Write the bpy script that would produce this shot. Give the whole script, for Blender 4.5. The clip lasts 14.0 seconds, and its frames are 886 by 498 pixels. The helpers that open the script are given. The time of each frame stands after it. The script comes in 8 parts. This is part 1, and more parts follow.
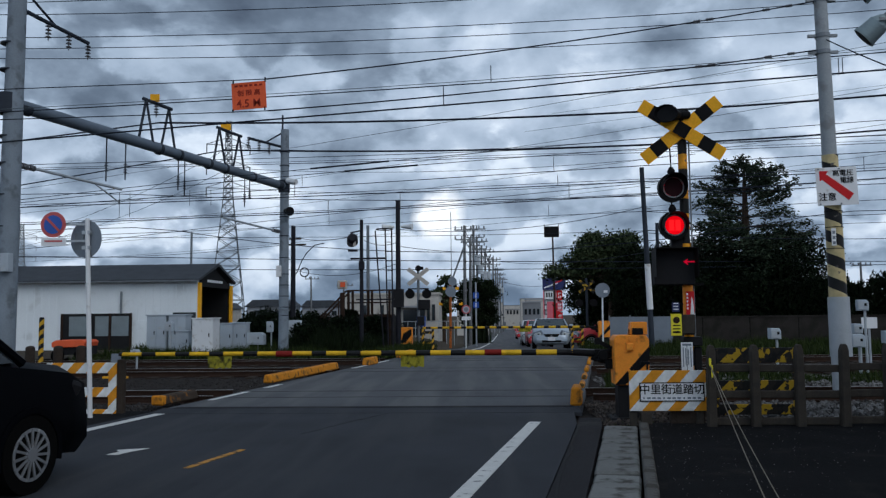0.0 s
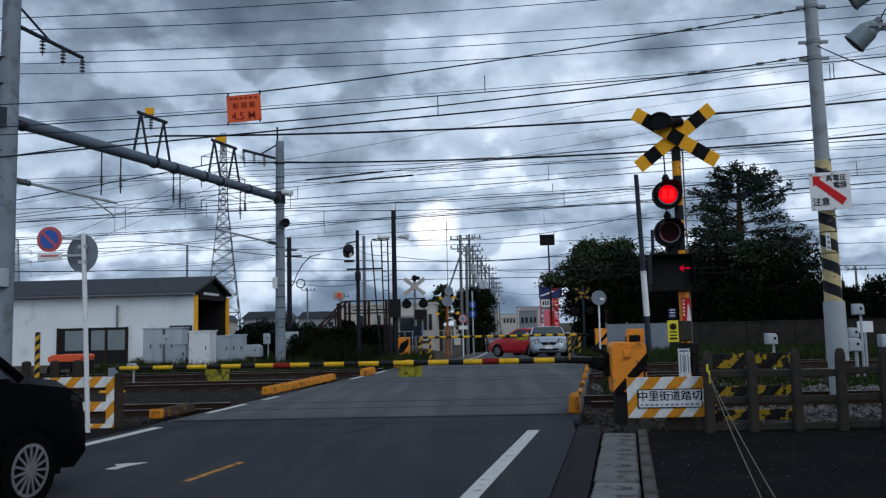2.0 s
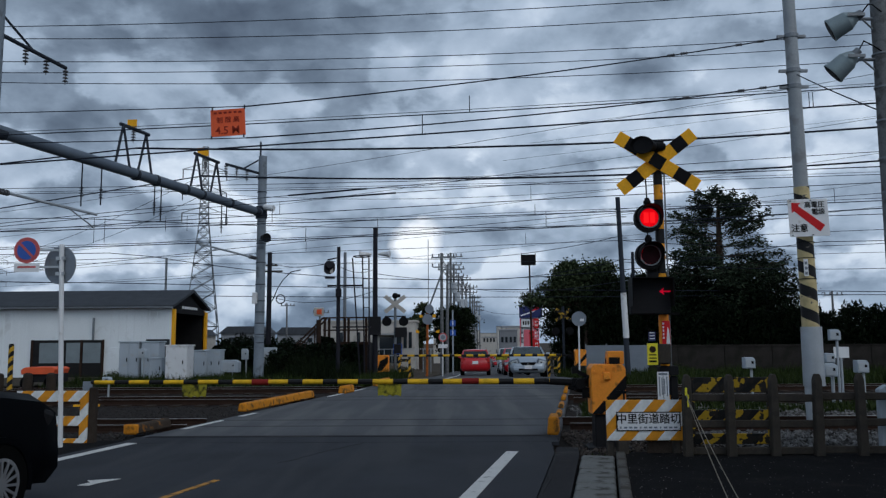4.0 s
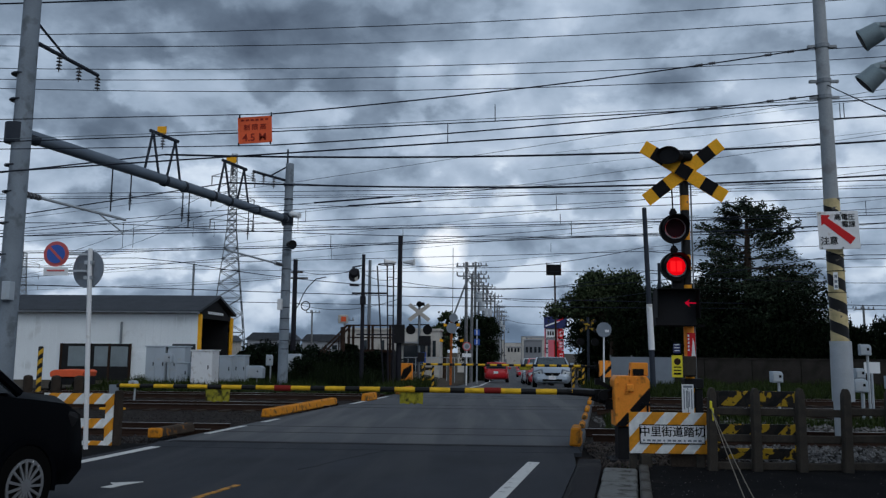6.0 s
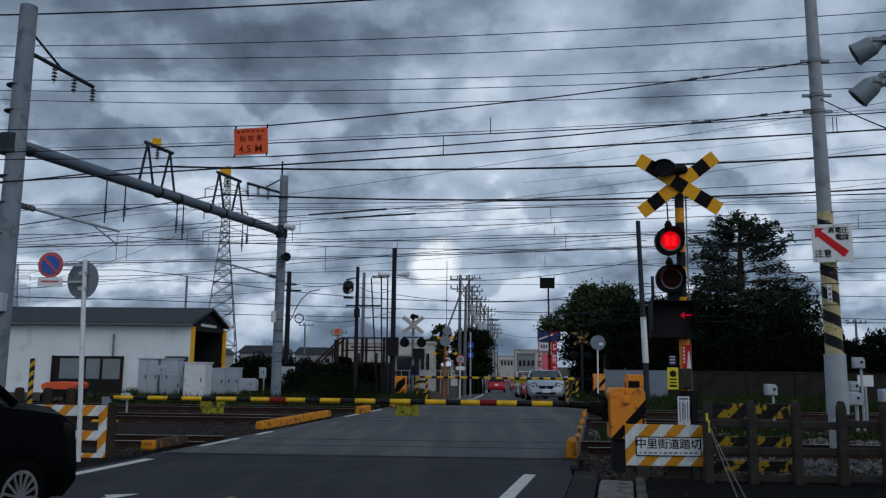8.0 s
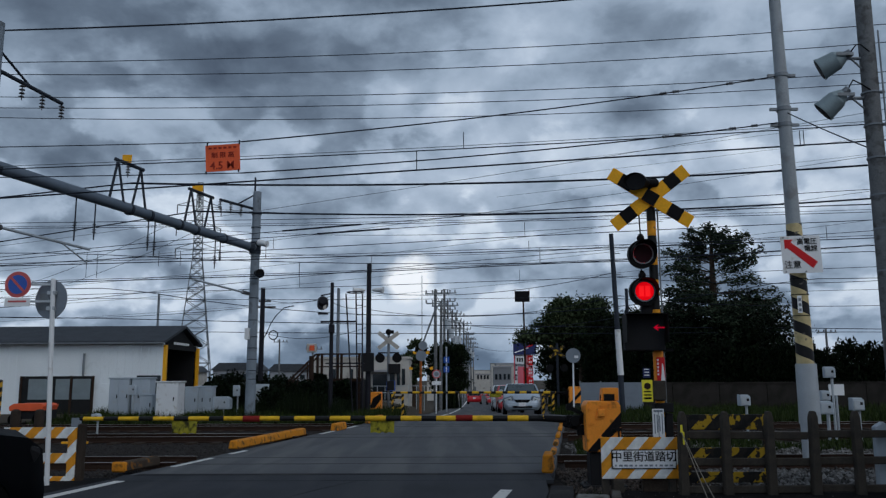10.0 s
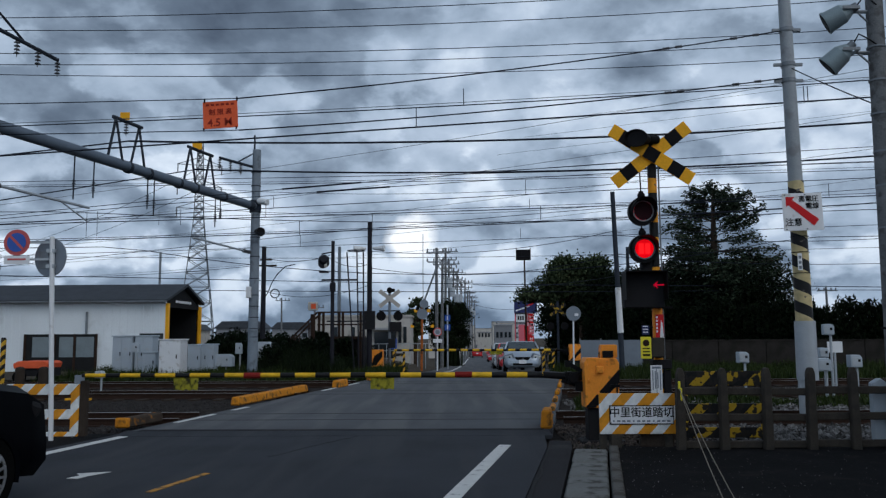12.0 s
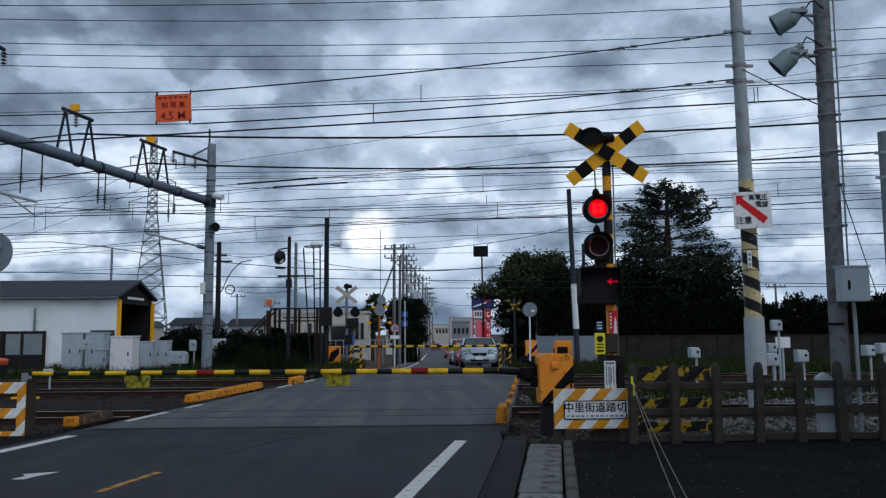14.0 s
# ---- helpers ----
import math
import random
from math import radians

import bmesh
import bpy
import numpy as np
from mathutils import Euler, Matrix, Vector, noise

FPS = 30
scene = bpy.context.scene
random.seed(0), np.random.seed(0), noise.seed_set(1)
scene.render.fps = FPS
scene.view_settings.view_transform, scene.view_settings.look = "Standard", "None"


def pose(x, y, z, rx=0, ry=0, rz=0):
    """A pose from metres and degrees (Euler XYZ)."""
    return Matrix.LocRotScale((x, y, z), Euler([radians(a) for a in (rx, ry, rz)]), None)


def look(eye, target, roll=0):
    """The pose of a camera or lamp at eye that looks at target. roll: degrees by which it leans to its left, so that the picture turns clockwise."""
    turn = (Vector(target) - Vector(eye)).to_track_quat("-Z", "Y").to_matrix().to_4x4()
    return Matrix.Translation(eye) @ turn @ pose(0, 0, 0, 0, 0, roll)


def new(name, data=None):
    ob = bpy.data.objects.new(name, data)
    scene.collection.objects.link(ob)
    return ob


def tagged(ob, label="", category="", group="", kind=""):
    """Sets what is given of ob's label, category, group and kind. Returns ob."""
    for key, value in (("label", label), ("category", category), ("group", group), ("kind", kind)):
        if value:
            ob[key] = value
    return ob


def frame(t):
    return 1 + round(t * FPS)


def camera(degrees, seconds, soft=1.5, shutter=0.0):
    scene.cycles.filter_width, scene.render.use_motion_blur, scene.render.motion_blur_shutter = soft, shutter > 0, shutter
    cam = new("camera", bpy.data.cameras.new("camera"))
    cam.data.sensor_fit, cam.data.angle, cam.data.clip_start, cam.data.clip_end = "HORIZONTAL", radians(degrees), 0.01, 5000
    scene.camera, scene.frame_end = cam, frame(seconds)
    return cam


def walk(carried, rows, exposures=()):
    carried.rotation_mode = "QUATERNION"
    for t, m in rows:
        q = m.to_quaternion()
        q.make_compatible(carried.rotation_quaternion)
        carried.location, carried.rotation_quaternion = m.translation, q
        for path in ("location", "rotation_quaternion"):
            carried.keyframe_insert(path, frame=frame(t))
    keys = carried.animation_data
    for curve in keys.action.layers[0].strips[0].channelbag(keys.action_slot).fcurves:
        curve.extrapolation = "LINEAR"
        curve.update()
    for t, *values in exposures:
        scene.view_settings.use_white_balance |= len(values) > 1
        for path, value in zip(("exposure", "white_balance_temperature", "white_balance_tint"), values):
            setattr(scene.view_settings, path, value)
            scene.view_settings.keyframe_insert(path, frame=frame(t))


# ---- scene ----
cam = camera(57.68, 14.0, soft=1.3)
walk(cam, [
    (0.0, pose(-0.001, 0.006, 1.401, 94.601, 0.600, 3.100)),
    (0.5, pose(-0.002, -0.006, 1.395, 93.770, 0.617, 0.560)),
    (1.0, pose(-0.015, -0.014, 1.397, 93.529, 1.037, 0.693)),
    (1.5, pose(-0.019, -0.027, 1.403, 95.830, 0.911, 1.280)),
    (2.0, pose(-0.007, -0.020, 1.402, 95.269, 1.358, 2.869)),
    (2.5, pose(0.006, -0.007, 1.403, 95.275, 1.060, 0.052)),
    (3.0, pose(-0.001, -0.022, 1.407, 96.758, 0.929, -0.465)),
    (3.5, pose(0.001, -0.019, 1.406, 96.191, -0.087, 0.658)),
    (3.7, pose(-0.019, -0.022, 1.409, 96.352, 0.240, 1.104)),
    (5.8, pose(0.019, 0.001, 1.429, 96.884, -0.500, 3.062)),
    (6.0, pose(0.010, -0.007, 1.410, 97.160, -0.488, 3.152)),
    (6.5, pose(0.005, 0.011, 1.412, 97.662, -0.185, 2.578)),
    (7.0, pose(-0.009, 0.004, 1.409, 98.554, -0.236, 2.178)),
    (7.5, pose(-0.011, 0.008, 1.404, 98.027, -0.436, 2.115)),
    (8.0, pose(-0.029, -0.012, 1.389, 98.097, -0.561, 2.654)),
    (8.5, pose(-0.032, -0.002, 1.390, 97.894, -0.674, 2.508)),
    (8.7, pose(-0.029, 0.012, 1.397, 97.861, -0.862, 1.747)),
    (10.8, pose(-0.007, -0.008, 1.403, 99.722, 0.718, 1.329)),
    (11.0, pose(-0.002, 0.001, 1.396, 98.960, 0.893, 1.494)),
    (11.5, pose(0.011, 0.029, 1.390, 96.990, 0.578, 2.006)),
    (12.0, pose(0.012, 0.034, 1.389, 96.189, 0.312, 1.090)),
    (12.5, pose(0.021, 0.024, 1.390, 96.836, 0.424, 1.135)),
    (13.0, pose(0.037, 0.014, 1.390, 96.077, 2.612, -0.160)),
    (13.5, pose(0.031, 0.008, 1.386, 95.807, 0.965, -0.954)),
    (14.0, pose(0.033, 0.031, 1.392, 95.898, 0.431, -1.903)),
], exposures=(
    (0.0, 0.05, 6230, 9), (1.0, 0.20, 6230, 9), (2.0, 0.20, 6230, 9), (3.0, 0.00, 6230, 9), (3.7, -0.08, 6230, 9), (6.0, -0.12, 6230, 9), (7.0, -0.20, 6230, 9), (8.7, -0.20, 6230, 9), (10.8, -0.25, 6230, 9), (11.5, -0.10, 6230, 9), (12.5, 0.00, 6230, 9), (13.5, 0.02, 6230, 9), (14.0, 0.12, 6230, 9)))

# ---- light ----
world = bpy.data.worlds.new("overcast_sky")
scene.world = world
world.use_nodes = True
SUN_DIR = Vector((0.46, -0.54, 0.64)).normalized()


def build_sky():
    nt = world.node_tree
    nt.nodes.clear()
    N, Lk = nt.nodes.new, nt.links.new
    out, bg = N("ShaderNodeOutputWorld"), N("ShaderNodeBackground")
    sky = N("ShaderNodeTexSky")
    sky.sky_type, sky.sun_disc = "NISHITA", False
    sky.sun_elevation, sky.sun_rotation = math.asin(SUN_DIR.z), math.atan2(SUN_DIR.x, SUN_DIR.y)
    tc, sep = N("ShaderNodeTexCoord"), N("ShaderNodeSeparateXYZ")
    Lk(tc.outputs["Generated"], sep.inputs[0])

    def m(op, a, b=0.0, c=None, clamp=False):
        n = N("ShaderNodeMath")
        n.operation, n.use_clamp = op, clamp
        for i, v in enumerate((a, b) if c is None else (a, b, c)):
            if isinstance(v, (int, float)):
                n.inputs[i].default_value = v
            else:
                Lk(v, n.inputs[i])
        return n.outputs[0]

    def ramp(v, stops):
        r = N("ShaderNodeValToRGB")
        while len(r.color_ramp.elements) < len(stops):
            r.color_ramp.elements.new(0.5)
        for e, (p, c) in zip(r.color_ramp.elements, stops):
            e.position, e.color = p, (*c, 1)
        Lk(v, r.inputs[0])
        return r.outputs[0]

    def mix(f, a, b, mode="MIX"):
        x = N("ShaderNodeMix")
        x.data_type, x.blend_type = "RGBA", mode
        for s, v in ((x.inputs[0], f), (x.inputs[6], a), (x.inputs[7], b)):
            if isinstance(v, (int, float)):
                s.default_value = v
            elif isinstance(v, tuple):
                s.default_value = (*v, 1)
            else:
                Lk(v, s)
        return x.outputs[2]

    # billowing cloud deck, a little flattened, thicker and darker higher up
    up = m("MAXIMUM", sep.outputs[2], 0.0)
    comb = N("ShaderNodeCombineXYZ")
    Lk(sep.outputs[0], comb.inputs[0]), Lk(sep.outputs[1], comb.inputs[1]), Lk(m("MULTIPLY", sep.outputs[2], 1.55), comb.inputs[2])

    def fbm(scale, detail, seed, rough=0.55, dist=0.0, at=None):
        n = N("ShaderNodeTexNoise")
        n.noise_dimensions = "4D"
        n.inputs["Scale"].default_value, n.inputs["Detail"].default_value = scale, detail
        n.inputs["Roughness"].default_value, n.inputs["W"].default_value = rough, seed
        n.inputs["Distortion"].default_value = dist
        Lk(at or comb.outputs[0], n.inputs["Vector"])
        return n.outputs["Fac"]

    big, mid, fine = fbm(2.1, 2, CLOUD_SEEDS[0]), fbm(4.0, 8, CLOUD_SEEDS[1], 0.50, 0.2), fbm(12.0, 8, CLOUD_SEEDS[2], 0.58, 0.3)
    dens = m("ADD", m("ADD", m("MULTIPLY", big, 0.52), m("MULTIPLY", mid, 0.72)), m("MULTIPLY", fine, 0.30))
    dens = m("ADD", m("MULTIPLY", m("SUBTRACT", m("DIVIDE", dens, 1.54), 0.5), 1.42), 0.435)
    # lit tops and dark bases of the lower, puffy clouds
    lift = N("ShaderNodeVectorMath")
    lift.operation = "ADD"
    Lk(comb.outputs[0], lift.inputs[0])
    lift.inputs[1].default_value = (0.010, 0, 0.040)
    puff, above = fbm(8.5, 7, CLOUD_SEEDS[3], 0.50, 0.15), fbm(8.5, 7, CLOUD_SEEDS[3], 0.50, 0.15, lift.outputs[0])
    low = m("SUBTRACT", 1.0, m("MULTIPLY", up, 1.9), clamp=True)
    relief = m("MULTIPLY", m("SUBTRACT", puff, above), low)
    dens = m("SUBTRACT", dens, m("MULTIPLY", relief, 0.95))
    # crisp rims where one cloud stands before another
    rim = N("ShaderNodeMapRange")
    rim.interpolation_type = "SMOOTHSTEP"
    rim.inputs[1].default_value, rim.inputs[2].default_value = 0.49, 0.56
    Lk(puff, rim.inputs[0])
    dens = m("SUBTRACT", dens, m("MULTIPLY", m("MULTIPLY", m("SUBTRACT", rim.outputs[0], 0.4), low), 0.16))
    # thicker overhead and to one side; thin and bright in the sky behind
    dens = m("ADD", dens, m("MULTIPLY", m("SUBTRACT", up, 0.22), 0.22))
    dens = m("ADD", dens, m("MULTIPLY", sep.outputs[0], -0.03))
    dens = m("ADD", dens, m("MULTIPLY", m("MINIMUM", sep.outputs[1], 0.0), 0.16))
    brk = N("ShaderNodeVectorMath")
    brk.operation = "DOT_PRODUCT"
    Lk(tc.outputs["Generated"], brk.inputs[0])
    brk.inputs[1].default_value = Vector((-0.03, 1.0, 0.16)).normalized()
    dens = m("SUBTRACT", dens, m("MULTIPLY", m("POWER", m("MAXIMUM", brk.outputs["Value"], 0.0), 70.0), 0.025))
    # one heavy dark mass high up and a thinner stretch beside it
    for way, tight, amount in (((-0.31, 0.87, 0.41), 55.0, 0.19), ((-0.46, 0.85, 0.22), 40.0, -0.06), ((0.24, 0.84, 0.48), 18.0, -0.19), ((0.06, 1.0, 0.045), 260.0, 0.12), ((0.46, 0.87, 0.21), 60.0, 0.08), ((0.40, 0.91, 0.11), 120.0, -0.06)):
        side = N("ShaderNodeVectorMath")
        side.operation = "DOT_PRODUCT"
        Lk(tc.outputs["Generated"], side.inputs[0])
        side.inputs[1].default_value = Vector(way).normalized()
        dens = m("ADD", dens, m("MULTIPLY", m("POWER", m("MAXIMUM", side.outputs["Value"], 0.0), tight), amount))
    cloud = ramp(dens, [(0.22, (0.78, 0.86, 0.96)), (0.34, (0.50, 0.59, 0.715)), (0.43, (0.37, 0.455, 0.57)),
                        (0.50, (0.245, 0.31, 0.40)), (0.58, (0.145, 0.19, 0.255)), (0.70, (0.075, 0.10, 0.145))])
    blue = mix(1.0, sky.outputs[0], (0.10, 0.10, 0.10), "MULTIPLY")
    gap = ramp(dens, [(0.04, (1, 1, 1)), (0.10, (0, 0, 0))])
    col = mix(gap, cloud, blue)
    # a bright break in the cloud low over the road
    dot = N("ShaderNodeVectorMath")
    dot.operation = "DOT_PRODUCT"
    Lk(tc.outputs["Generated"], dot.inputs[0])
    dot.inputs[1].default_value = Vector((-0.055, 1.0, 0.120)).normalized()
    g = m("POWER", m("MAXIMUM", dot.outputs["Value"], 0.0), 2100.0)
    ragged = m("ADD", m("MULTIPLY", m("SUBTRACT", 0.5, puff), 4.5), m("MULTIPLY", m("SUBTRACT", 0.5, fine), 3.0))
    g = m("MULTIPLY", m("SUBTRACT", m("ADD", m("MULTIPLY", g, 1.9), m("MULTIPLY", ragged, m("POWER", g, 0.35))), 0.50), 1.6, clamp=True)
    col = mix(m("MINIMUM", g, 1.0), col, (1.10, 1.12, 1.15))
    # even, hazier blue-grey air close to the horizon
    haze = m("MULTIPLY", m("POWER", m("SUBTRACT", 1.0, up, clamp=True), 18.0), m("ADD", m("MULTIPLY", sep.outputs[0], 1.2), 0.95, clamp=True))
    col = mix(m("MULTIPLY", haze, 0.62), col, (0.205, 0.295, 0.42))
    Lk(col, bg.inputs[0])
    bg.inputs[1].default_value = 1.0
    Lk(bg.outputs[0], out.inputs[0])


CLOUD_SEEDS = (3.1, 7.7, 1.9, 5.3)
build_sky()
sun = new("sun", bpy.data.lights.new("sun", "SUN"))
sun.data.energy, sun.data.angle, sun.data.color = 0.7, radians(40), (1.0, 0.96, 0.9)
sun.matrix_world = look(SUN_DIR * 50, (0, 0, 0))
scene.view_settings.exposure = 0.0


# ---- materials ----
def nodes_of(name):
    mt = bpy.data.materials.new(name)
    mt.use_nodes = True
    nt = mt.node_tree
    return mt, nt, nt.nodes["Principled BSDF"]


def mat(name, color, rough=0.6, metal=0.0, var=0.25, scale=3.0, bump=0.15, fine=60.0, dirt=None, dirt_amt=0.0, vary=0.0, coat=0.0, bump_dist=0.004, streak=None):
    """A surface with variation at two scales, fine relief and, where given, dirt in blotches."""
    mt, nt, b = nodes_of(name)
    N, Lk = nt.nodes.new, nt.links.new
    tc = N("ShaderNodeTexCoord")
    n1, n2 = N("ShaderNodeTexNoise"), N("ShaderNodeTexNoise")
    for n, s, d in ((n1, scale, 5), (n2, fine, 3)):
        n.inputs["Scale"].default_value, n.inputs["Detail"].default_value = s, d
        Lk(tc.outputs["Object"], n.inputs["Vector"])
    ad = N("ShaderNodeMath")
    ad.operation = "ADD"
    Lk(n1.outputs["Fac"], ad.inputs[0]), Lk(n2.outputs["Fac"], ad.inputs[1])
    mr = N("ShaderNodeMapRange")
    mr.inputs[1].default_value, mr.inputs[2].default_value = 0.6, 1.4
    mr.inputs[3].default_value, mr.inputs[4].default_value = 1 - var, 1 + var
    Lk(ad.outputs[0], mr.inputs[0])
    last = mr.outputs[0]
    if vary:
        oi = N("ShaderNodeObjectInfo")
        vr = N("ShaderNodeMapRange")
        vr.inputs[3].default_value, vr.inputs[4].default_value = 1 - vary, 1 + vary
        Lk(oi.outputs["Random"], vr.inputs[0])
        mu = N("ShaderNodeMath")
        mu.operation = "MULTIPLY"
        Lk(last, mu.inputs[0]), Lk(vr.outputs[0], mu.inputs[1])
        last = mu.outputs[0]
    mx = N("ShaderNodeMix")
    mx.data_type, mx.blend_type = "RGBA", "MULTIPLY"
    mx.inputs[0].default_value = 1
    mx.inputs[6].default_value = (*color, 1)
    Lk(last, mx.inputs[7])
    col = mx.outputs[2]
    if dirt:
        n3 = N("ShaderNodeTexNoise")
        n3.inputs["Scale"].default_value, n3.inputs["Detail"].default_value = scale * 1.7, 8
        if streak:
            mp = N("ShaderNodeMapping")
            mp.inputs["Scale"].default_value = streak
            mp.inputs["Rotation"].default_value = (0, 0, math.radians(9))
            Lk(tc.outputs["Object"], mp.inputs["Vector"]), Lk(mp.outputs[0], n3.inputs["Vector"])
        else:
            Lk(tc.outputs["Object"], n3.inputs["Vector"])
        r3 = N("ShaderNodeMapRange")
        r3.inputs[1].default_value, r3.inputs[2].default_value = 0.62 - dirt_amt * 0.3, 0.72 - dirt_amt * 0.2
        Lk(n3.outputs["Fac"], r3.inputs[0])
        m3 = N("ShaderNodeMix")
        m3.data_type = "RGBA"
        Lk(r3.outputs[0], m3.inputs[0]), Lk(col, m3.inputs[6])
        m3.inputs[7].default_value = (*dirt, 1)
        col = m3.outputs[2]
    Lk(col, b.inputs["Base Color"])
    b.inputs["Roughness"].default_value, b.inputs["Metallic"].default_value = rough, metal
    b.inputs["Coat Weight"].default_value = coat
    b.inputs["Specular IOR Level"].default_value = 0.5 if rough < 0.42 or metal > 0.3 else (0.03 if max(color) < 0.02 else 0.10)
    if bump:
        bp = N("ShaderNodeBump")
        bp.inputs["Strength"].default_value, bp.inputs["Distance"].default_value = bump, bump_dist
        Lk(ad.outputs[0], bp.inputs["Height"])
        Lk(bp.outputs[0], b.inputs["Normal"])
    return mt


def stripes(name, a, b_col, way, period, share=0.5, rough=0.5, wear=0.0, spiral=0.0, wear_col=(0.12, 0.11, 0.10), offset=0.0):
    """Painted stripes across the direction way (object space), or winding round z; wear rubs the paint off in blotches."""
    mt, nt, b = nodes_of(name)
    N, Lk = nt.nodes.new, nt.links.new
    tc = N("ShaderNodeTexCoord")
    dt = N("ShaderNodeVectorMath")
    dt.operation = "DOT_PRODUCT"
    dt.inputs[1].default_value = way
    Lk(tc.outputs["Object"], dt.inputs[0])
    v = dt.outputs["Value"]

    def m(op, x, y):
        n = N("ShaderNodeMath")
        n.operation = op
        for i, q in enumerate((x, y)):
            if isinstance(q, (int, float)):
                n.inputs[i].default_value = q
            else:
                Lk(q, n.inputs[i])
        return n.outputs[0]

    if spiral:
        sp = N("ShaderNodeSeparateXYZ")
        Lk(tc.outputs["Object"], sp.inputs[0])
        v = m("ADD", v, m("MULTIPLY", m("ARCTAN2", sp.outputs[1], sp.outputs[0]), spiral))
    fr = m("FRACT", m("ADD", m("DIVIDE", v, period), 100.0 + offset), 0.0)
    st = m("LESS_THAN", fr, share)
    nz = N("ShaderNodeTexNoise")
    nz.inputs["Scale"].default_value, nz.inputs["Detail"].default_value = 9.0, 7
    Lk(tc.outputs["Object"], nz.inputs["Vector"])
    mx = N("ShaderNodeMix")
    mx.data_type = "RGBA"
    Lk(st, mx.inputs[0])
    mx.inputs[6].default_value, mx.inputs[7].default_value = (*a, 1), (*b_col, 1)
    sh = N("ShaderNodeMix")
    sh.data_type, sh.blend_type = "RGBA", "MULTIPLY"
    sh.inputs[0].default_value = 1
    mr = N("ShaderNodeMapRange")
    mr.inputs[1].default_value, mr.inputs[2].default_value, mr.inputs[3].default_value, mr.inputs[4].default_value = 0.3, 0.7, 0.75, 1.1
    Lk(nz.outputs["Fac"], mr.inputs[0]), Lk(mx.outputs[2], sh.inputs[6]), Lk(mr.outputs[0], sh.inputs[7])
    col = sh.outputs[2]
    if wear:
        wr = N("ShaderNodeMapRange")
        wr.inputs[1].default_value, wr.inputs[2].default_value = 0.66 - wear * 0.25, 0.69 - wear * 0.25
        Lk(nz.outputs["Fac"], wr.inputs[0])
        w = N("ShaderNodeMix")
        w.data_type = "RGBA"
        Lk(wr.outputs[0], w.inputs[0]), Lk(col, w.inputs[6])
        w.inputs[7].default_value = (*wear_col, 1)
        col = w.outputs[2]
    Lk(col, b.inputs["Base Color"])
    b.inputs["Roughness"].default_value = rough
    b.inputs["Specular IOR Level"].default_value = 0.2
    return mt


def glow(name, color, strength):
    mt, nt, b = nodes_of(name)
    b.inputs["Base Color"].default_value = (*color, 1)
    b.inputs["Emission Color"].default_value = (*color, 1)
    b.inputs["Emission Strength"].default_value = strength
    b.inputs["Specular IOR Level"].default_value = 0.0
    b.inputs["Roughness"].default_value = 0.3
    return mt


def leaf_mat(name, a, b_col):
    """Leaves: colour varies from leaf to leaf, a little light passes through."""
    mt, nt, b = nodes_of(name)
    N, Lk = nt.nodes.new, nt.links.new
    ge, mx = N("ShaderNodeNewGeometry"), N("ShaderNodeMix")
    mx.data_type = "RGBA"
    mx.inputs[6].default_value, mx.inputs[7].default_value = (*a, 1), (*b_col, 1)
    Lk(ge.outputs["Random Per Island"], mx.inputs[0])
    Lk(mx.outputs[2], b.inputs["Base Color"])
    b.inputs["Roughness"].default_value = 0.6
    b.inputs["Specular IOR Level"].default_value = 0.06
    return mt


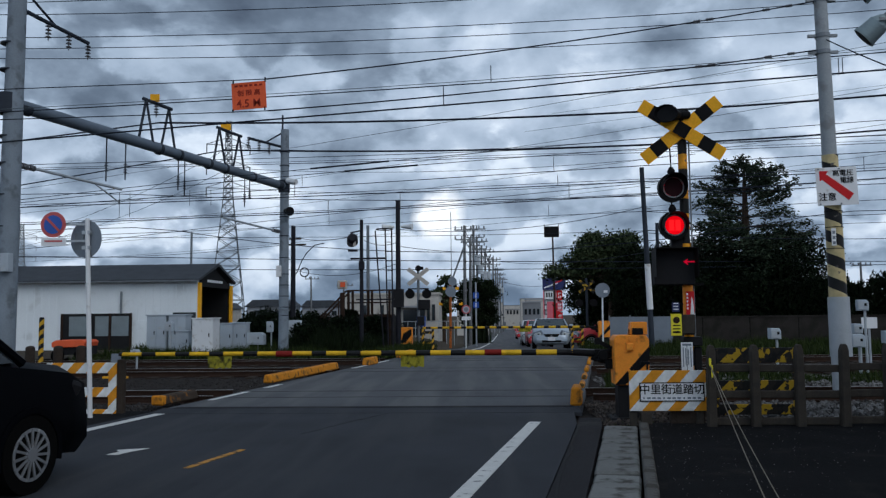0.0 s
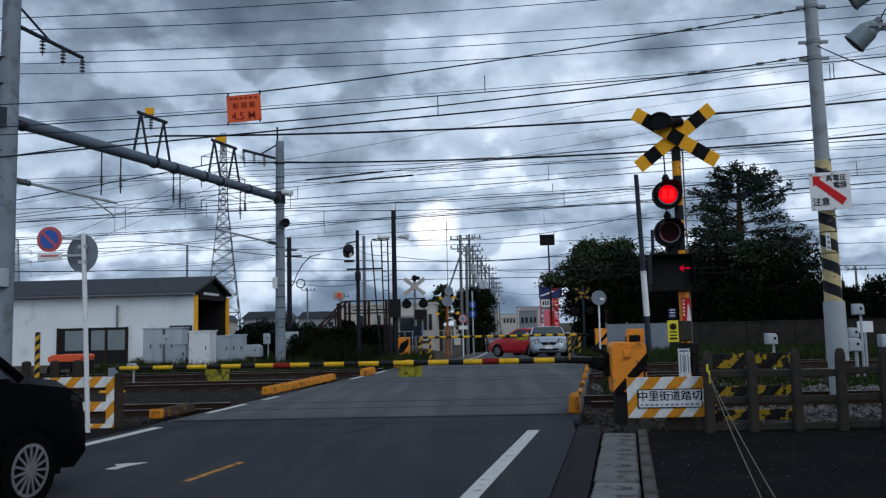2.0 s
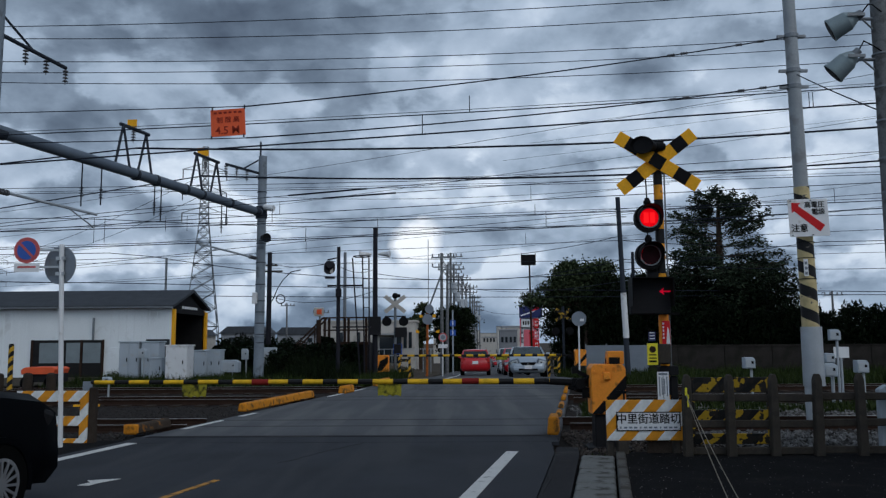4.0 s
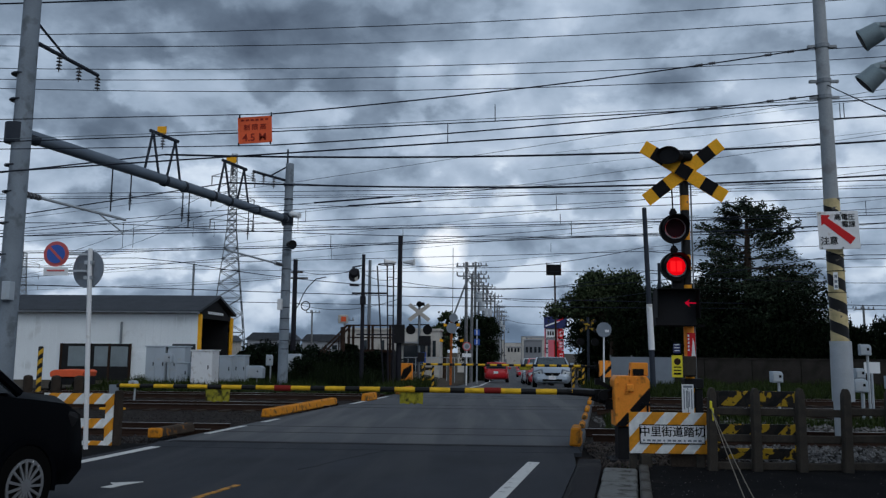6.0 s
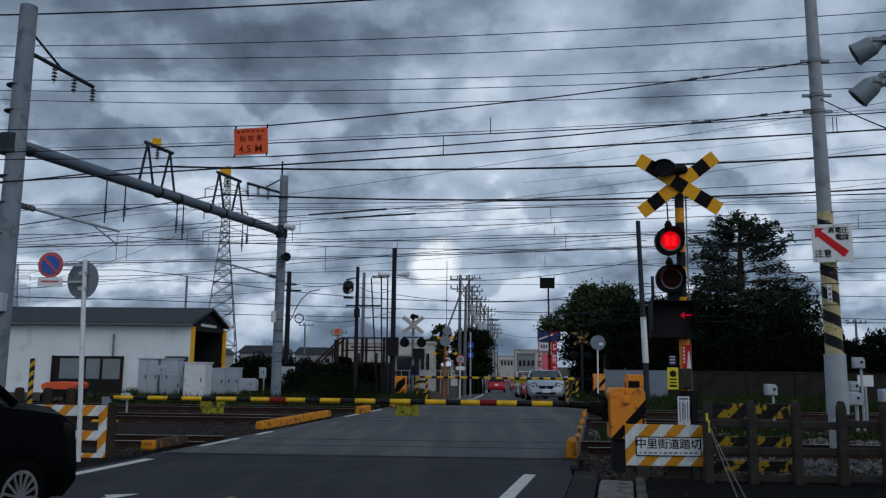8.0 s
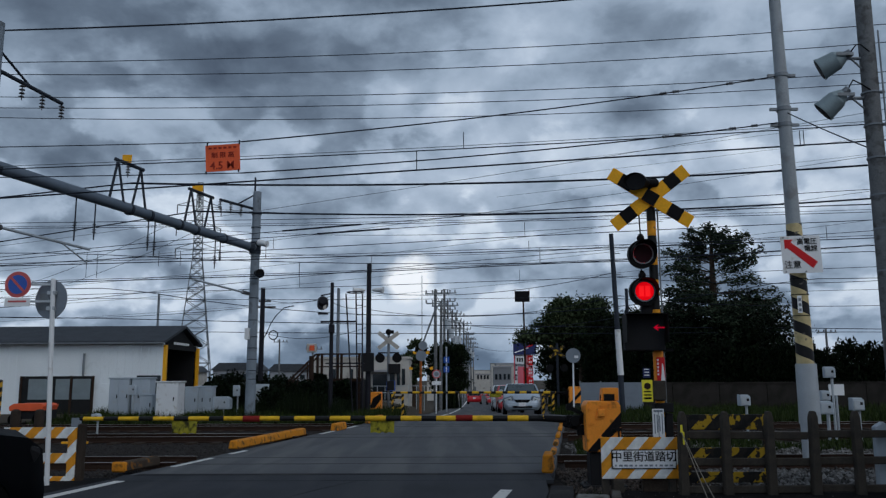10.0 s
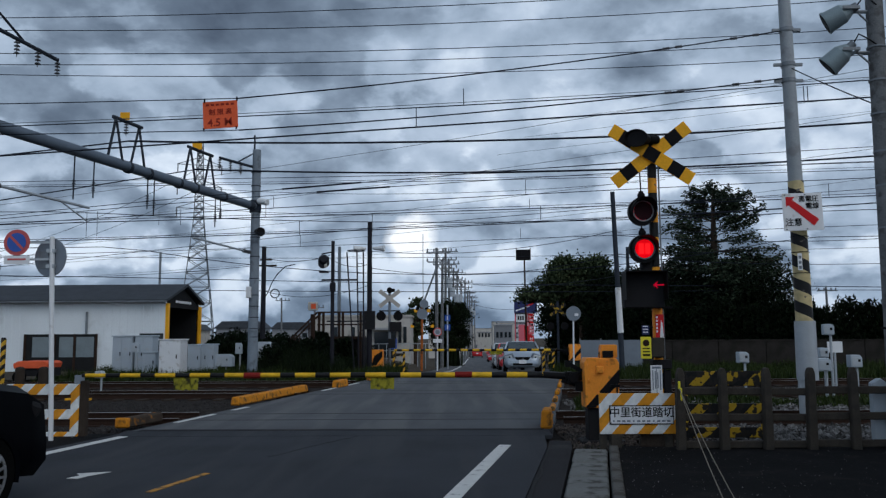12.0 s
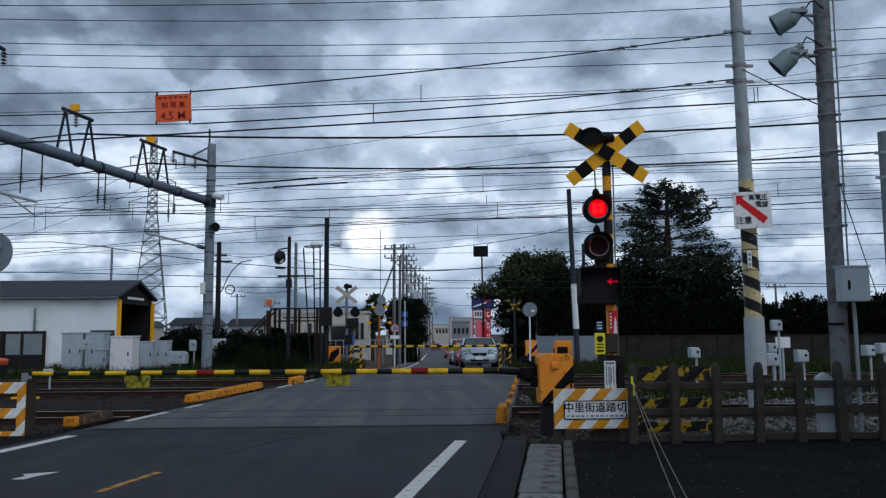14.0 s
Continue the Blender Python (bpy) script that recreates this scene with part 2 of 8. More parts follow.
M = dict(
    asphalt=mat("asphalt", (0.039, 0.0425, 0.050), 0.82, var=0.34, scale=0.8, fine=140, bump=0.5, dirt=(0.050, 0.053, 0.059), dirt_amt=0.45, streak=(1.6, 0.14, 1.0)),
    asphalt_new=mat("asphalt_patch", (0.026, 0.026, 0.029), 0.85, var=0.3, scale=1.1, fine=150, bump=0.5, dirt=(0.06, 0.058, 0.055), dirt_amt=0.1),
    crossing=mat("worn_crossing_asphalt", (0.093, 0.097, 0.104), 0.8, var=0.28, scale=0.6, fine=120, bump=0.35, dirt=(0.128, 0.130, 0.132), dirt_amt=0.5, streak=(2.0, 0.16, 1.0)),
    lot=mat("old_lot_asphalt", (0.012, 0.012, 0.013), 0.9, var=0.35, scale=1.5, fine=120, bump=0.6, dirt=(0.020, 0.019, 0.018), dirt_amt=0.2),
    earth=mat("earth", (0.070, 0.058, 0.044), 0.95, var=0.35, scale=1.2, fine=40, bump=0.6, bump_dist=0.03),
    ballast=mat("ballast_bed", (0.030, 0.025, 0.022), 0.95, var=0.5, scale=6, fine=30, bump=1.0, bump_dist=0.04),
    stone=mat("ballast_stone", (0.30, 0.285, 0.265), 0.9, var=0.45, scale=5, fine=60, bump=0.3, dirt=(0.10, 0.075, 0.055), dirt_amt=0.8),
    white_line=mat("worn_white_road_paint", (0.62, 0.62, 0.60), 0.6, var=0.15, scale=4, fine=90, bump=0.2, dirt=(0.16, 0.16, 0.16), dirt_amt=0.05),
    orange_line=mat("faded_orange_road_paint", (0.48, 0.24, 0.05), 0.7, var=0.3, scale=5, fine=90, bump=0.2, dirt=(0.10, 0.075, 0.05), dirt_amt=0.35),
    concrete=mat("weathered_concrete", (0.058, 0.050, 0.042), 0.9, var=0.28, scale=4, fine=70, bump=0.4, dirt=(0.045, 0.041, 0.036), dirt_amt=0.4),
    concrete_pale=mat("pale_concrete_slab", (0.19, 0.195, 0.188), 0.85, var=0.22, scale=3, fine=80, bump=0.3, dirt=(0.065, 0.062, 0.055), dirt_amt=0.35, vary=0.12),
    pole_concrete=mat("spun_concrete_pole", (0.34, 0.365, 0.385), 0.8, var=0.18, scale=2, fine=50, bump=0.2, dirt=(0.26, 0.27, 0.275), dirt_amt=0.2),
    deck_patch=mat("deck_patch_asphalt", (0.052, 0.053, 0.056), 0.8, var=0.3, scale=1.0, fine=120, bump=0.35),
    pole_old=mat("old_dark_concrete_pole", (0.17, 0.175, 0.18), 0.85, var=0.3, scale=5, fine=60, bump=0.4, dirt=(0.10, 0.10, 0.10), dirt_amt=0.4),
    pole_dark=mat("dark_painted_pole", (0.035, 0.042, 0.055), 0.6, var=0.2, scale=4, bump=0.1),
    steel_blue=mat("blue_grey_painted_steel", (0.13, 0.16, 0.20), 0.5, metal=0.1, var=0.15, scale=3, bump=0.08),
    galv=mat("galvanised_steel", (0.42, 0.45, 0.48), 0.5, metal=0.35, var=0.15, scale=4, fine=70, bump=0.1),
    galv_dark=mat("dull_steel", (0.20, 0.22, 0.24), 0.55, metal=0.4, var=0.2, scale=4, fine=70, bump=0.1),
    rust=mat("rusty_steel", (0.040, 0.024, 0.018), 0.8, metal=0.2, var=0.35, scale=5, fine=60, bump=0.3),
    rail_head=mat("polished_rail", (0.35, 0.34, 0.33), 0.3, metal=0.9, var=0.1, bump=0.0),
    black=mat("black_paint", (0.012, 0.012, 0.013), 0.5, var=0.2, bump=0.05),
    black_rough=mat("black_plastic", (0.018, 0.018, 0.02), 0.7, var=0.2, bump=0.1),
    dark_wood=mat("creosoted_timber", (0.045, 0.035, 0.028), 0.9, var=0.4, scale=6, fine=50, bump=0.4),
    orange=mat("orange_paint", (0.90, 0.31, 0.04), 0.45, var=0.12, scale=4, fine=40, bump=0.08, dirt=(0.42, 0.15, 0.03), dirt_amt=0.15),
    kerb_orange=mat("chipped_orange_kerb_paint", (0.62, 0.235, 0.02), 0.7, var=0.2, scale=5, fine=50, bump=0.3, dirt=(0.13, 0.075, 0.03), dirt_amt=0.28),
    yellow=mat("yellow_paint", (0.90, 0.43, 0.022), 0.45, var=0.12, scale=5, fine=40, bump=0.05),
    bright_yellow=mat("bright_yellow_panel", (0.86, 0.74, 0.03), 0.4, var=0.06, bump=0.0),
    white=mat("white_enamel", (0.74, 0.75, 0.76), 0.4, var=0.06, scale=3, bump=0.03, dirt=(0.52, 0.50, 0.47), dirt_amt=0.1),
    signwhite=mat("sign_white", (0.80, 0.81, 0.83), 0.45, var=0.05, scale=3, bump=0.0, dirt=(0.6, 0.58, 0.55), dirt_amt=0.05),
    red=mat("sign_red", (0.62, 0.025, 0.03), 0.45, var=0.08, bump=0.0),
    vermilion=mat("faded_vermilion", (0.80, 0.13, 0.05), 0.5, var=0.12, scale=3, bump=0.03),
    blue=mat("sign_blue", (0.02, 0.09, 0.42), 0.4, var=0.08, bump=0.0),
    navy=mat("navy_panel", (0.012, 0.02, 0.11), 0.4, var=0.06, bump=0.0),
    pink=mat("pink_panel", (0.72, 0.16, 0.20), 0.5, var=0.06, bump=0.0),
    grey_box=mat("grey_cabinet_paint", (0.42, 0.47, 0.52), 0.5, var=0.1, scale=2, bump=0.05, dirt=(0.42, 0.44, 0.45), dirt_amt=0.1),
    grey_sign=mat("grey_sign_back", (0.22, 0.25, 0.29), 0.5, metal=0.3, var=0.12, bump=0.05),
    teal_grey=mat("weathered_green_grey_paint", (0.26, 0.32, 0.34), 0.5, metal=0.2, var=0.15, bump=0.05),
    glass=mat("dark_window_glass", (0.02, 0.025, 0.03), 0.08, var=0.05, bump=0.0),
    pale_glass=mat("curtained_window_glass", (0.20, 0.24, 0.26), 0.12, var=0.25, scale=1.5, bump=0.0),
    siding=mat("white_metal_siding", (0.78, 0.82, 0.84), 0.55, var=0.08, scale=0.8, fine=20, bump=0.05, dirt=(0.66, 0.69, 0.70), dirt_amt=0.1),
    roof=mat("dark_slate_roof", (0.060, 0.066, 0.076), 0.75, var=0.25, scale=2, fine=20, bump=0.2),
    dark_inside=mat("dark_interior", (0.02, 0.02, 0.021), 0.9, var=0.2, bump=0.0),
    plaster=mat("cream_plaster", (0.50, 0.47, 0.43), 0.85, var=0.12, scale=0.8, fine=30, bump=0.1, dirt=(0.33, 0.30, 0.27), dirt_amt=0.15),
    greywall=mat("grey_facade", (0.28, 0.29, 0.31), 0.8, var=0.15, scale=0.4, fine=10, bump=0.05, vary=0.35),
    tyre=mat("tyre_rubber", (0.005, 0.005, 0.005), 0.9, var=0.2, bump=0.1),
    alloy=mat("alloy_wheel", (0.42, 0.43, 0.45), 0.35, metal=0.7, var=0.08, bump=0.0),
    car_black=mat("black_car_lacquer", (0.002, 0.0025, 0.004), 0.44, var=0.1, bump=0.0),
    car_white=mat("white_car_lacquer", (0.65, 0.66, 0.68), 0.35, var=0.04, bump=0.0, coat=0.3),
    car_silver=mat("silver_blue_car_lacquer", (0.42, 0.48, 0.55), 0.35, metal=0.3, var=0.04, bump=0.0, coat=0.4),
    car_red=mat("red_car_lacquer", (0.55, 0.012, 0.02), 0.3, var=0.05, bump=0.0, coat=0.4),
    lamp_clear=mat("clear_headlamp", (0.72, 0.75, 0.76), 0.15, var=0.05, bump=0.0),
    tail_red=mat("red_tail_lamp", (0.45, 0.01, 0.01), 0.2, var=0.05, bump=0.0),
    wire=mat("dark_cable", (0.016, 0.020, 0.030), 0.6, var=0.1, bump=0.0),
    wire_thin=mat("weathered_copper_wire", (0.10, 0.12, 0.13), 0.5, metal=0.3, var=0.1, bump=0.0),
    porcelain=mat("brown_grey_porcelain", (0.09, 0.09, 0.10), 0.3, var=0.15, bump=0.0),
    rope=mat("dirty_cotton_rope", (0.24, 0.215, 0.17), 0.9, var=0.3, scale=30, fine=200, bump=0.3),
    bark=mat("bark", (0.055, 0.040, 0.030), 0.95, var=0.35, scale=6, fine=40, bump=0.6, bump_dist=0.02),
    conifer=leaf_mat("conifer_needles", (0.003, 0.008, 0.005), (0.052, 0.072, 0.044)),
    leaf=leaf_mat("broad_leaves", (0.008, 0.016, 0.006), (0.085, 0.110, 0.055)),
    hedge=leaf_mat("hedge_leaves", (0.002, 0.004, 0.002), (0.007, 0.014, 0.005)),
    grass=leaf_mat("rough_grass", (0.008, 0.017, 0.004), (0.046, 0.064, 0.018)),
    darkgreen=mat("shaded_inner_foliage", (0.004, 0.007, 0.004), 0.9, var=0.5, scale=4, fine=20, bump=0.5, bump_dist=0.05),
    mast_dark=mat("near_black_mast_paint", (0.020, 0.020, 0.026), 0.6, var=0.25, scale=4, bump=0.1),
    wall_stain=mat("stained_concrete_wall", (0.033, 0.029, 0.026), 0.9, var=0.4, scale=1.2, fine=30, bump=0.3, dirt=(0.022, 0.020, 0.017), dirt_amt=0.5),
    kerb_grey=mat("worn_kerb_concrete", (0.115, 0.112, 0.105), 0.9, var=0.3, scale=4, fine=70, bump=0.4, dirt=(0.06, 0.055, 0.048), dirt_amt=0.4),
    # base colour lightened to stand for sky mirrored in the glass
    windscreen=mat("windscreen_glass", (0.055, 0.070, 0.075), 0.06, var=0.2, scale=1.5, bump=0.0),
    rust_orange=mat("rusty_orange_paint", (0.42, 0.12, 0.03), 0.7, var=0.35, scale=6, fine=50, bump=0.1, dirt=(0.08, 0.04, 0.02), dirt_amt=0.4),
    kerb_worn=mat("worn_dark_kerb", (0.055, 0.042, 0.032), 0.85, var=0.35, scale=5, fine=60, bump=0.3, dirt=(0.30, 0.12, 0.02), dirt_amt=0.12),
    portal_concrete=mat("blue_grey_spun_concrete", (0.215, 0.250, 0.290), 0.8, var=0.2, scale=2, fine=50, bump=0.2, dirt=(0.14, 0.16, 0.18), dirt_amt=0.25),
    lamp_on=glow("lit_red_lamp", (0.80, 0.001, 0.006), 0.8),
    lamp_core=glow("lit_red_lamp_core", (1.0, 0.010, 0.014), 1.0),
    lamp_off=mat("unlit_red_lens", (0.025, 0.003, 0.006), 0.5, var=0.1, bump=0.0),
    arrow_on=glow("lit_red_arrow", (0.60, 0.004, 0.03), 0.5),
    yb_pole=stripes("yellow_black_bands", (0.88, 0.36, 0.02), (0.014, 0.014, 0.015), (0, 0, 1), 0.43, wear=0.02, offset=0.517),
    yb_slant=stripes("yellow_black_slanted", (0.70, 0.40, 0.03), (0.014, 0.014, 0.015), (0.7, 0, -0.7), 0.20, wear=0.15),
    yb_worn=stripes("worn_yellow_black_slanted", (0.46, 0.29, 0.02), (0.012, 0.012, 0.013), (0.7, 0, -0.7), 0.26, wear=0.66, wear_col=(0.02, 0.018, 0.016)),
    ow_slant=stripes("orange_white_slanted", (0.74, 0.30, 0.02), (0.80, 0.82, 0.82), (0.74, 0, -0.67), 0.235, wear=0.0),
    arm_paint=stripes("yellow_black_arm", (0.80, 0.47, 0.02), (0.012, 0.012, 0.013), (1, 0, 0), 0.50, share=0.42),
    pole_wrap=stripes("cream_black_spiral_wrap", (0.62, 0.50, 0.26), (0.016, 0.016, 0.018), (0, 0, 1), 0.40, spiral=0.0637, wear=0.03),
)


# ---- mesh helpers ----
def box(bm, c, s, m=None):
    """A box with centre c and size s, in the space of m."""
    r = bmesh.ops.create_cube(bm, size=1.0, matrix=(m or Matrix()) @ Matrix.Translation(c) @ Matrix.Diagonal((*s, 1)))
    return r["verts"]


def rod(bm, a, b, r0, r1=None, seg=8, caps=True):
    """A round bar from a to b."""
    a, b = Vector(a), Vector(b)
    d = b - a
    q = d.to_track_quat("Z", "Y").to_matrix().to_4x4()
    bmesh.ops.create_cone(bm, cap_ends=caps, segments=seg, radius1=r0, radius2=r0 if r1 is None else r1, depth=d.length,
                          matrix=Matrix.Translation((a + b) / 2) @ q)


def ball(bm, c, r, s=(1, 1, 1), u=10, v=7):
    bmesh.ops.create_uvsphere(bm, u_segments=u, v_segments=v, radius=r, matrix=Matrix.Translation(c) @ Matrix.Diagonal((*s, 1)))


def prism(bm, poly, y0, y1):
    """A slab: the outline poly in x and z, from y0 to y1."""
    a = [bm.verts.new((x, y0, z)) for x, z in poly]
    b = [bm.verts.new((x, y1, z)) for x, z in poly]
    n = len(poly)
    bm.faces.new(a), bm.faces.new(b[::-1])
    for i in range(n):
        bm.faces.new((a[i], b[i], b[(i + 1) % n], a[(i + 1) % n]))


def plate(bm, poly, z0, z1):
    """A slab: the outline poly in x and y, from z0 to z1."""
    a = [bm.verts.new((x, y, z0)) for x, y in poly]
    b = [bm.verts.new((x, y, z1)) for x, y in poly]
    n = len(poly)
    bm.faces.new(a), bm.faces.new(b[::-1])
    for i in range(n):
        bm.faces.new((a[i], b[i], b[(i + 1) % n], a[(i + 1) % n]))


def mesh_of(name, bm, material, bevel=0.0, smooth=False):
    if bevel:
        bmesh.ops.bevel(bm, geom=[e for e in bm.edges], offset=bevel, segments=1, affect="EDGES", clamp_overlap=True)
    bmesh.ops.recalc_face_normals(bm, faces=bm.faces)
    me = bpy.data.meshes.new(name)
    bm.to_mesh(me)
    bm.free()
    me.materials.append(M[material] if isinstance(material, str) else material)
    if smooth:
        me.polygons.foreach_set("use_smooth", [True] * len(me.polygons))
        me.set_sharp_from_angle(angle=radians(40))
    return me


SMALL_MARKS = ("text_bars", "bolt_head", "rivet", "white_bar", "gable_sign", "spokes", "white_stroke")


def part(name, bm, material, parent=None, label="", bevel=0.0, smooth=False, at=None):
    """Links a bmesh as one mesh object, under a thing or a part."""
    ob = new(name, mesh_of(name, bm, material, bevel, smooth))
    if parent:
        ob.parent = parent
    if at is not None:
        ob.matrix_basis = at
    if label:
        tagged(ob, label)
    if name in SMALL_MARKS:
        tagged(ob, kind="stuff")
    return ob


def made(f):
    """A bmesh filled by f."""
    bm = bmesh.new()
    f(bm)
    return bm


def thing(name, at, label, category, group=""):
    ob = new(name)
    ob.empty_display_size = 0.1
    ob.matrix_basis = at
    return tagged(ob, label, category, group)


def setting(name, bm, material, label="", bevel=0.0):
    return tagged(part(name, bm, material, None, label, bevel), kind="structure")


def words(name, text, size, material, parent, at, depth=0.002, label=""):
    """Lettering as a thin mesh, standing in the x-z plane of its thing."""
    cu = bpy.data.curves.new(name, "FONT")
    cu.body, cu.size, cu.extrude, cu.align_x, cu.align_y = text, size, depth, "CENTER", "CENTER"
    cu.resolution_u, cu.offset = 2, size * 0.010
    tmp = bpy.data.objects.new(name, cu)
    scene.collection.objects.link(tmp)
    bpy.context.view_layer.update()
    me = bpy.data.meshes.new_from_object(tmp.evaluated_get(bpy.context.evaluated_depsgraph_get()))
    bpy.data.objects.remove(tmp)
    me.materials.clear()
    me.materials.append(M[material])
    ob = new(name, me)
    ob.parent = parent
    ob.matrix_basis = at @ pose(0, 0, 0, 90, 0, 0)
    if label:
        tagged(ob, label)
    return ob


def tube(name, pts, r, material, parent=None, seg=5):
    """A cable or bent bar through pts."""
    vs, fs = [], []
    pts = [Vector(p) for p in pts]
    for i, p in enumerate(pts):
        d = (pts[min(i + 1, len(pts) - 1)] - pts[max(i - 1, 0)]).normalized()
        u = d.cross(Vector((0, 0, 1)))
        u = u.normalized() if u.length > 1e-4 else Vector((1, 0, 0))
        w = d.cross(u)
        for k in range(seg):
            a = 2 * math.pi * k / seg
            vs.append(p + u * (r * math.cos(a)) + w * (r * math.sin(a)))
    for i in range(len(pts) - 1):
        for k in range(seg):
            k2 = (k + 1) % seg
            fs.append((i * seg + k, i * seg + k2, (i + 1) * seg + k2, (i + 1) * seg + k))
    me = bpy.data.meshes.new(name)
    me.from_pydata(vs, [], fs)
    me.materials.append(M[material])
    me.polygons.foreach_set("use_smooth", [True] * len(fs))
    ob = new(name, me)
    if parent:
        ob.parent = parent
    return ob


def cloud_mesh(name, centres, size, material, rng, flat=0.0, long=1.6, parent=None):
    """Many small leaves, each a bent quad, at the given centres."""
    n = len(centres)
    d1 = rng.normal(size=(n, 3))
    d1[:, 2] *= 1 - flat
    d1 /= np.linalg.norm(d1, axis=1)[:, None]
    d2 = np.cross(d1, rng.normal(size=(n, 3)))
    d2 /= np.linalg.norm(d2, axis=1)[:, None]
    s = size * rng.uniform(0.6, 1.3, n)[:, None]
    a, b = d1 * s * long / 2, d2 * s / 2
    v = np.stack([centres - a, centres + b * 0.9, centres + a, centres - b * 0.9], 1).reshape(-1, 3)
    me = bpy.data.meshes.new(name)
    me.vertices.add(4 * n)
    me.vertices.foreach_set("co", v.ravel())
    me.loops.add(4 * n)
    me.loops.foreach_set("vertex_index", np.arange(4 * n))
    me.polygons.add(n)
    me.polygons.foreach_set("loop_start", np.arange(n) * 4)
    me.polygons.foreach_set("loop_total", np.full(n, 4))
    me.update(calc_edges=True)
    me.materials.append(M[material])
    ob = new(name, me)
    if parent:
        ob.parent = parent
    return ob


RNG = np.random.default_rng(7)
TRACKS = (14.13, 20.13, 24.43)
CROSS = 0.145  # the road's drift to the right for each metre ahead, over the crossing
NEAR = 0.17


def road_x(y):
    """The middle of the road at y."""
    if y < 12:
        return -2.45 + NEAR * (y - 8)
    if y < 33:
        return -1.77 + CROSS * (y - 12)
    return 1.28 + 0.040 * (y - 33)


def dip(x, y):
    """How far the ground has fallen at (x, y): beyond the tracks the road runs downhill into town."""
    marks = ((30, 0.0), (36, 0.20), (43, 0.46), (63, 1.02), (90, 1.58), (175, 2.65), (600, 3.2))
    if y <= 30:
        return 0.0
    fall = marks[-1][1]
    for (y0, d0), (y1, d1) in zip(marks, marks[1:]):
        if y < y1:
            fall = d0 + (d1 - d0) * (y - y0) / (y1 - y0)
            break
    # the yard and the verge beside the road stay level near the tracks
    off = abs(x - road_x(y) - 0.3) - 4.2
    hold = min(1.0, max(0.0, off / 3.0)) * min(1.0, max(0.0, (66 - y) / 12.0))
    return fall * (1 - hold)


def sheet(xs, ys, z, edges=None):
    """A ground sheet in rows that follow the fall of the land; edges gives each row's own columns."""
    bm = bmesh.new()
    rows = [[bm.verts.new((x, y, z - dip(x, y))) for x in (edges(y) if edges else xs)] for y in ys]
    for a, b in zip(rows, rows[1:]):
        for i in range(len(a) - 1):
            bm.faces.new((a[i], a[i + 1], b[i + 1], b[i]))
    return bm


FALL_ROWS = (27.004, 30, 33, 36, 39.5, 43, 48, 53, 58, 63, 70, 80, 90, 110, 140, 175, 300, 600)


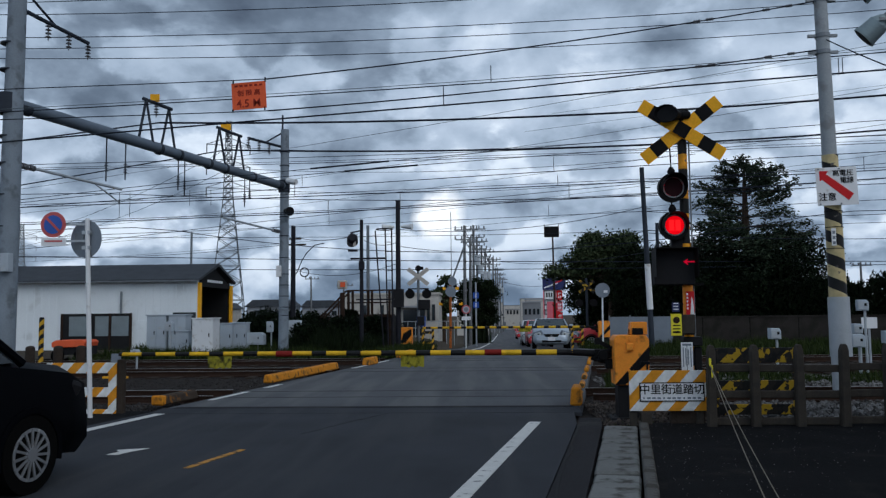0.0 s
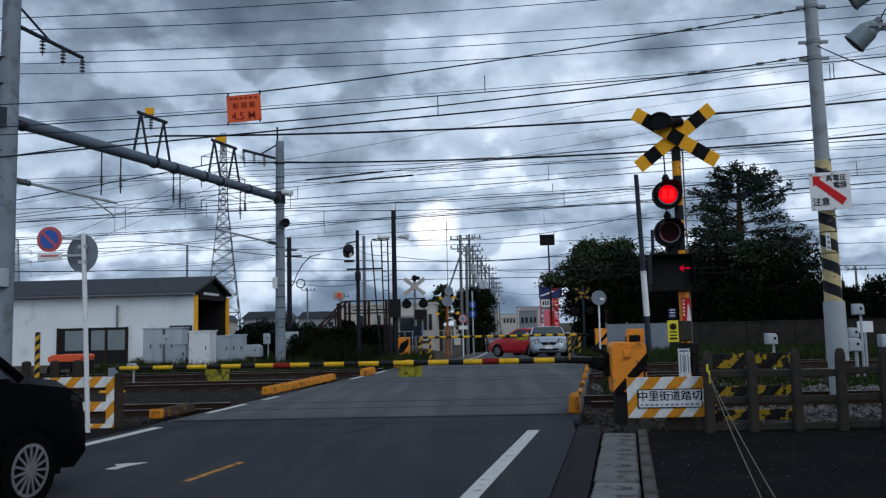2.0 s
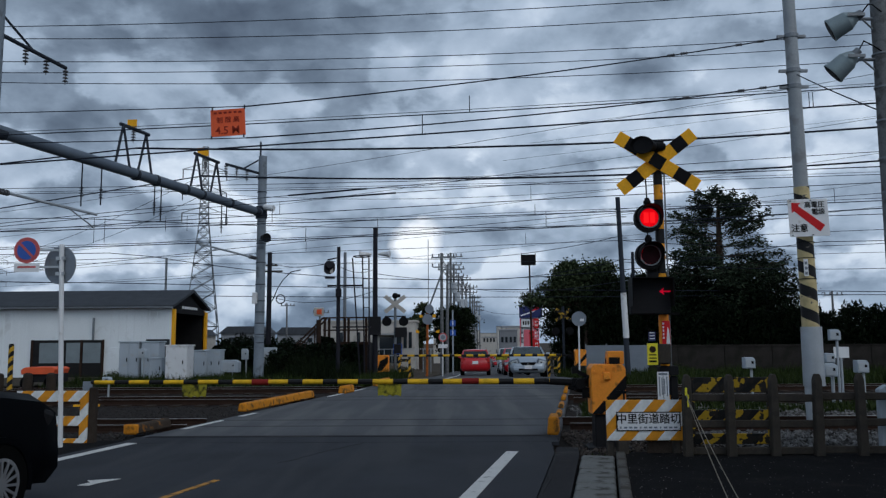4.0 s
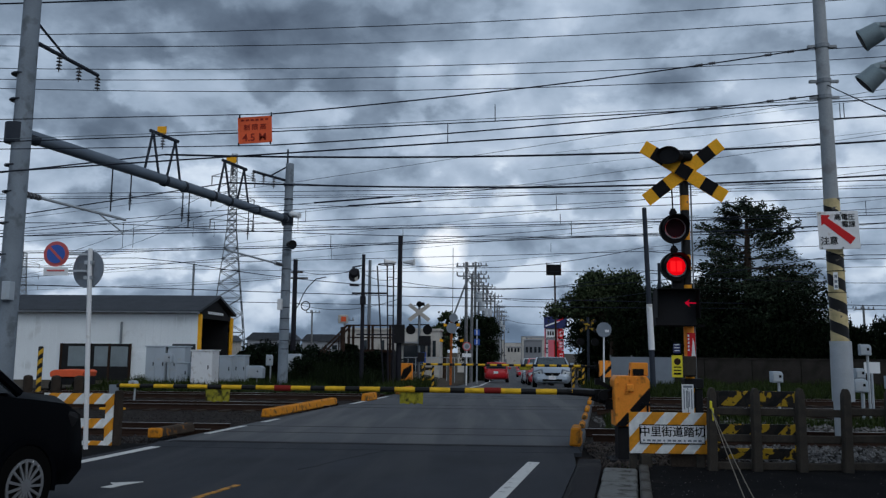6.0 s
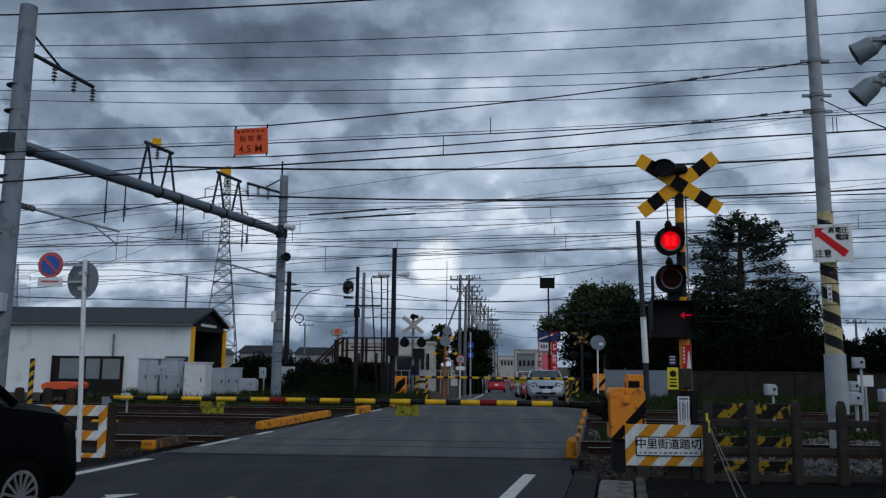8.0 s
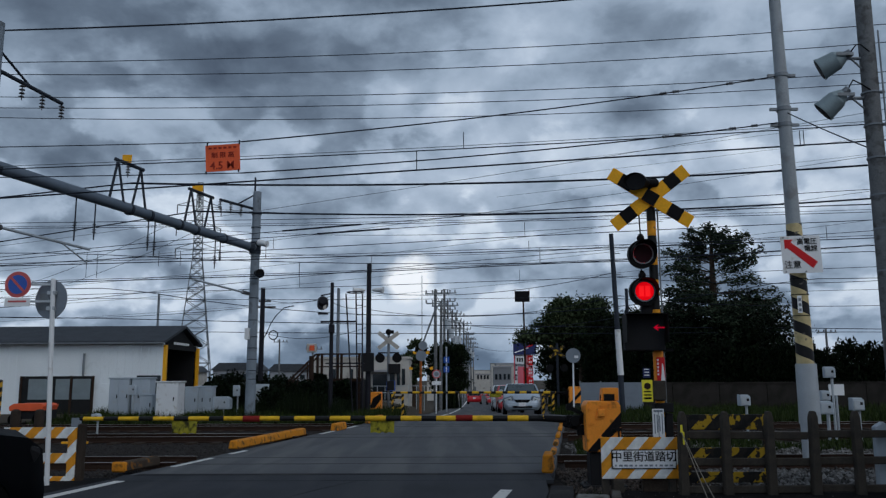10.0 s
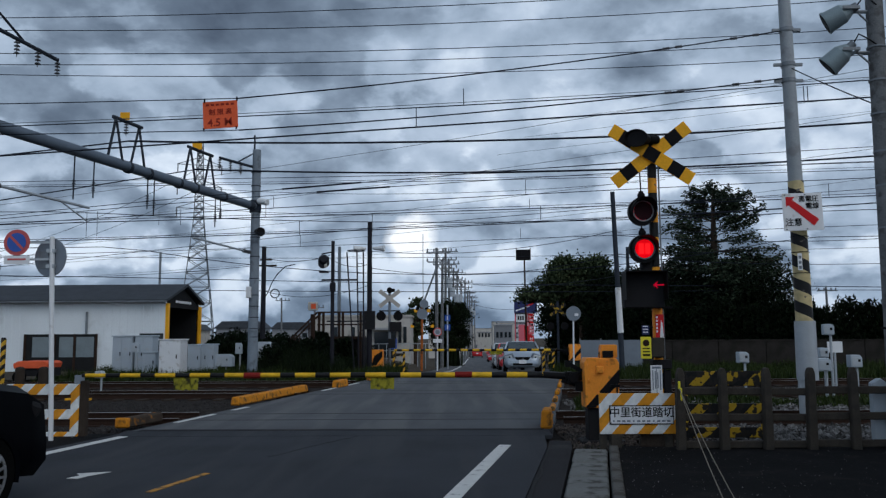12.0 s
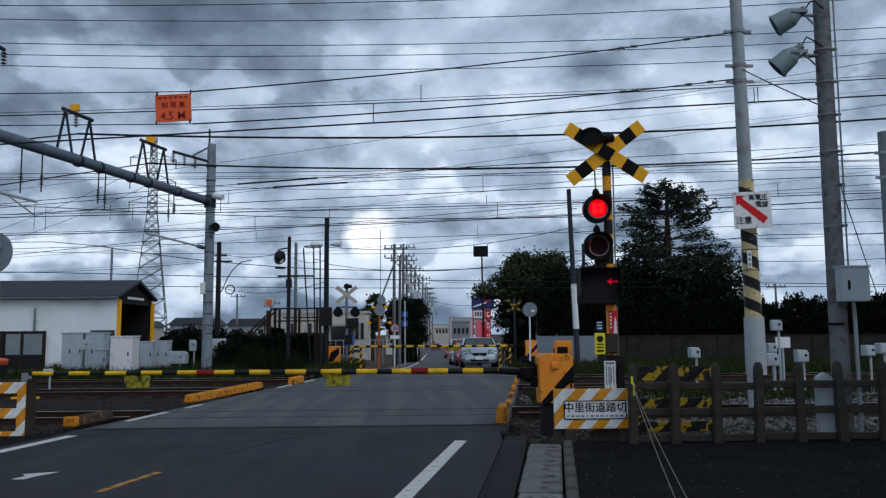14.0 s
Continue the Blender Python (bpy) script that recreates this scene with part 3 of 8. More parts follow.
# ---- ground, road, tracks ----
def build_ground():
    cols = (-1500, -160, -60, -20, -10, -7, -5, -3, -1, 1, 3, 5, 7, 9, 12, 20, 60, 160, 1500)
    bm = sheet(cols, (-1500, -100, 0, 20) + FALL_ROWS + (1500,), -0.30)
    setting("ground", bm, "earth", "flat brown earth reaching to the horizon")
    # railway bed
    bed = bmesh.new()
    prism(bed, [(-160, -0.29), (160, -0.29), (160, -0.10), (-160, -0.10)], 10.55, 27.0)
    setting("railway_bed", bed, "ballast", "brown stone ballast bed under the tracks")
    verge = sheet(None, FALL_ROWS[:10], 0.0, lambda y: [4.5 + 0.034 * (y - 27) + d for d in (0, 1.5, 3, 5, 12, 150)])
    setting("verge_far", verge, "earth", "earth verge beyond the tracks")
    verge = sheet(None, FALL_ROWS[:10], 0.0, lambda y: [-1.9 + 0.01 * (y - 27) - d for d in (150, 12, 5, 3.5, 2, 1, 0)])
    setting("verge_yard", verge, "earth", "weedy railway yard beyond the tracks")
    left = bmesh.new()
    plate(left, [(-160, -30), (-11.8, -30), (-5.35, 8), (-4.75, 12.0), (-160, 12.0)], -0.29, -0.012)
    setting("verge_near", left, "lot", "dark asphalt verge beside the road")
    # road before the crossing
    near = bmesh.new()
    plate(near, [(-12.2, -30), (-5.6, 8), (-4.9, 12.1), (1.25, 12.1), (1.12, 10.4), (0.42, 6.25), (-5.8, -30)], -0.29, 0.0)
    setting("road", near, "asphalt", "dark asphalt road with worn lines")
    strip = bmesh.new()
    plate(strip, [(-5.78, -30), (0.43, 6.25), (1.13, 10.4), (1.22, 11.0), (1.50, 11.0), (1.42, 10.3), (0.72, 6.25), (-5.4, -30)], -0.29, -0.006)
    setting("road_margin", strip, "asphalt_new", "darker asphalt strip along the gutter")
    lot = bmesh.new()
    plate(lot, [(1.26, 6.25), (2.02, 10.45), (60, 10.45), (60, -30), (-4.9, -30)], -0.29, 0.0)
    setting("pavement", lot, "lot", "old dark asphalt of a roadside lot")
    # crossing
    cr = bmesh.new()
    a, b = 12.104, 27.0
    plate(cr, [(road_x(12.2) - 3.12, a), (road_x(b) - 3.12, b), (road_x(b) + 3.12, b), (road_x(12.2) + 3.12, a)], -0.25, 0.02)
    setting("crossing_deck", cr, "crossing", "worn grey asphalt deck of the level crossing")
    ramp = bmesh.new()
    lo, hi = road_x(12.2) - 3.12, road_x(12.2) + 3.12
    vs = [[ramp.verts.new((x, y, z)) for y, z in ((11.55, 0.002), (12.098, 0.0225), (12.098, -0.05), (11.55, -0.05))] for x in (lo - 0.05, hi - 0.06)]
    ramp.faces.new(vs[0]), ramp.faces.new(vs[1][::-1])
    for i in range(4):
        ramp.faces.new((vs[0][i], vs[0][(i + 1) % 4], vs[1][(i + 1) % 4], vs[1][i]))
    setting("deck_ramp", ramp, "asphalt", "dark asphalt ramped up to the crossing deck")
    # road beyond
    def sides(y):
        k = (y - 33) / 567 if y > 33 else 0.0
        j = min(1.0, (y - 27) / 6)
        lo = -2.25 + 0.5 * j + 13.6 * k
        hi = 3.52 + 1.68 * j + 26.8 * k
        return [lo + (hi - lo) * q / 4 for q in range(5)]
    fr = sheet(None, FALL_ROWS, 0.014, sides)
    setting("road_far", fr, "crossing", "grey asphalt road leading straight into town")


def strip_line(name, p, q, w, material, z, label):
    p, q = Vector((*p, 0)), Vector((*q, 0))
    d = (q - p).normalized()
    n = Vector((d.y, -d.x, 0)) * w / 2
    bm = bmesh.new()
    plate(bm, [tuple((v)[:2]) for v in (p - n, q - n, q + n, p + n)], z, z + 0.006)
    return setting(name, bm, material, label)


def build_lines():
    strip_line("edge_line", (-1.43, 0), (0.60, 10.55), 0.15, "white_line", -0.001, "worn white edge line")
    strip_line("edge_line", (-6.6, 0.0), (-4.74, 11.55), 0.15, "white_line", -0.001, "worn white edge line")
    strip_line("centre_line", (-2.80, 7.45), (-2.58, 8.46), 0.07, "orange_line", -0.001, "faded orange centre line")
    for a, b in ((13.2, 14.6), (15.4, 16.1), (20.8, 22.0), (22.7, 24.2)):
        strip_line("edge_line", (road_x(a) - 2.98, a), (road_x(b) - 2.98, b), 0.10, "white_line", 0.019, "worn white edge line")
    far = sheet(None, FALL_ROWS[1:16], 0.020, lambda y: [-0.62 + 0.0236 * (y - 33) + d for d in (-0.08, 0.08)])
    setting("edge_line_far", far, "white_line", "white edge line of the far road")
    # worn arrow head painted on the lane
    bm = bmesh.new()
    plate(bm, [(-3.90, 8.17), (-3.78, 8.15), (-3.74, 8.32), (-3.62, 8.55), (-3.80, 8.50), (-3.93, 8.45), (-3.84, 8.33)], -0.001, 0.005)
    setting("road_arrow", bm, "white_line", "worn white arrow painted on the road")
    # joints and patched seams of the deck
    for y, w, m_ in ((12.13, 0.16, "asphalt_new"),):
        bm = bmesh.new()
        plate(bm, [(road_x(y) - 3.0, y - w / 2), (road_x(y) - 3.0 + CROSS * w, y + w / 2), (road_x(y) + 3.0 + CROSS * w, y + w / 2), (road_x(y) + 3.0, y - w / 2)], 0.019, 0.0245)
        setting("deck_seam", bm, m_, "patched asphalt seam along the rails")
    for yt in TRACKS:
        for sd in (-0.5335, 0.5335):
            y = yt + sd
            bm = bmesh.new()
            plate(bm, [(road_x(y) - 3.1, y - 0.03), (road_x(y) - 3.1, y + 0.03), (road_x(y) + 3.1, y + 0.03), (road_x(y) + 3.1, y - 0.03)], 0.018, 0.0225)
            setting("embedded_rail", bm, "deck_patch", "rail let into the crossing deck")
    # crack lines
    for x0, y0, x1, y1, wd in ((0.44, 6.0, 1.10, 10.2, 0.02), (-2.2, 9.6, -1.4, 11.6, 0.012)):
        pts = [(x0 + (x1 - x0) * i / 12 + RNG.normal() * 0.02, y0 + (y1 - y0) * i / 12) for i in range(13)]
        bm = bmesh.new()
        poly = pts + [(x + wd, y + wd * 0.6) for x, y in pts[::-1]]
        plate(bm, poly, 0.0, 0.003)
        setting("road_crack", bm, "black_rough", "thin dark crack in the asphalt")


def rail_profile(bm, x0, x1, y, z):
    half = ((0.055, 0.0), (0.055, 0.02), (0.012, 0.03), (0.012, 0.10), (0.03, 0.11), (0.03, 0.135))
    prism_x(bm, [(y + w, z + h) for w, h in half] + [(y - w, z + h) for w, h in half[::-1]], x0, x1)


def build_tracks():
    for k, yt in enumerate(TRACKS):
        tr = thing("railway_track", pose(0, yt, 0), "rusty rails on weathered sleepers in stone ballast", "railway track", "parallel tracks")
        for s in (-0.5335, 0.5335):
            for x0, x1 in ((-150, road_x(yt) - 3.2), (road_x(yt) + 3.2, 150)):
                bm = bmesh.new()
                rail_profile(bm, x0, x1, s, -0.085)
                part("rail", bm, "rust", tr, "rust-brown steel rail")
                bm = bmesh.new()
                box(bm, ((x0 + x1) / 2, s, 0.0515), (x1 - x0, 0.05, 0.004))
                part("rail_head", bm, "rail_head", tr, "polished running surface")
        me = None
        x = -28.0
        while x < 30:
            if not (road_x(yt) - 3.3 < x < road_x(yt) + 3.3):
                if me is None:
                    bm = bmesh.new()
                    box(bm, (0, 0, 0), (0.20, 2.0, 0.12))
                    me = mesh_of("sleeper", bm, "dark_wood", 0.01)
                ob = new("sleeper", me)
                ob.parent = tr
                ob.matrix_basis = pose(x + RNG.normal() * 0.02, 0, -0.125, 0, 0, RNG.normal() * 0.8)
            x += 0.62
        # shoulder of each track
        bm = bmesh.new()
        for x0, x1 in ((-150, road_x(yt) - 3.25), (road_x(yt) + 3.25, 150)):
            prism_x(bm, [(yt - 1.6, -0.28), (yt - 1.15, -0.105), (yt + 1.15, -0.105), (yt + 1.6, -0.28)], x0, x1)
        setting("ballast_shoulder", bm, "ballast", "brown ballast shoulder of a track")


def prism_x(bm, poly, x0, x1):
    a = [bm.verts.new((x0, y, z)) for y, z in poly]
    b = [bm.verts.new((x1, y, z)) for y, z in poly]
    n = len(poly)
    bm.faces.new(a), bm.faces.new(b[::-1])
    for i in range(n):
        bm.faces.new((a[i], b[i], b[(i + 1) % n], a[(i + 1) % n]))


def stones(name, n, xr, yr, z, size, material, label):
    """Loose ballast: small faceted stones lying over one another."""
    base = np.array([(1, 0, 0), (-1, 0, 0), (0, 1, 0), (0, -1, 0), (0, 0, 1), (0, 0, -1)], float)
    fs = np.array([(0, 2, 4), (2, 1, 4), (1, 3, 4), (3, 0, 4), (2, 0, 5), (1, 2, 5), (3, 1, 5), (0, 3, 5)])
    s = size * RNG.uniform(0.55, 1.3, (n, 1, 1)) * RNG.uniform(0.6, 1.1, (n, 6, 1))
    th = RNG.uniform(0, 6.28, n)
    v = base[None] * s + RNG.normal(size=(n, 6, 3)) * size * 0.15
    c, sn = np.cos(th)[:, None], np.sin(th)[:, None]
    vx, vy = v[..., 0] * c - v[..., 1] * sn, v[..., 0] * sn + v[..., 1] * c
    px, py = RNG.uniform(*xr, n)[:, None], RNG.uniform(*yr, n)[:, None]
    v = np.stack([vx + px, vy + py, v[..., 2] * 0.8 + z + RNG.uniform(0, size, n)[:, None]], -1).reshape(-1, 3)
    f = (fs[None] + 6 * np.arange(n)[:, None, None]).reshape(-1, 3)
    me = bpy.data.meshes.new(name)
    me.from_pydata(v.tolist(), [], f.tolist())
    me.materials.append(M[material])
    return tagged(new(name, me), label, "ballast", kind="stuff")


def build_ballast():
    mt, nt, b = nodes_of("loose_stone")
    ge, r = nt.nodes.new("ShaderNodeNewGeometry"), nt.nodes.new("ShaderNodeValToRGB")
    r.color_ramp.elements[0].color, r.color_ramp.elements[1].color = (0.015, 0.012, 0.010, 1), (0.21, 0.205, 0.20, 1)
    nt.links.new(ge.outputs["Random Per Island"], r.inputs[0]), nt.links.new(r.outputs[0], b.inputs["Base Color"])
    b.inputs["Roughness"].default_value = 0.9
    M["loose_stone"] = mt
    mt, nt, b = nodes_of("rusty_stone")
    ge, r = nt.nodes.new("ShaderNodeNewGeometry"), nt.nodes.new("ShaderNodeValToRGB")
    r.color_ramp.elements[0].color, r.color_ramp.elements[1].color = (0.008, 0.006, 0.006, 1), (0.034, 0.030, 0.028, 1)
    nt.links.new(ge.outputs["Random Per Island"], r.inputs[0]), nt.links.new(r.outputs[0], b.inputs["Base Color"])
    b.inputs["Roughness"].default_value = 0.9
    M["rusty_stone"] = mt
    mt, nt, b = nodes_of("brown_stone")
    ge, r = nt.nodes.new("ShaderNodeNewGeometry"), nt.nodes.new("ShaderNodeValToRGB")
    r.color_ramp.elements[0].color, r.color_ramp.elements[1].color = (0.012, 0.009, 0.008, 1), (0.095, 0.075, 0.062, 1)
    nt.links.new(ge.outputs["Random Per Island"], r.inputs[0]), nt.links.new(r.outputs[0], b.inputs["Base Color"])
    b.inputs["Roughness"].default_value = 0.9
    M["brown_stone"] = mt
    stones("ballast_stones", 2600, (1.5, 3.6), (10.6, 13.4), -0.08, 0.032, "brown_stone", "loose dark brown ballast stones beside the crossing deck")
    stones("ballast_stones", 6500, (3.4, 14), (10.7, 13.4), -0.10, 0.045, "loose_stone", "loose pale and rusty ballast stones beside the track")
    stones("ballast_stones", 6000, (2.3, 16), (14.9, 18.9), -0.11, 0.045, "loose_stone", "loose pale and rusty ballast stones between tracks")
    stones("ballast_stones", 5000, (-14, -4.6), (14.9, 19.2), -0.12, 0.032, "rusty_stone", "loose rust-brown ballast stones between tracks")
    stones("road_grit", 1500, (1.5, 9), (4.5, 10.3), 0.0, 0.006, "loose_stone", "scattered pale grit on the asphalt")
    stones("ballast_stones", 3500, (-12, -5.0), (12.2, 13.4), -0.10, 0.045, "rusty_stone", "loose rust-brown ballast stones beside the track")


def kerb_block(x, y, length, h, w=0.22, worn=False):
    bm = bmesh.new()
    prism(bm, [(-w / 2, 0), (w / 2, 0), (w * 0.36, h), (-w * 0.36, h)], -length / 2, length / 2)
    ob = part("kerb_block", bm, "kerb_worn" if worn else "kerb_orange", None,
              "worn dark kerb block with an orange end beside the crossing deck" if worn else "chipped orange-painted kerb block beside the crossing deck", bevel=0.025)
    ob.matrix_basis = pose(x, y, 0.02, 0, 0, -math.degrees(math.atan(CROSS)))
    if worn:
        part("painted_end", made(lambda b: box(b, (0, -length / 2 + 0.03, h / 2 + 0.006), (w * 0.98, 0.10, h))), "kerb_orange", ob, "orange painted end", 0.02)
    return tagged(ob, category="kerb", group="orange kerb blocks along the crossing")


def build_kerbs():
    for x, y, l, h in ((-5.05, 12.95, 1.1, 0.15), (-4.20, 18.5, 4.2, 0.17), (-3.25, 22.4, 0.9, 0.20), (-2.65, 26.2, 1.6, 0.2)):
        kerb_block(x, y, l, h, worn=y < 13)
    for y, l, h in ((12.45, 0.60, 0.27), (13.9, 0.45, 0.06), (15.4, 0.8, 0.08), (17.3, 0.8, 0.09), (19.5, 1.0, 0.10), (22.2, 1.3, 0.11), (24.6, 1.2, 0.12)):
        kerb_block(1.30 + CROSS * (y - 12.3) + 0.02, y, l, h, 0.18 if y < 13 else 0.12)
    # gutter slabs and kerb beside the lot
    g = None
    for i in range(10):
        y = 9.75 - 0.99 * i
        if g is None:
            bm = bmesh.new()
            box(bm, (0, 0, 0), (0.40, 0.93, 0.10))
            g = mesh_of("gutter_slab", bm, "concrete_pale", 0.02)
        ob = new("gutter_slab", g)
        ob.matrix_basis = pose(1.60 + 0.176 * (y - 10.0), y, -0.056 + RNG.normal() * 0.006, RNG.normal() * 0.6, RNG.normal() * 1.2, -10 + RNG.normal() * 0.6)
        tagged(ob, "pale concrete gutter slab with chipped edges", "gutter slab", "gutter slabs along the road", "structure")
    kme = None
    for i in range(16):
        y = 10.1 - 0.62 * i
        if kme is None:
            bm = bmesh.new()
            box(bm, (0, 0, 0), (0.11, 0.60, 0.16))
            kme = mesh_of("kerb_stone", bm, "kerb_grey", 0.015)
        ob = new("kerb_stone", kme)
        ob.matrix_basis = pose(1.90 + 0.176 * (y - 10.1), y, -0.045, 0, 0, -10 + RNG.normal() * 0.5)
        tagged(ob, "worn concrete kerb stone beside the gutter", "kerb", "kerb stones along the gutter", "structure")
    bm = bmesh.new()
    box(bm, (1.97, 10.35, 0.05), (0.14, 0.14, 0.22))
    tagged(part("marker_block", bm, "concrete", None, "small worn concrete marker block at the gutter's end", 0.015), category="marker block")


build_ground()
build_lines()
build_tracks()
build_kerbs()
build_ballast()

# unseen plain wall, added to close the lot on one side and shade it
setting("wall_east", made(lambda b: box(b, (8.4, 0.0, 3.2), (0.3, 19.0, 6.8))), "greywall", "unseen plain grey wall added to shade the lot")


# ---- the crossing's near side ----
LAMP_DISCS = []


def crossing_alarm():
    al = thing("crossing_alarm", pose(2.85, 11.6, 0), "yellow and black banded crossing alarm with crossed boards and red lamps", "crossing signal")
    part("post", made(lambda b: rod(b, (0, 0, -0.1), (-0.01, 0, 4.15), 0.065, seg=14)), "yb_pole", al, smooth=True)
    part("base", made(lambda b: box(b, (0, 0, 0.0), (0.42, 0.42, 0.25))), "concrete", al, "grey concrete footing", 0.02)
    part("sleeve", made(lambda b: rod(b, (0, 0, 1.30), (0, 0, 1.80), 0.072, seg=14)), "orange", al, "orange sleeve round the post", smooth=True)
    # crossed boards, each of alternating yellow and black fields
    for ang, y in ((37.5, -0.10), (-33.0, -0.125)):
        bd = part("crossed_board", made(lambda b: box(b, (0, 0, 0), (1.36, 0.018, 0.195))), "yellow", al, "yellow board with black fields", 0.004,
                  at=pose(-0.035, y, 3.98, 0, -ang, 0))
        for k in (-0.41, 0.0, 0.41) if y < -0.11 else (-0.41, 0.41):
            part("black_field", made(lambda b: box(b, (k, -0.0115, 0), (0.205, 0.004, 0.193))), "black", bd)
    # bell-shaped loudspeaker
    sp = part("loudspeaker", made(lambda b: (rod(b, (-0.26, -0.36, 4.165), (-0.12, -0.16, 4.19), 0.140, 0.075, seg=18, caps=False),
                                             rod(b, (-0.12, -0.16, 4.19), (0.02, -0.10, 4.20), 0.075, 0.065, seg=14), bmesh.ops.scale(b, vec=(1.30, 1.0, 0.92), space=Matrix.Translation((0.10, 0, -4.17)), verts=b.verts))), "black", al, "black loudspeaker horn", smooth=True)
    part("throat", made(lambda b: (rod(b, (-0.236, -0.325, 4.168), (-0.22, -0.303, 4.17), 0.122, seg=18), bmesh.ops.scale(b, vec=(1.30, 1.0, 0.92), space=Matrix.Translation((0.10, 0, -4.17)), verts=b.verts))), "black_rough", sp)
    part("mount", made(lambda b: box(b, (-0.02, -0.02, 4.2), (0.2, 0.14, 0.2))), "black", al, "black mounting box", 0.02)
    # two lamp units with dark backboard, hood and lens
    for z in (3.15, 2.61):
        lu = part("lamp_unit", made(lambda b: rod(b, (-0.19, -0.05, z), (-0.19, -0.16, z), 0.205, seg=28)), "black", al, "black round backboard of a warning lamp", smooth=True)

        def hood(b, z=z):
            n = 20
            ring = []
            for i in range(n + 1):
                a = math.pi * (-0.12 + 1.24 * i / n)
                d = 0.20 * max(0.0, math.sin(math.pi * i / n)) ** 0.5 + 0.02
                ring.append((math.cos(a) * 0.165, math.sin(a) * 0.165, d))
            for r in (0.0, 0.012):
                for i in range(n):
                    (x0, z0, d0), (x1, z1, d1) = ring[i], ring[i + 1]
                    k = 1 + r / 0.165
                    b.faces.new([b.verts.new(p) for p in ((-0.19 + x0 * k, -0.16, z + z0 * k), (-0.19 + x1 * k, -0.16, z + z1 * k),
                                                          (-0.19 + x1 * k, -0.16 - d1, z + z1 * k), (-0.19 + x0 * k, -0.16 - d0, z + z0 * k))])
        part("hood", made(hood), "black", lu, "black lamp hood")
        part("lens_ring", made(lambda b: ring_mesh(b, (-0.19, -0.163, z), 0.135, 0.152, 0.012)), "galv_dark", lu, "pale metal lens ring")
        part("housing", made(lambda b: rod(b, (-0.19, 0.12, z), (-0.19, -0.05, z), 0.10, 0.14, seg=16)), "black", lu, smooth=True)
        part("bracket", made(lambda b: box(b, (-0.10, 0.0, z - 0.02), (0.2, 0.06, 0.06))), "black", lu)
        part("knob", made(lambda b: (rod(b, (-0.19, -0.06, z + 0.19), (-0.19, -0.06, z + 0.30), 0.035, seg=8), ball(b, (-0.19, -0.06, z + 0.24), 0.055))), "black", lu)
        part("cable", made(lambda b: rod(b, (-0.19, -0.06, z + 0.28), (-0.20, -0.06, z + (0.62 if z > 3 else 0.34)), 0.010, seg=6)), "black", lu)
        # turning lamp disc: a lit red face, and a dark red back
        pv = new("lamp_disc")
        pv.parent = al
        pv.matrix_basis = pose(-0.19, -0.166, z)
        part("lit_face", made(lambda b: rod(b, (0, -0.008, 0), (0, 0, 0), 0.131, seg=26)), "lamp_on", pv, "glowing red lens")
        part("lit_core", made(lambda b: (box(b, (-0.045, -0.009, 0), (0.07, 0.004, 0.15)), box(b, (0.045, -0.009, 0), (0.07, 0.004, 0.15)))), "lamp_core", pv, "brighter red lamp core", 0.0)
        part("dark_face", made(lambda b: rod(b, (0, 0.001, 0), (0, 0.009, 0), 0.131, seg=26)), "lamp_off", pv, "dark red unlit lens")
        LAMP_DISCS.append(pv)
    part("backing", made(lambda b: box(b, (-0.13, 0.02, 2.30), (0.16, 0.12, 0.36))), "black_rough", al, "black junction housing", 0.01)
    # direction indicator with a lit arrow
    di = part("direction_indicator", made(lambda b: box(b, (-0.22, -0.12, 2.02), (0.56, 0.18, 0.50))), "black_rough", al, "black direction box with a red arrow", 0.012)
    part("visor", made(lambda b: (box(b, (-0.22, -0.30, 2.275), (0.58, 0.22, 0.012)), box(b, (-0.505, -0.30, 2.08), (0.012, 0.2, 0.40)), box(b, (0.065, -0.30, 2.08), (0.012, 0.2, 0.40)))), "black", di)
    part("arrow", made(lambda b: prism(b, [(-0.10, 2.09), (-0.03, 2.14), (-0.045, 2.10), (0.10, 2.10), (0.10, 2.08), (-0.045, 2.08), (-0.03, 2.04)], -0.216, -0.2125)), "arrow_on", di, "lit red arrow")
    part("bracket", made(lambda b: box(b, (0.02, 0, 1.78), (0.40, 0.06, 0.035))), "black", al)
    # red and white sticker, warning plate, emergency button and notices
    st = part("sticker", made(lambda b: box(b, (0.01, -0.078, 1.50), (0.115, 0.006, 0.36))), "red", al, "red and white warning sticker")
    part("white_wedge", made(lambda b: prism(b, [(0.005, 1.33), (0.065, 1.33), (0.05, 1.55), (0.03, 1.60)], -0.086, -0.0815)), "signwhite", st)
    part("white_bar", made(lambda b: [box(b, (-0.028, -0.083, 1.64 - 0.05 * i), (0.022, 0.004, 0.03)) for i in range(5)]), "signwhite", st)
    bt = part("button_box", made(lambda b: box(b, (-0.07, -0.16, 1.22), (0.2, 0.16, 0.27))), "concrete", al, "grey emergency button box", 0.012)
    yp = part("yellow_panel", made(lambda b: box(b, (-0.235, -0.26, 1.215), (0.145, 0.03, 0.30))), "bright_yellow", al, "bright yellow emergency button panel", 0.004)
    part("button_mark", made(lambda b: rod(b, (-0.235, -0.276, 1.28), (-0.235, -0.280, 1.28), 0.046, seg=16)), "rust", yp, "dark round mark")
    part("text_bars", made(lambda b: [box(b, (-0.235, -0.277, 1.205 - 0.045 * i), (0.10, 0.003, 0.016 + 0.01 * (i == 2))) for i in range(3)]), "black", yp)
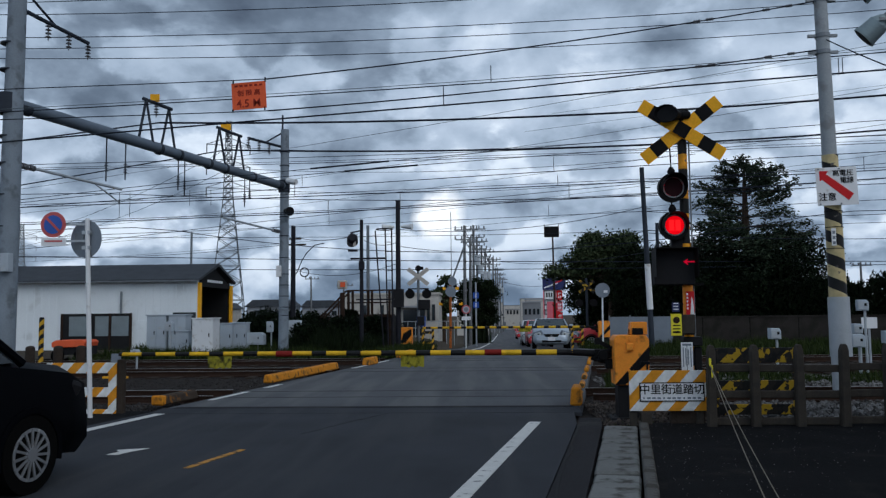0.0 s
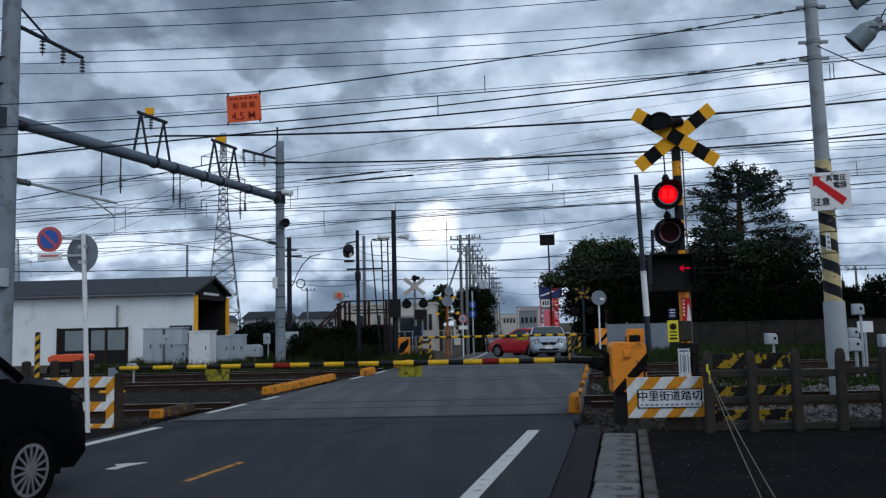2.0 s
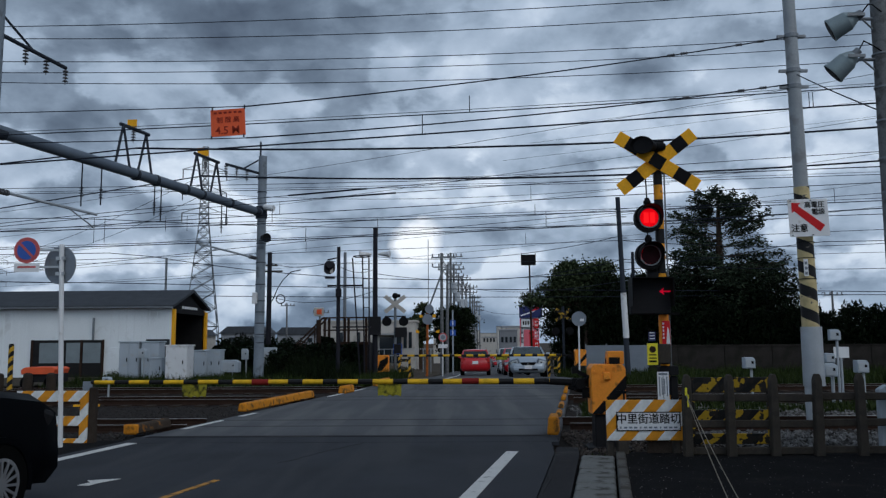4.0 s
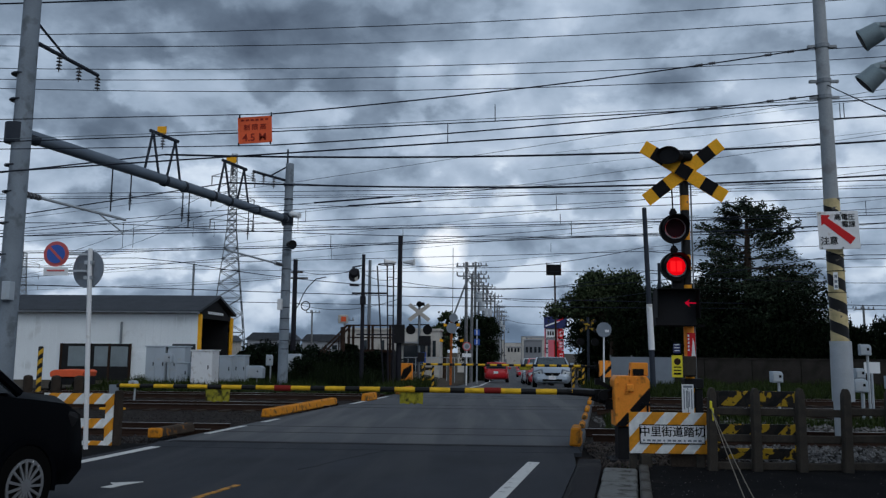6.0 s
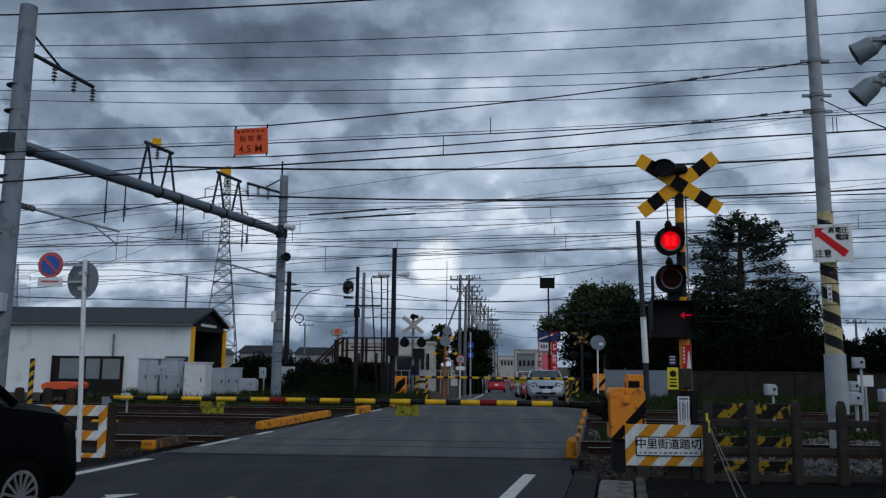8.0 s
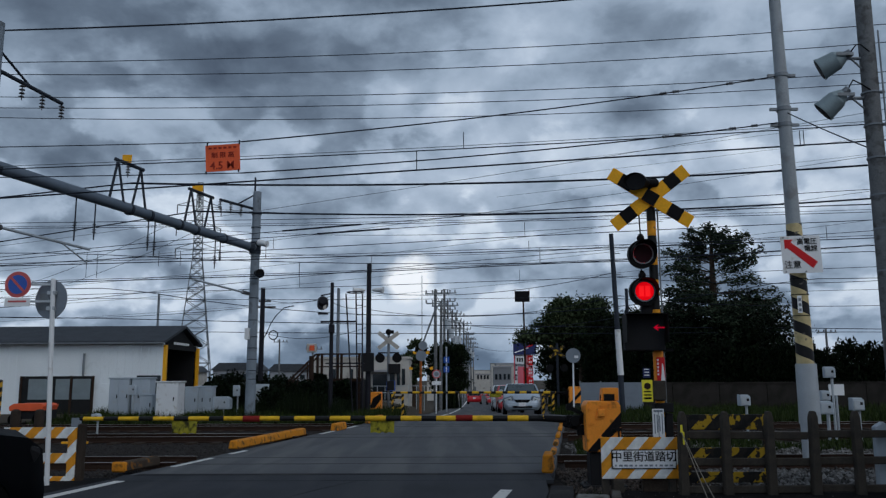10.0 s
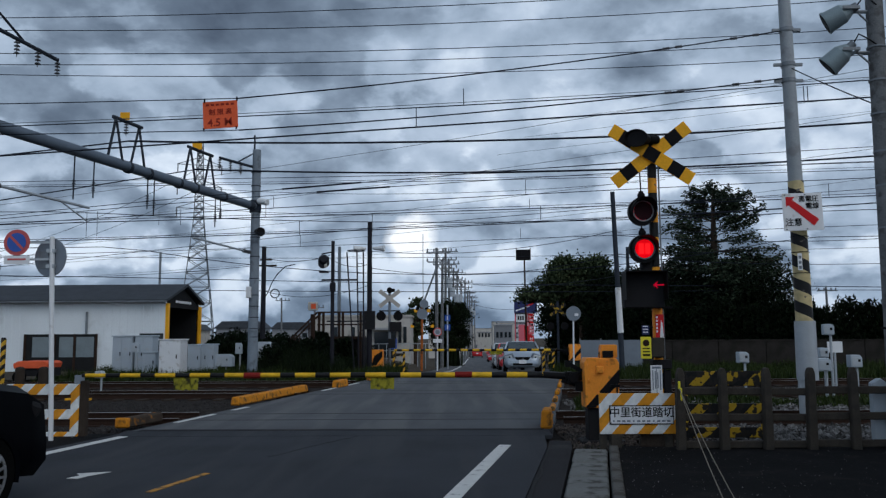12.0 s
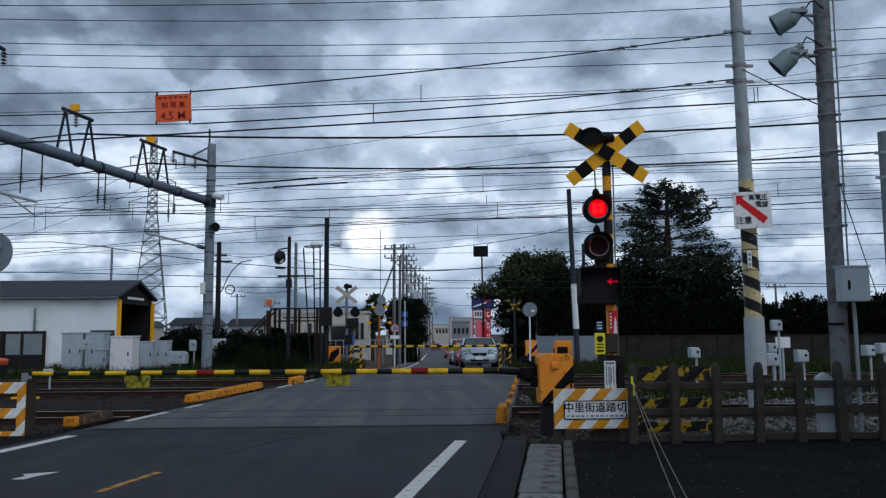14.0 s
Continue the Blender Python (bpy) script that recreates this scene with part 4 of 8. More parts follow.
    bl = part("blue_plate", made(lambda b: box(b, (-0.22, -0.2, 1.46), (0.10, 0.01, 0.13))), "navy", al, "blue plate with white bars")
    part("white_bar", made(lambda b: [box(b, (-0.22, -0.207, 1.43 + 0.04 * i), (0.07, 0.003, 0.014)) for i in range(3)]), "signwhite", bl)
    tube("conduit", [(-0.2, -0.05, 1.78), (-0.26, -0.1, 1.70), (-0.26, -0.1, 1.58), (-0.18, -0.06, 1.52), (-0.08, -0.03, 1.5)], 0.014, "black", al)
    tube("conduit", [(0.085, 0, 0.2), (0.085, 0, 3.9)], 0.012, "galv_dark", al)
    part("lower_box", made(lambda b: (box(b, (0.02, -0.04, 0.98), (0.26, 0.2, 0.13)), box(b, (0.1, 0.0, 0.6), (0.10, 0.16, 0.6)))), "black_rough", al, "black relay box", 0.01)
    pl = part("notice_plate", made(lambda b: box(b, (-0.185, -0.6, 0.80), (0.155, 0.012, 0.37))), "signwhite", al, "white notice plate with small lines of text", 0.002)
    part("text_bars", made(lambda b: (box(b, (-0.185, -0.608, 0.955), (0.12, 0.003, 0.028)),
                                      [box(b, (-0.235 + 0.033 * (i % 4), -0.608, 0.79 + 0.0), (0.013, 0.003, 0.26 - 0.03 * (i % 3))) for i in range(4)])), "grey_sign", pl)
    part("plate_stay", made(lambda b: (rod(b, (-0.185, -0.59, -0.1), (-0.185, -0.59, 0.95), 0.018, seg=8))), "galv_dark", al)


def ring_mesh(b, c, r0, r1, d, n=28):
    """A flat ring facing the road (towards -y) with depth d."""
    x, y, z = c
    vs = []
    for i in range(n):
        a = 2 * math.pi * i / n
        vs.append([b.verts.new((x + r * math.cos(a), yy, z + r * math.sin(a))) for r, yy in ((r0, y), (r0, y - d), (r1, y - d), (r1, y))])
    for i in range(n):
        p, q = vs[i], vs[(i + 1) % n]
        for k in range(4):
            b.faces.new((p[k], q[k], q[(k + 1) % 4], p[(k + 1) % 4]))


def barrier(at, arm_len, name_label, far=False):
    """A barrier machine with its striped arm lowered."""
    br = thing("crossing_barrier", at, name_label, "crossing barrier", "lowered crossing barriers")
    cab = part("cabinet", made(lambda b: prism(b, [(-0.23, 0.40), (0.23, 0.40), (0.24, 1.02), (0.20, 1.08), (-0.20, 1.08), (-0.24, 1.02)], -0.2, 0.2)), "orange", br, "orange cabinet with a slanted black band", 0.01)
    part("black_band", made(lambda b: prism(b, [(-0.238, 0.405), (-0.10, 0.405), (0.239, 0.74), (0.239, 0.93)], -0.206, -0.2015)), "black", cab)
    if not far:
        part("bolt_head", made(lambda b: [rod(b, (x, -0.201, z), (x, -0.222, z), 0.022, seg=8) for x, z in
             ((-0.18, 0.98), (-0.02, 1.03), (0.08, 1.03), (-0.08, 0.86), (-0.17, 0.78), (-0.05, 0.60), (0.12, 0.56))]), "orange", cab)
        part("hatch", made(lambda b: box(b, (-0.03, -0.225, 0.92), (0.10, 0.05, 0.10))), "orange", cab, bevel=0.012)
        part("latch", made(lambda b: (box(b, (0.17, -0.215, 0.70), (0.13, 0.03, 0.04)), box(b, (0.2, -0.215, 0.6), (0.02, 0.02, 0.2)))), "black", cab)
        part("top_lamp_box", made(lambda b: prism(b, [(0.0, 1.08), (0.24, 1.08), (0.24, 1.26), (0.02, 1.26)], -0.1, 0.1)), "orange", br, "small orange box on top", 0.01)
        part("motor", made(lambda b: (rod(b, (0.0, 0, 1.12), (0.22, 0, 1.12), 0.04, seg=10), box(b, (0.10, -0.11, 1.13), (0.14, 0.1, 0.09)))), "black", br)
    part("stand", made(lambda b: (box(b, (0, 0, 0.1), (0.38, 0.3, 0.62)), box(b, (0, 0, -0.12), (0.6, 0.5, 0.16)))), "black_rough", br, "black iron stand", 0.01)
    part("hinge", made(lambda b: (box(b, (-0.34, 0.1, 0.82), (0.26, 0.13, 0.12)), rod(b, (-0.36, 0.22, 0.80), (-0.36, -0.02, 0.80), 0.075, seg=12),
                                  box(b, (-0.27, 0.06, 0.68), (0.12, 0.1, 0.14)))), "black", br, "black arm hinge", 0.008)
    part("spring_rod", made(lambda b: (rod(b, (-0.44, 0.02, 0.72), (-0.20, 0.02, 0.94), 0.022, seg=6), rod(b, (-0.52, 0.08, 0.76), (-0.30, 0.08, 0.70), 0.028, seg=6))), "black", br)
    part("counter_arm", made(lambda b: (box(b, (0, 0, 0), (0.34, 0.05, 0.06), Matrix.Translation((-0.30, 0.16, 0.93)) @ pose(0, 0, 0, 0, 28, 0)), box(b, (-0.42, 0.16, 0.99), (0.07, 0.07, 0.09)))), "black", br)
    arm = part("arm", made(lambda b: rod(b, (-arm_len - 0.62, 0.1, 0.86), (-0.78, 0.1, 0.84), 0.028 + 0.018 * far, 0.042 + 0.012 * far, seg=12)), "arm_paint", br, "yellow and black barrier arm", smooth=True)
    part("arm_root", made(lambda b: rod(b, (-0.86, 0.1, 0.842), (-0.3, 0.1, 0.81), 0.042, 0.052, seg=10)), "black", br, smooth=True)
    for x in ((-1.9, -4.9) if not far else (-2.4, -4.4)):
        part("red_band", made(lambda b: rod(b, (x - 0.12, 0.1, 0.848), (x + 0.12, 0.1, 0.847), 0.043, seg=12)), "band_red", arm, "dull red reflective band", smooth=True)
    for x, w in ((-3.05, 0.34), (-5.85, 0.36)) if not far else ((-3.3, 0.5),):
        def cloth(b, x=x, w=w):
            n = 6
            top = [(x + w * (i / n - 0.5), 0.1 + 0.01 * math.sin(i * 2.1), 0.83) for i in range(n + 1)]
            bot = [(px * 1.0 + 0.02 * math.sin(i), 0.1 + 0.02 * math.cos(i * 1.7), 0.65 + 0.012 * math.sin(i * 2.7)) for i, (px, _, _) in enumerate(top)]
            for i in range(n):
                for dy in (0.0, 0.006):
                    b.faces.new([b.verts.new((q[0], q[1] + dy, q[2])) for q in (top[i], top[i + 1], bot[i + 1], bot[i])])
        fl = part("hanging_flag", made(cloth), "flag", br, "dirty yellow-green hanging cloth with dark marks")
    return br


def name_board():
    nb = thing("crossing_name_board", pose(2.24, 10.3, 0), "orange and white striped board with the crossing's name in black", "sign board")
    part("board", made(lambda b: box(b, (0, 0, 0.415), (0.945, 0.02, 0.50))), "ow_slant", nb, "orange and white slanted stripes", 0.003)
    fr = part("plate", made(lambda b: box(b, (0.05, -0.015, 0.40), (0.80, 0.012, 0.235))), "black", nb, "framed white name plate")
    part("plate_face", made(lambda b: box(b, (0.05, -0.0225, 0.40), (0.775, 0.006, 0.21))), "signwhite", fr)
    words("lettering", "中里街道踏切", 0.134, "black", fr, pose(0.05, -0.0275, 0.425))
    part("text_bars", made(lambda b: [box(b, (-0.30 + 0.062 * i, -0.027, 0.325), (0.042 if i % 4 else 0.02, 0.003, 0.022)) for i in range(12)]), "grey_sign", fr, "small unreadable line")
    part("rivet", made(lambda b: [rod(b, (x, -0.02, z), (x, -0.032, z), 0.008, seg=6) for x in (-0.33, 0.43) for z in (0.31, 0.49)]), "galv", fr)
    for x in (-0.42, 0.40):
        part("post", made(lambda b: box(b, (x, 0.06, 0.22), (0.09, 0.07, 0.80))), "concrete", nb, "weathered concrete post", 0.01)
    part("black_skirt", made(lambda b: box(b, (0.26, 0.1, 0.06), (0.42, 0.05, 0.22))), "dark_wood", nb, "dark timber behind the board")


def concrete_fence():
    fe = thing("concrete_fence", pose(0, 10.1, 0), "low weathered concrete post-and-rail fence along the tracks", "fence")
    pm = None
    for i in range(16):
        x = 2.72 + 0.530 * i
        if pm is None:
            bm = bmesh.new()
            prism(bm, [(-0.056, -0.25), (0.056, -0.25), (0.046, 0.91), (0.020, 0.985), (-0.020, 0.985), (-0.046, 0.91)], -0.055, 0.055)
            pm = mesh_of("post", bm, "concrete", 0.012)
        ob = new("post", pm)
        ob.parent = fe
        ob.matrix_basis = pose(x, 0, 0, RNG.normal() * 1.0, RNG.normal() * 1.2, RNG.normal() * 2)
    rm = None
    for z in (0.70, 0.375, 0.06):
        for i in range(5):
            if rm is None:
                bm = bmesh.new()
                box(bm, (0, 0, 0), (1.66, 0.05, 0.09))
                rm = mesh_of("rail", bm, "concrete", 0.01)
            ob = new("rail", rm)
            ob.parent = fe
            ob.matrix_basis = pose(2.72 + 0.83 + 1.665 * i, 0.09, z + RNG.normal() * 0.006, 0, RNG.normal() * 0.3, 0)
    # rope tied to the first post, running back towards the lot
    rp = thing("rope", pose(0, 0, 0), "two slack dirty ropes tied to a fence post", "rope")
    for k, (ex, ez) in enumerate(((1.70, 0.28), (1.62, 0.27))):
        a, b = Vector((2.70, 10.02, 0.74)), Vector((ex, 4.9, ez))
        pts = []
        for i in range(21):
            t = i / 20
            p = a.lerp(b, t)
            p.z -= 0.04 * math.sin(math.pi * t) * (1 + 0.12 * k)
            pts.append(p)
        pts += [Vector((ex - 0.25, 3.2, 0.06)), Vector((ex - 0.3, 2.6, 0.02))]
        tube("strand", pts, 0.0042, "rope", rp, 6)
    part("knot", made(lambda b: (box(b, (2.70, 10.02, 0.78), (0.03, 0.02, 0.10)), box(b, (2.72, 10.015, 0.67), (0.022, 0.02, 0.16)))), "bright_yellow", rp, "yellow plastic tie", 0.012)
    # striped guard frame behind the fence
    gd = thing("guard_frame", pose(0, 11.15, 0), "worn yellow and black striped steel guard frame", "guard rail")
    for z, h in ((0.80, 0.20), (0.39, 0.15), (0.08, 0.14)):
        part("striped_rail", made(lambda b: box(b, (3.60, 0, z), (1.16, 0.03, h))), "yb_worn", gd, bevel=0.006)
    part("upright", made(lambda b: box(b, (3.06, 0.0, 0.35), (0.10, 0.035, 1.05))), "yb_worn", gd, bevel=0.006)
    part("upright", made(lambda b: box(b, (4.12, 0.02, 0.35), (0.06, 0.03, 1.05))), "yb_worn", gd, bevel=0.006)


def steel_pole():
    """The tall tapering pole with the high-voltage warning board."""
    p = thing("line_pole", pose(6.08, 14.3, 0), "tall grey line pole with a cream and black spiral wrap", "utility pole")
    part("shaft", made(lambda b: rod(b, (0, 0, 0.6), (-0.075, 0, 8.6), 0.142, 0.10, seg=20)), "pole_concrete", p, smooth=True)
    part("lower_shaft", made(lambda b: rod(b, (-0.06, 0, -0.3), (-0.06, 0, 0.62), 0.105, seg=16)), "galv", p, smooth=True)
    part("sleeve", made(lambda b: rod(b, (0, 0, 0.6), (0.0, 0, 1.62), 0.18, 0.175, seg=20)), "galv", p, "pale grey sleeve", smooth=True)
    part("spiral_wrap", made(lambda b: rod(b, (-0.005, 0, 1.62), (-0.03, 0, 4.10), 0.148, 0.134, seg=24)), "pole_wrap", p, "cream and black spiral wrap", smooth=True)
    for z in (2.45, 2.82, 3.1):
        part("band", made(lambda b: rod(b, (-0.015, 0, z), (-0.015, 0, z + 0.012), 0.152, seg=20)), "black", p, smooth=True)
    tg = part("tag", made(lambda b: box(b, (-0.09, -0.15, 2.65), (0.075, 0.01, 0.30))), "signwhite", p, "narrow white tag")
    part("text_bars", made(lambda b: [box(b, (-0.09, -0.157, 2.55 + 0.09 * i), (0.045, 0.003, 0.05)) for i in range(3)]), "grey_sign", tg)
    wb = part("warning_board", made(lambda b: box(b, (0.0, -0.235, 3.52), (0.69, 0.012, 0.66))), "signwhite", p, "white high-voltage warning board with a red arrow", 0.003, at=pose(0.06, 0, 0, 0, -1.5, 0))
    part("arrow", made(lambda b: prism(b, [(-0.285, 3.79), (-0.13, 3.785), (-0.175, 3.735), (0.27, 3.38), (0.18, 3.27), (-0.245, 3.64), (-0.285, 3.61)], -0.246, -0.2425)), "red", wb, "red arrow")
    for t_, x, z in (("高電圧", 0.11, 3.74), ("電線", 0.17, 3.615), ("注意", -0.17, 3.33)):
        words("lettering", t_, 0.118 if t_ != "注意" else 0.15, "black", wb, pose(x, -0.2455, z))
    part("rivet", made(lambda b: [rod(b, (x, -0.24, z), (x, -0.25, z), 0.014, seg=8) for x in (-0.30, 0.05) for z in (3.215, 3.82)]), "galv_dark", wb)
    for z in (5.95, 6.25, 6.90):
        part("clamp", made(lambda b: (rod(b, (-0.055, 0, z - 0.035), (-0.055, 0, z + 0.035), 0.128, seg=18), box(b, (-0.24, 0, z), (0.14, 0.05, 0.05)), box(b, (0.13, 0, z), (0.14, 0.05, 0.05)))), "galv_dark", p)
    return p


def speaker_pole():
    p = thing("concrete_pole", pose(5.55, 10.43, 0), "concrete pole carrying two floodlights and a cabinet", "utility pole")
    part("shaft", made(lambda b: rod(b, (0, 0, -0.3), (0.03, 0, 8.2), 0.122, 0.098, seg=18)), "pole_old", p, smooth=True)
    for z in (2.2, 2.75, 3.3, 3.75, 4.25, 4.7, 5.15):
        part("step_band", made(lambda b: (rod(b, (0.015, 0, z - 0.012), (0.015, 0, z + 0.012), 0.120, seg=16), box(b, (0.13, -0.05, z), (0.09, 0.04, 0.03)))), "galv_dark", p)
    cb = part("cabinet", made(lambda b: box(b, (0.09, -0.25, 1.96), (0.35, 0.20, 0.44))), "grey_box", p, "pale grey metal cabinet", 0.01)
    part("latch", made(lambda b: (box(b, (-0.01, -0.353, 1.95), (0.03, 0.01, 0.12)))), "black", cb)
    part("roof_lip", made(lambda b: box(b, (0.09, -0.25, 2.19), (0.375, 0.225, 0.02))), "grey_box", cb)
    tube("conduit", [(0.17, -0.1, 1.75), (0.19, -0.08, 1.5), (0.20, -0.06, 0.0)], 0.026, "galv", p, 8)
    tube("conduit", [(0.13, -0.1, 2.2), (0.135, -0.1, 6.0)], 0.012, "galv_dark", p)
    # floodlights aimed along the tracks: tapered drum, rim, lens, ribbed back, yoke
    for z, dx, aim in ((5.02, -0.50, Vector((-0.66, 0.34, -0.62))), (5.58, -0.47, Vector((-0.82, 0.40, -0.42)))):
        aim = aim.normalized()
        c = Vector((dx, -0.02, z))

        def along(d):
            return c + aim * d
        fl = part("floodlight", made(lambda b: (rod(b, along(0.17), along(-0.06), 0.150, 0.132, seg=22), rod(b, along(-0.06), along(-0.17), 0.132, 0.07, seg=22))), "teal_grey", p, "weathered green-grey floodlight", smooth=True)
        part("lens", made(lambda b: rod(b, along(0.172), along(0.182), 0.138, seg=22)), "black_rough", fl, "dark lens")
        part("lens_rim", made(lambda b: rod(b, along(0.150), along(0.176), 0.158, seg=22)), "teal_grey", fl, smooth=True)
        part("back_cap", made(lambda b: rod(b, along(-0.17), along(-0.25), 0.055, 0.05, seg=12)), "galv_dark", fl, "dull steel socket cap", smooth=True)
        part("yoke", made(lambda b: (box(b, c + Vector((0.10, -0.16, 0.06)), (0.22, 0.012, 0.04)), box(b, c + Vector((0.10, 0.14, 0.06)), (0.22, 0.012, 0.04)), box(b, c + Vector((0.21, -0.01, 0.06)), (0.012, 0.30, 0.04)))), "galv_dark", fl, "dull steel yoke")
        part("arm", made(lambda b: (rod(b, c + Vector((0.21, 0, 0.06)), (0.0, 0, z + 0.06), 0.024, seg=8), rod(b, c + Vector((0.25, 0, 0.06)), (0.0, 0, z - 0.16), 0.014, seg=6))), "galv_dark", fl)
        tube("lead", [along(-0.25), along(-0.33) + Vector((0, 0, 0.06)), c + Vector((0.36, -0.08, 0.22)), (0.0, -0.10, z + 0.12)], 0.010, "black", fl)
    part("bracket", made(lambda b: box(b, (-0.1, -0.12, 1.46), (0.22, 0.04, 0.03))), "black", p)
    mk = thing("marker_post", pose(5.28, 10.36, 0), "white pointed concrete marker post", "marker post")
    part("body", made(lambda b: prism(b, [(-0.105, -0.2), (0.105, -0.2), (0.105, 0.77), (0.0, 0.84), (-0.105, 0.78)], -0.05, 0.05)), "grey_box", mk, bevel=0.012)
    q = thing("steel_post", pose(6.64, 10.93, 0), "dark steel post with bands", "utility pole")
    part("shaft", made(lambda b: rod(b, (0, 0, -0.3), (0, 0, 4.15), 0.09, seg=14)), "galv_dark", q, smooth=True)
    for z in (3.5, 3.85):
        part("band", made(lambda b: (rod(b, (0, 0, z - 0.02), (0, 0, z + 0.02), 0.10, seg=14), box(b, (-0.12, 0, z), (0.08, 0.03, 0.04)))), "galv", q)
    part("hood", made(lambda b: (box(b, (0.10, -0.12, 3.35), (0.22, 0.2, 0.4)), rod(b, (0.10, -0.12, 3.55), (0.10, -0.12, 3.62), 0.11, seg=12))), "galv_dark", q, "dull grey housing", 0.02)


def left_side():
    sp = thing("round_sign", pose(-5.61, 11.24, 0), "grey back of a round traffic sign on a white post", "traffic sign")
    part("post", made(lambda b: rod(b, (0, 0, -0.2), (-0.12, 0, 2.82), 0.033, seg=12)), "white", sp, "white painted steel post", smooth=True)
    part("disc", made(lambda b: rod(b, (-0.155, -0.02, 2.53), (-0.175, 0.0, 2.53), 0.01, seg=6)), "grey_sign", sp)
    part("sign_back", made(lambda b: bmesh.ops.create_cone(b, cap_ends=True, segments=32, radius1=0.275, radius2=0.275, depth=0.012,
         matrix=Matrix.Translation((-0.16, 0.06, 2.53)) @ pose(0, 0, 0, 90, 0, -16))), "grey_sign", sp, "grey back of the sign disc", smooth=True)
    for z in (2.40, 2.62):
        part("clamp", made(lambda b: box(b, (-0.12, 0.015, z), (0.12, 0.09, 0.05))), "galv", sp)
    part("sticker", made(lambda b: box(b, (0, 0, 0), (0.17, 0.006, 0.24), Matrix.Translation((-0.27, 0.078, 2.50)) @ pose(0, 0, 0, 0, 0, -16))), "galv_dark", sp, "dull plate on the sign's back")
    npk = part("no_parking_disc", made(lambda b: bmesh.ops.create_cone(b, cap_ends=True, segments=32, radius1=0.185, radius2=0.185, depth=0.012,
         matrix=Matrix.Translation((-0.61, -0.02, 2.74)) @ pose(0, 0, 0, 90, 0, 0))), "nopark_red", sp, "blue no-parking disc with a red ring", smooth=True)
    part("blue_field", made(lambda b: bmesh.ops.create_cone(b, cap_ends=True, segments=32, radius1=0.135, radius2=0.135, depth=0.006,
         matrix=Matrix.Translation((-0.61, -0.031, 2.74)) @ pose(0, 0, 0, 90, 0, 0))), "blue", npk, smooth=True)
    part("red_bar", made(lambda b: box(b, (0, 0, 0), (0.29, 0.004, 0.035), Matrix.Translation((-0.61, -0.037, 2.74)) @ pose(0, 0, 0, 0, 45, 0))), "nopark_red", npk)
    ap = part("arrow_plate", made(lambda b: box(b, (-0.60, -0.02, 2.49), (0.36, 0.012, 0.12))), "signwhite", sp, "white plate with a red arrow")
    part("red_bar", made(lambda b: box(b, (-0.60, -0.028, 2.50), (0.26, 0.004, 0.025))), "nopark_red", ap)
    part("bracket", made(lambda b: (box(b, (-0.36, 0.0, 2.74), (0.50, 0.02, 0.03)), box(b, (-0.36, 0.0, 2.50), (0.5, 0.02, 0.03)))), "galv", sp)
    # striped board fence
    fe = thing("striped_fence", pose(-5.98, 11.72, 0), "orange and white striped steel fence beside the tracks", "fence")
    for z, h in ((0.655, 0.155), (0.30, 0.14), (-0.01, 0.12)):
        part("striped_rail", made(lambda b: box(b, (-0.06, 0, z), (0.98, 0.03, h))), "ow_slant", fe, bevel=0.005)
    part("striped_upright", made(lambda b: box(b, (0.45, 0.004, 0.33), (0.12, 0.036, 0.80))), "ow_slant", fe, bevel=0.005)
    part("end_post", made(lambda b: box(b, (0.56, 0.05, 0.25), (0.10, 0.10, 1.05))), "dark_wood", fe, "dark timber end post", 0.01)
    # short dark posts, striped bollard
    for x, y in ((-12.53, 21.6), (-11.74, 21.6), (-11.1, 21.6)):
        pt = part("stub_post", made(lambda b: (rod(b, (0, 0, -0.3), (0, 0, 0.58), 0.13, 0.12, seg=12), ball(b, (0, 0, 0.58), 0.12, (1, 1, 0.5)))), "dark_wood", None, "dark weathered timber post by the tracks", smooth=True)
        pt.matrix_basis = pose(x, y, 0)
        tagged(pt, category="post", group="stub posts by the tracks")
    bo = thing("striped_bollard", pose(-13.7, 24.2, 0), "slim yellow and black striped bollard", "bollard")
    part("tube", made(lambda b: rod(b, (0, 0, -0.3), (0, 0, 1.38), 0.075, seg=12)), "yb_slant", bo, smooth=True)
    part("cap", made(lambda b: rod(b, (0, 0, 1.38), (0, 0, 1.42), 0.075, 0.05, seg=12)), "black", bo, smooth=True)


M["band_red"] = mat("dull_red_band", (0.20, 0.018, 0.015), 0.6, var=0.1, bump=0.0)
M["flag"] = mat("dirty_yellow_cloth", (0.30, 0.27, 0.03), 0.9, var=0.3, scale=6, fine=40, bump=0.2, dirt=(0.04, 0.04, 0.02), dirt_amt=0.45)
M["nopark_red"] = mat("faded_sign_red", (0.55, 0.12, 0.12), 0.5, var=0.08, bump=0.0)
crossing_alarm()
near_barrier = barrier(pose(1.98, 11.45, 0), 6.72, "orange barrier machine with a lowered yellow and black arm")
name_board()
concrete_fence()
steel_pole()
speaker_pole()
left_side()


# ---- railway line structures ----
def insulator(b, p, n=4, r=0.05, up=0.06):
    x, y, z = p
    rod(b, (x, y, z + 0.02), (x, y, z - n * up - 0.04), 0.012, seg=6)
    for i in range(n):
        rod(b, (x, y, z - i * up - 0.02), (x, y, z - i * up - 0.05), r * 0.6, r, seg=10)


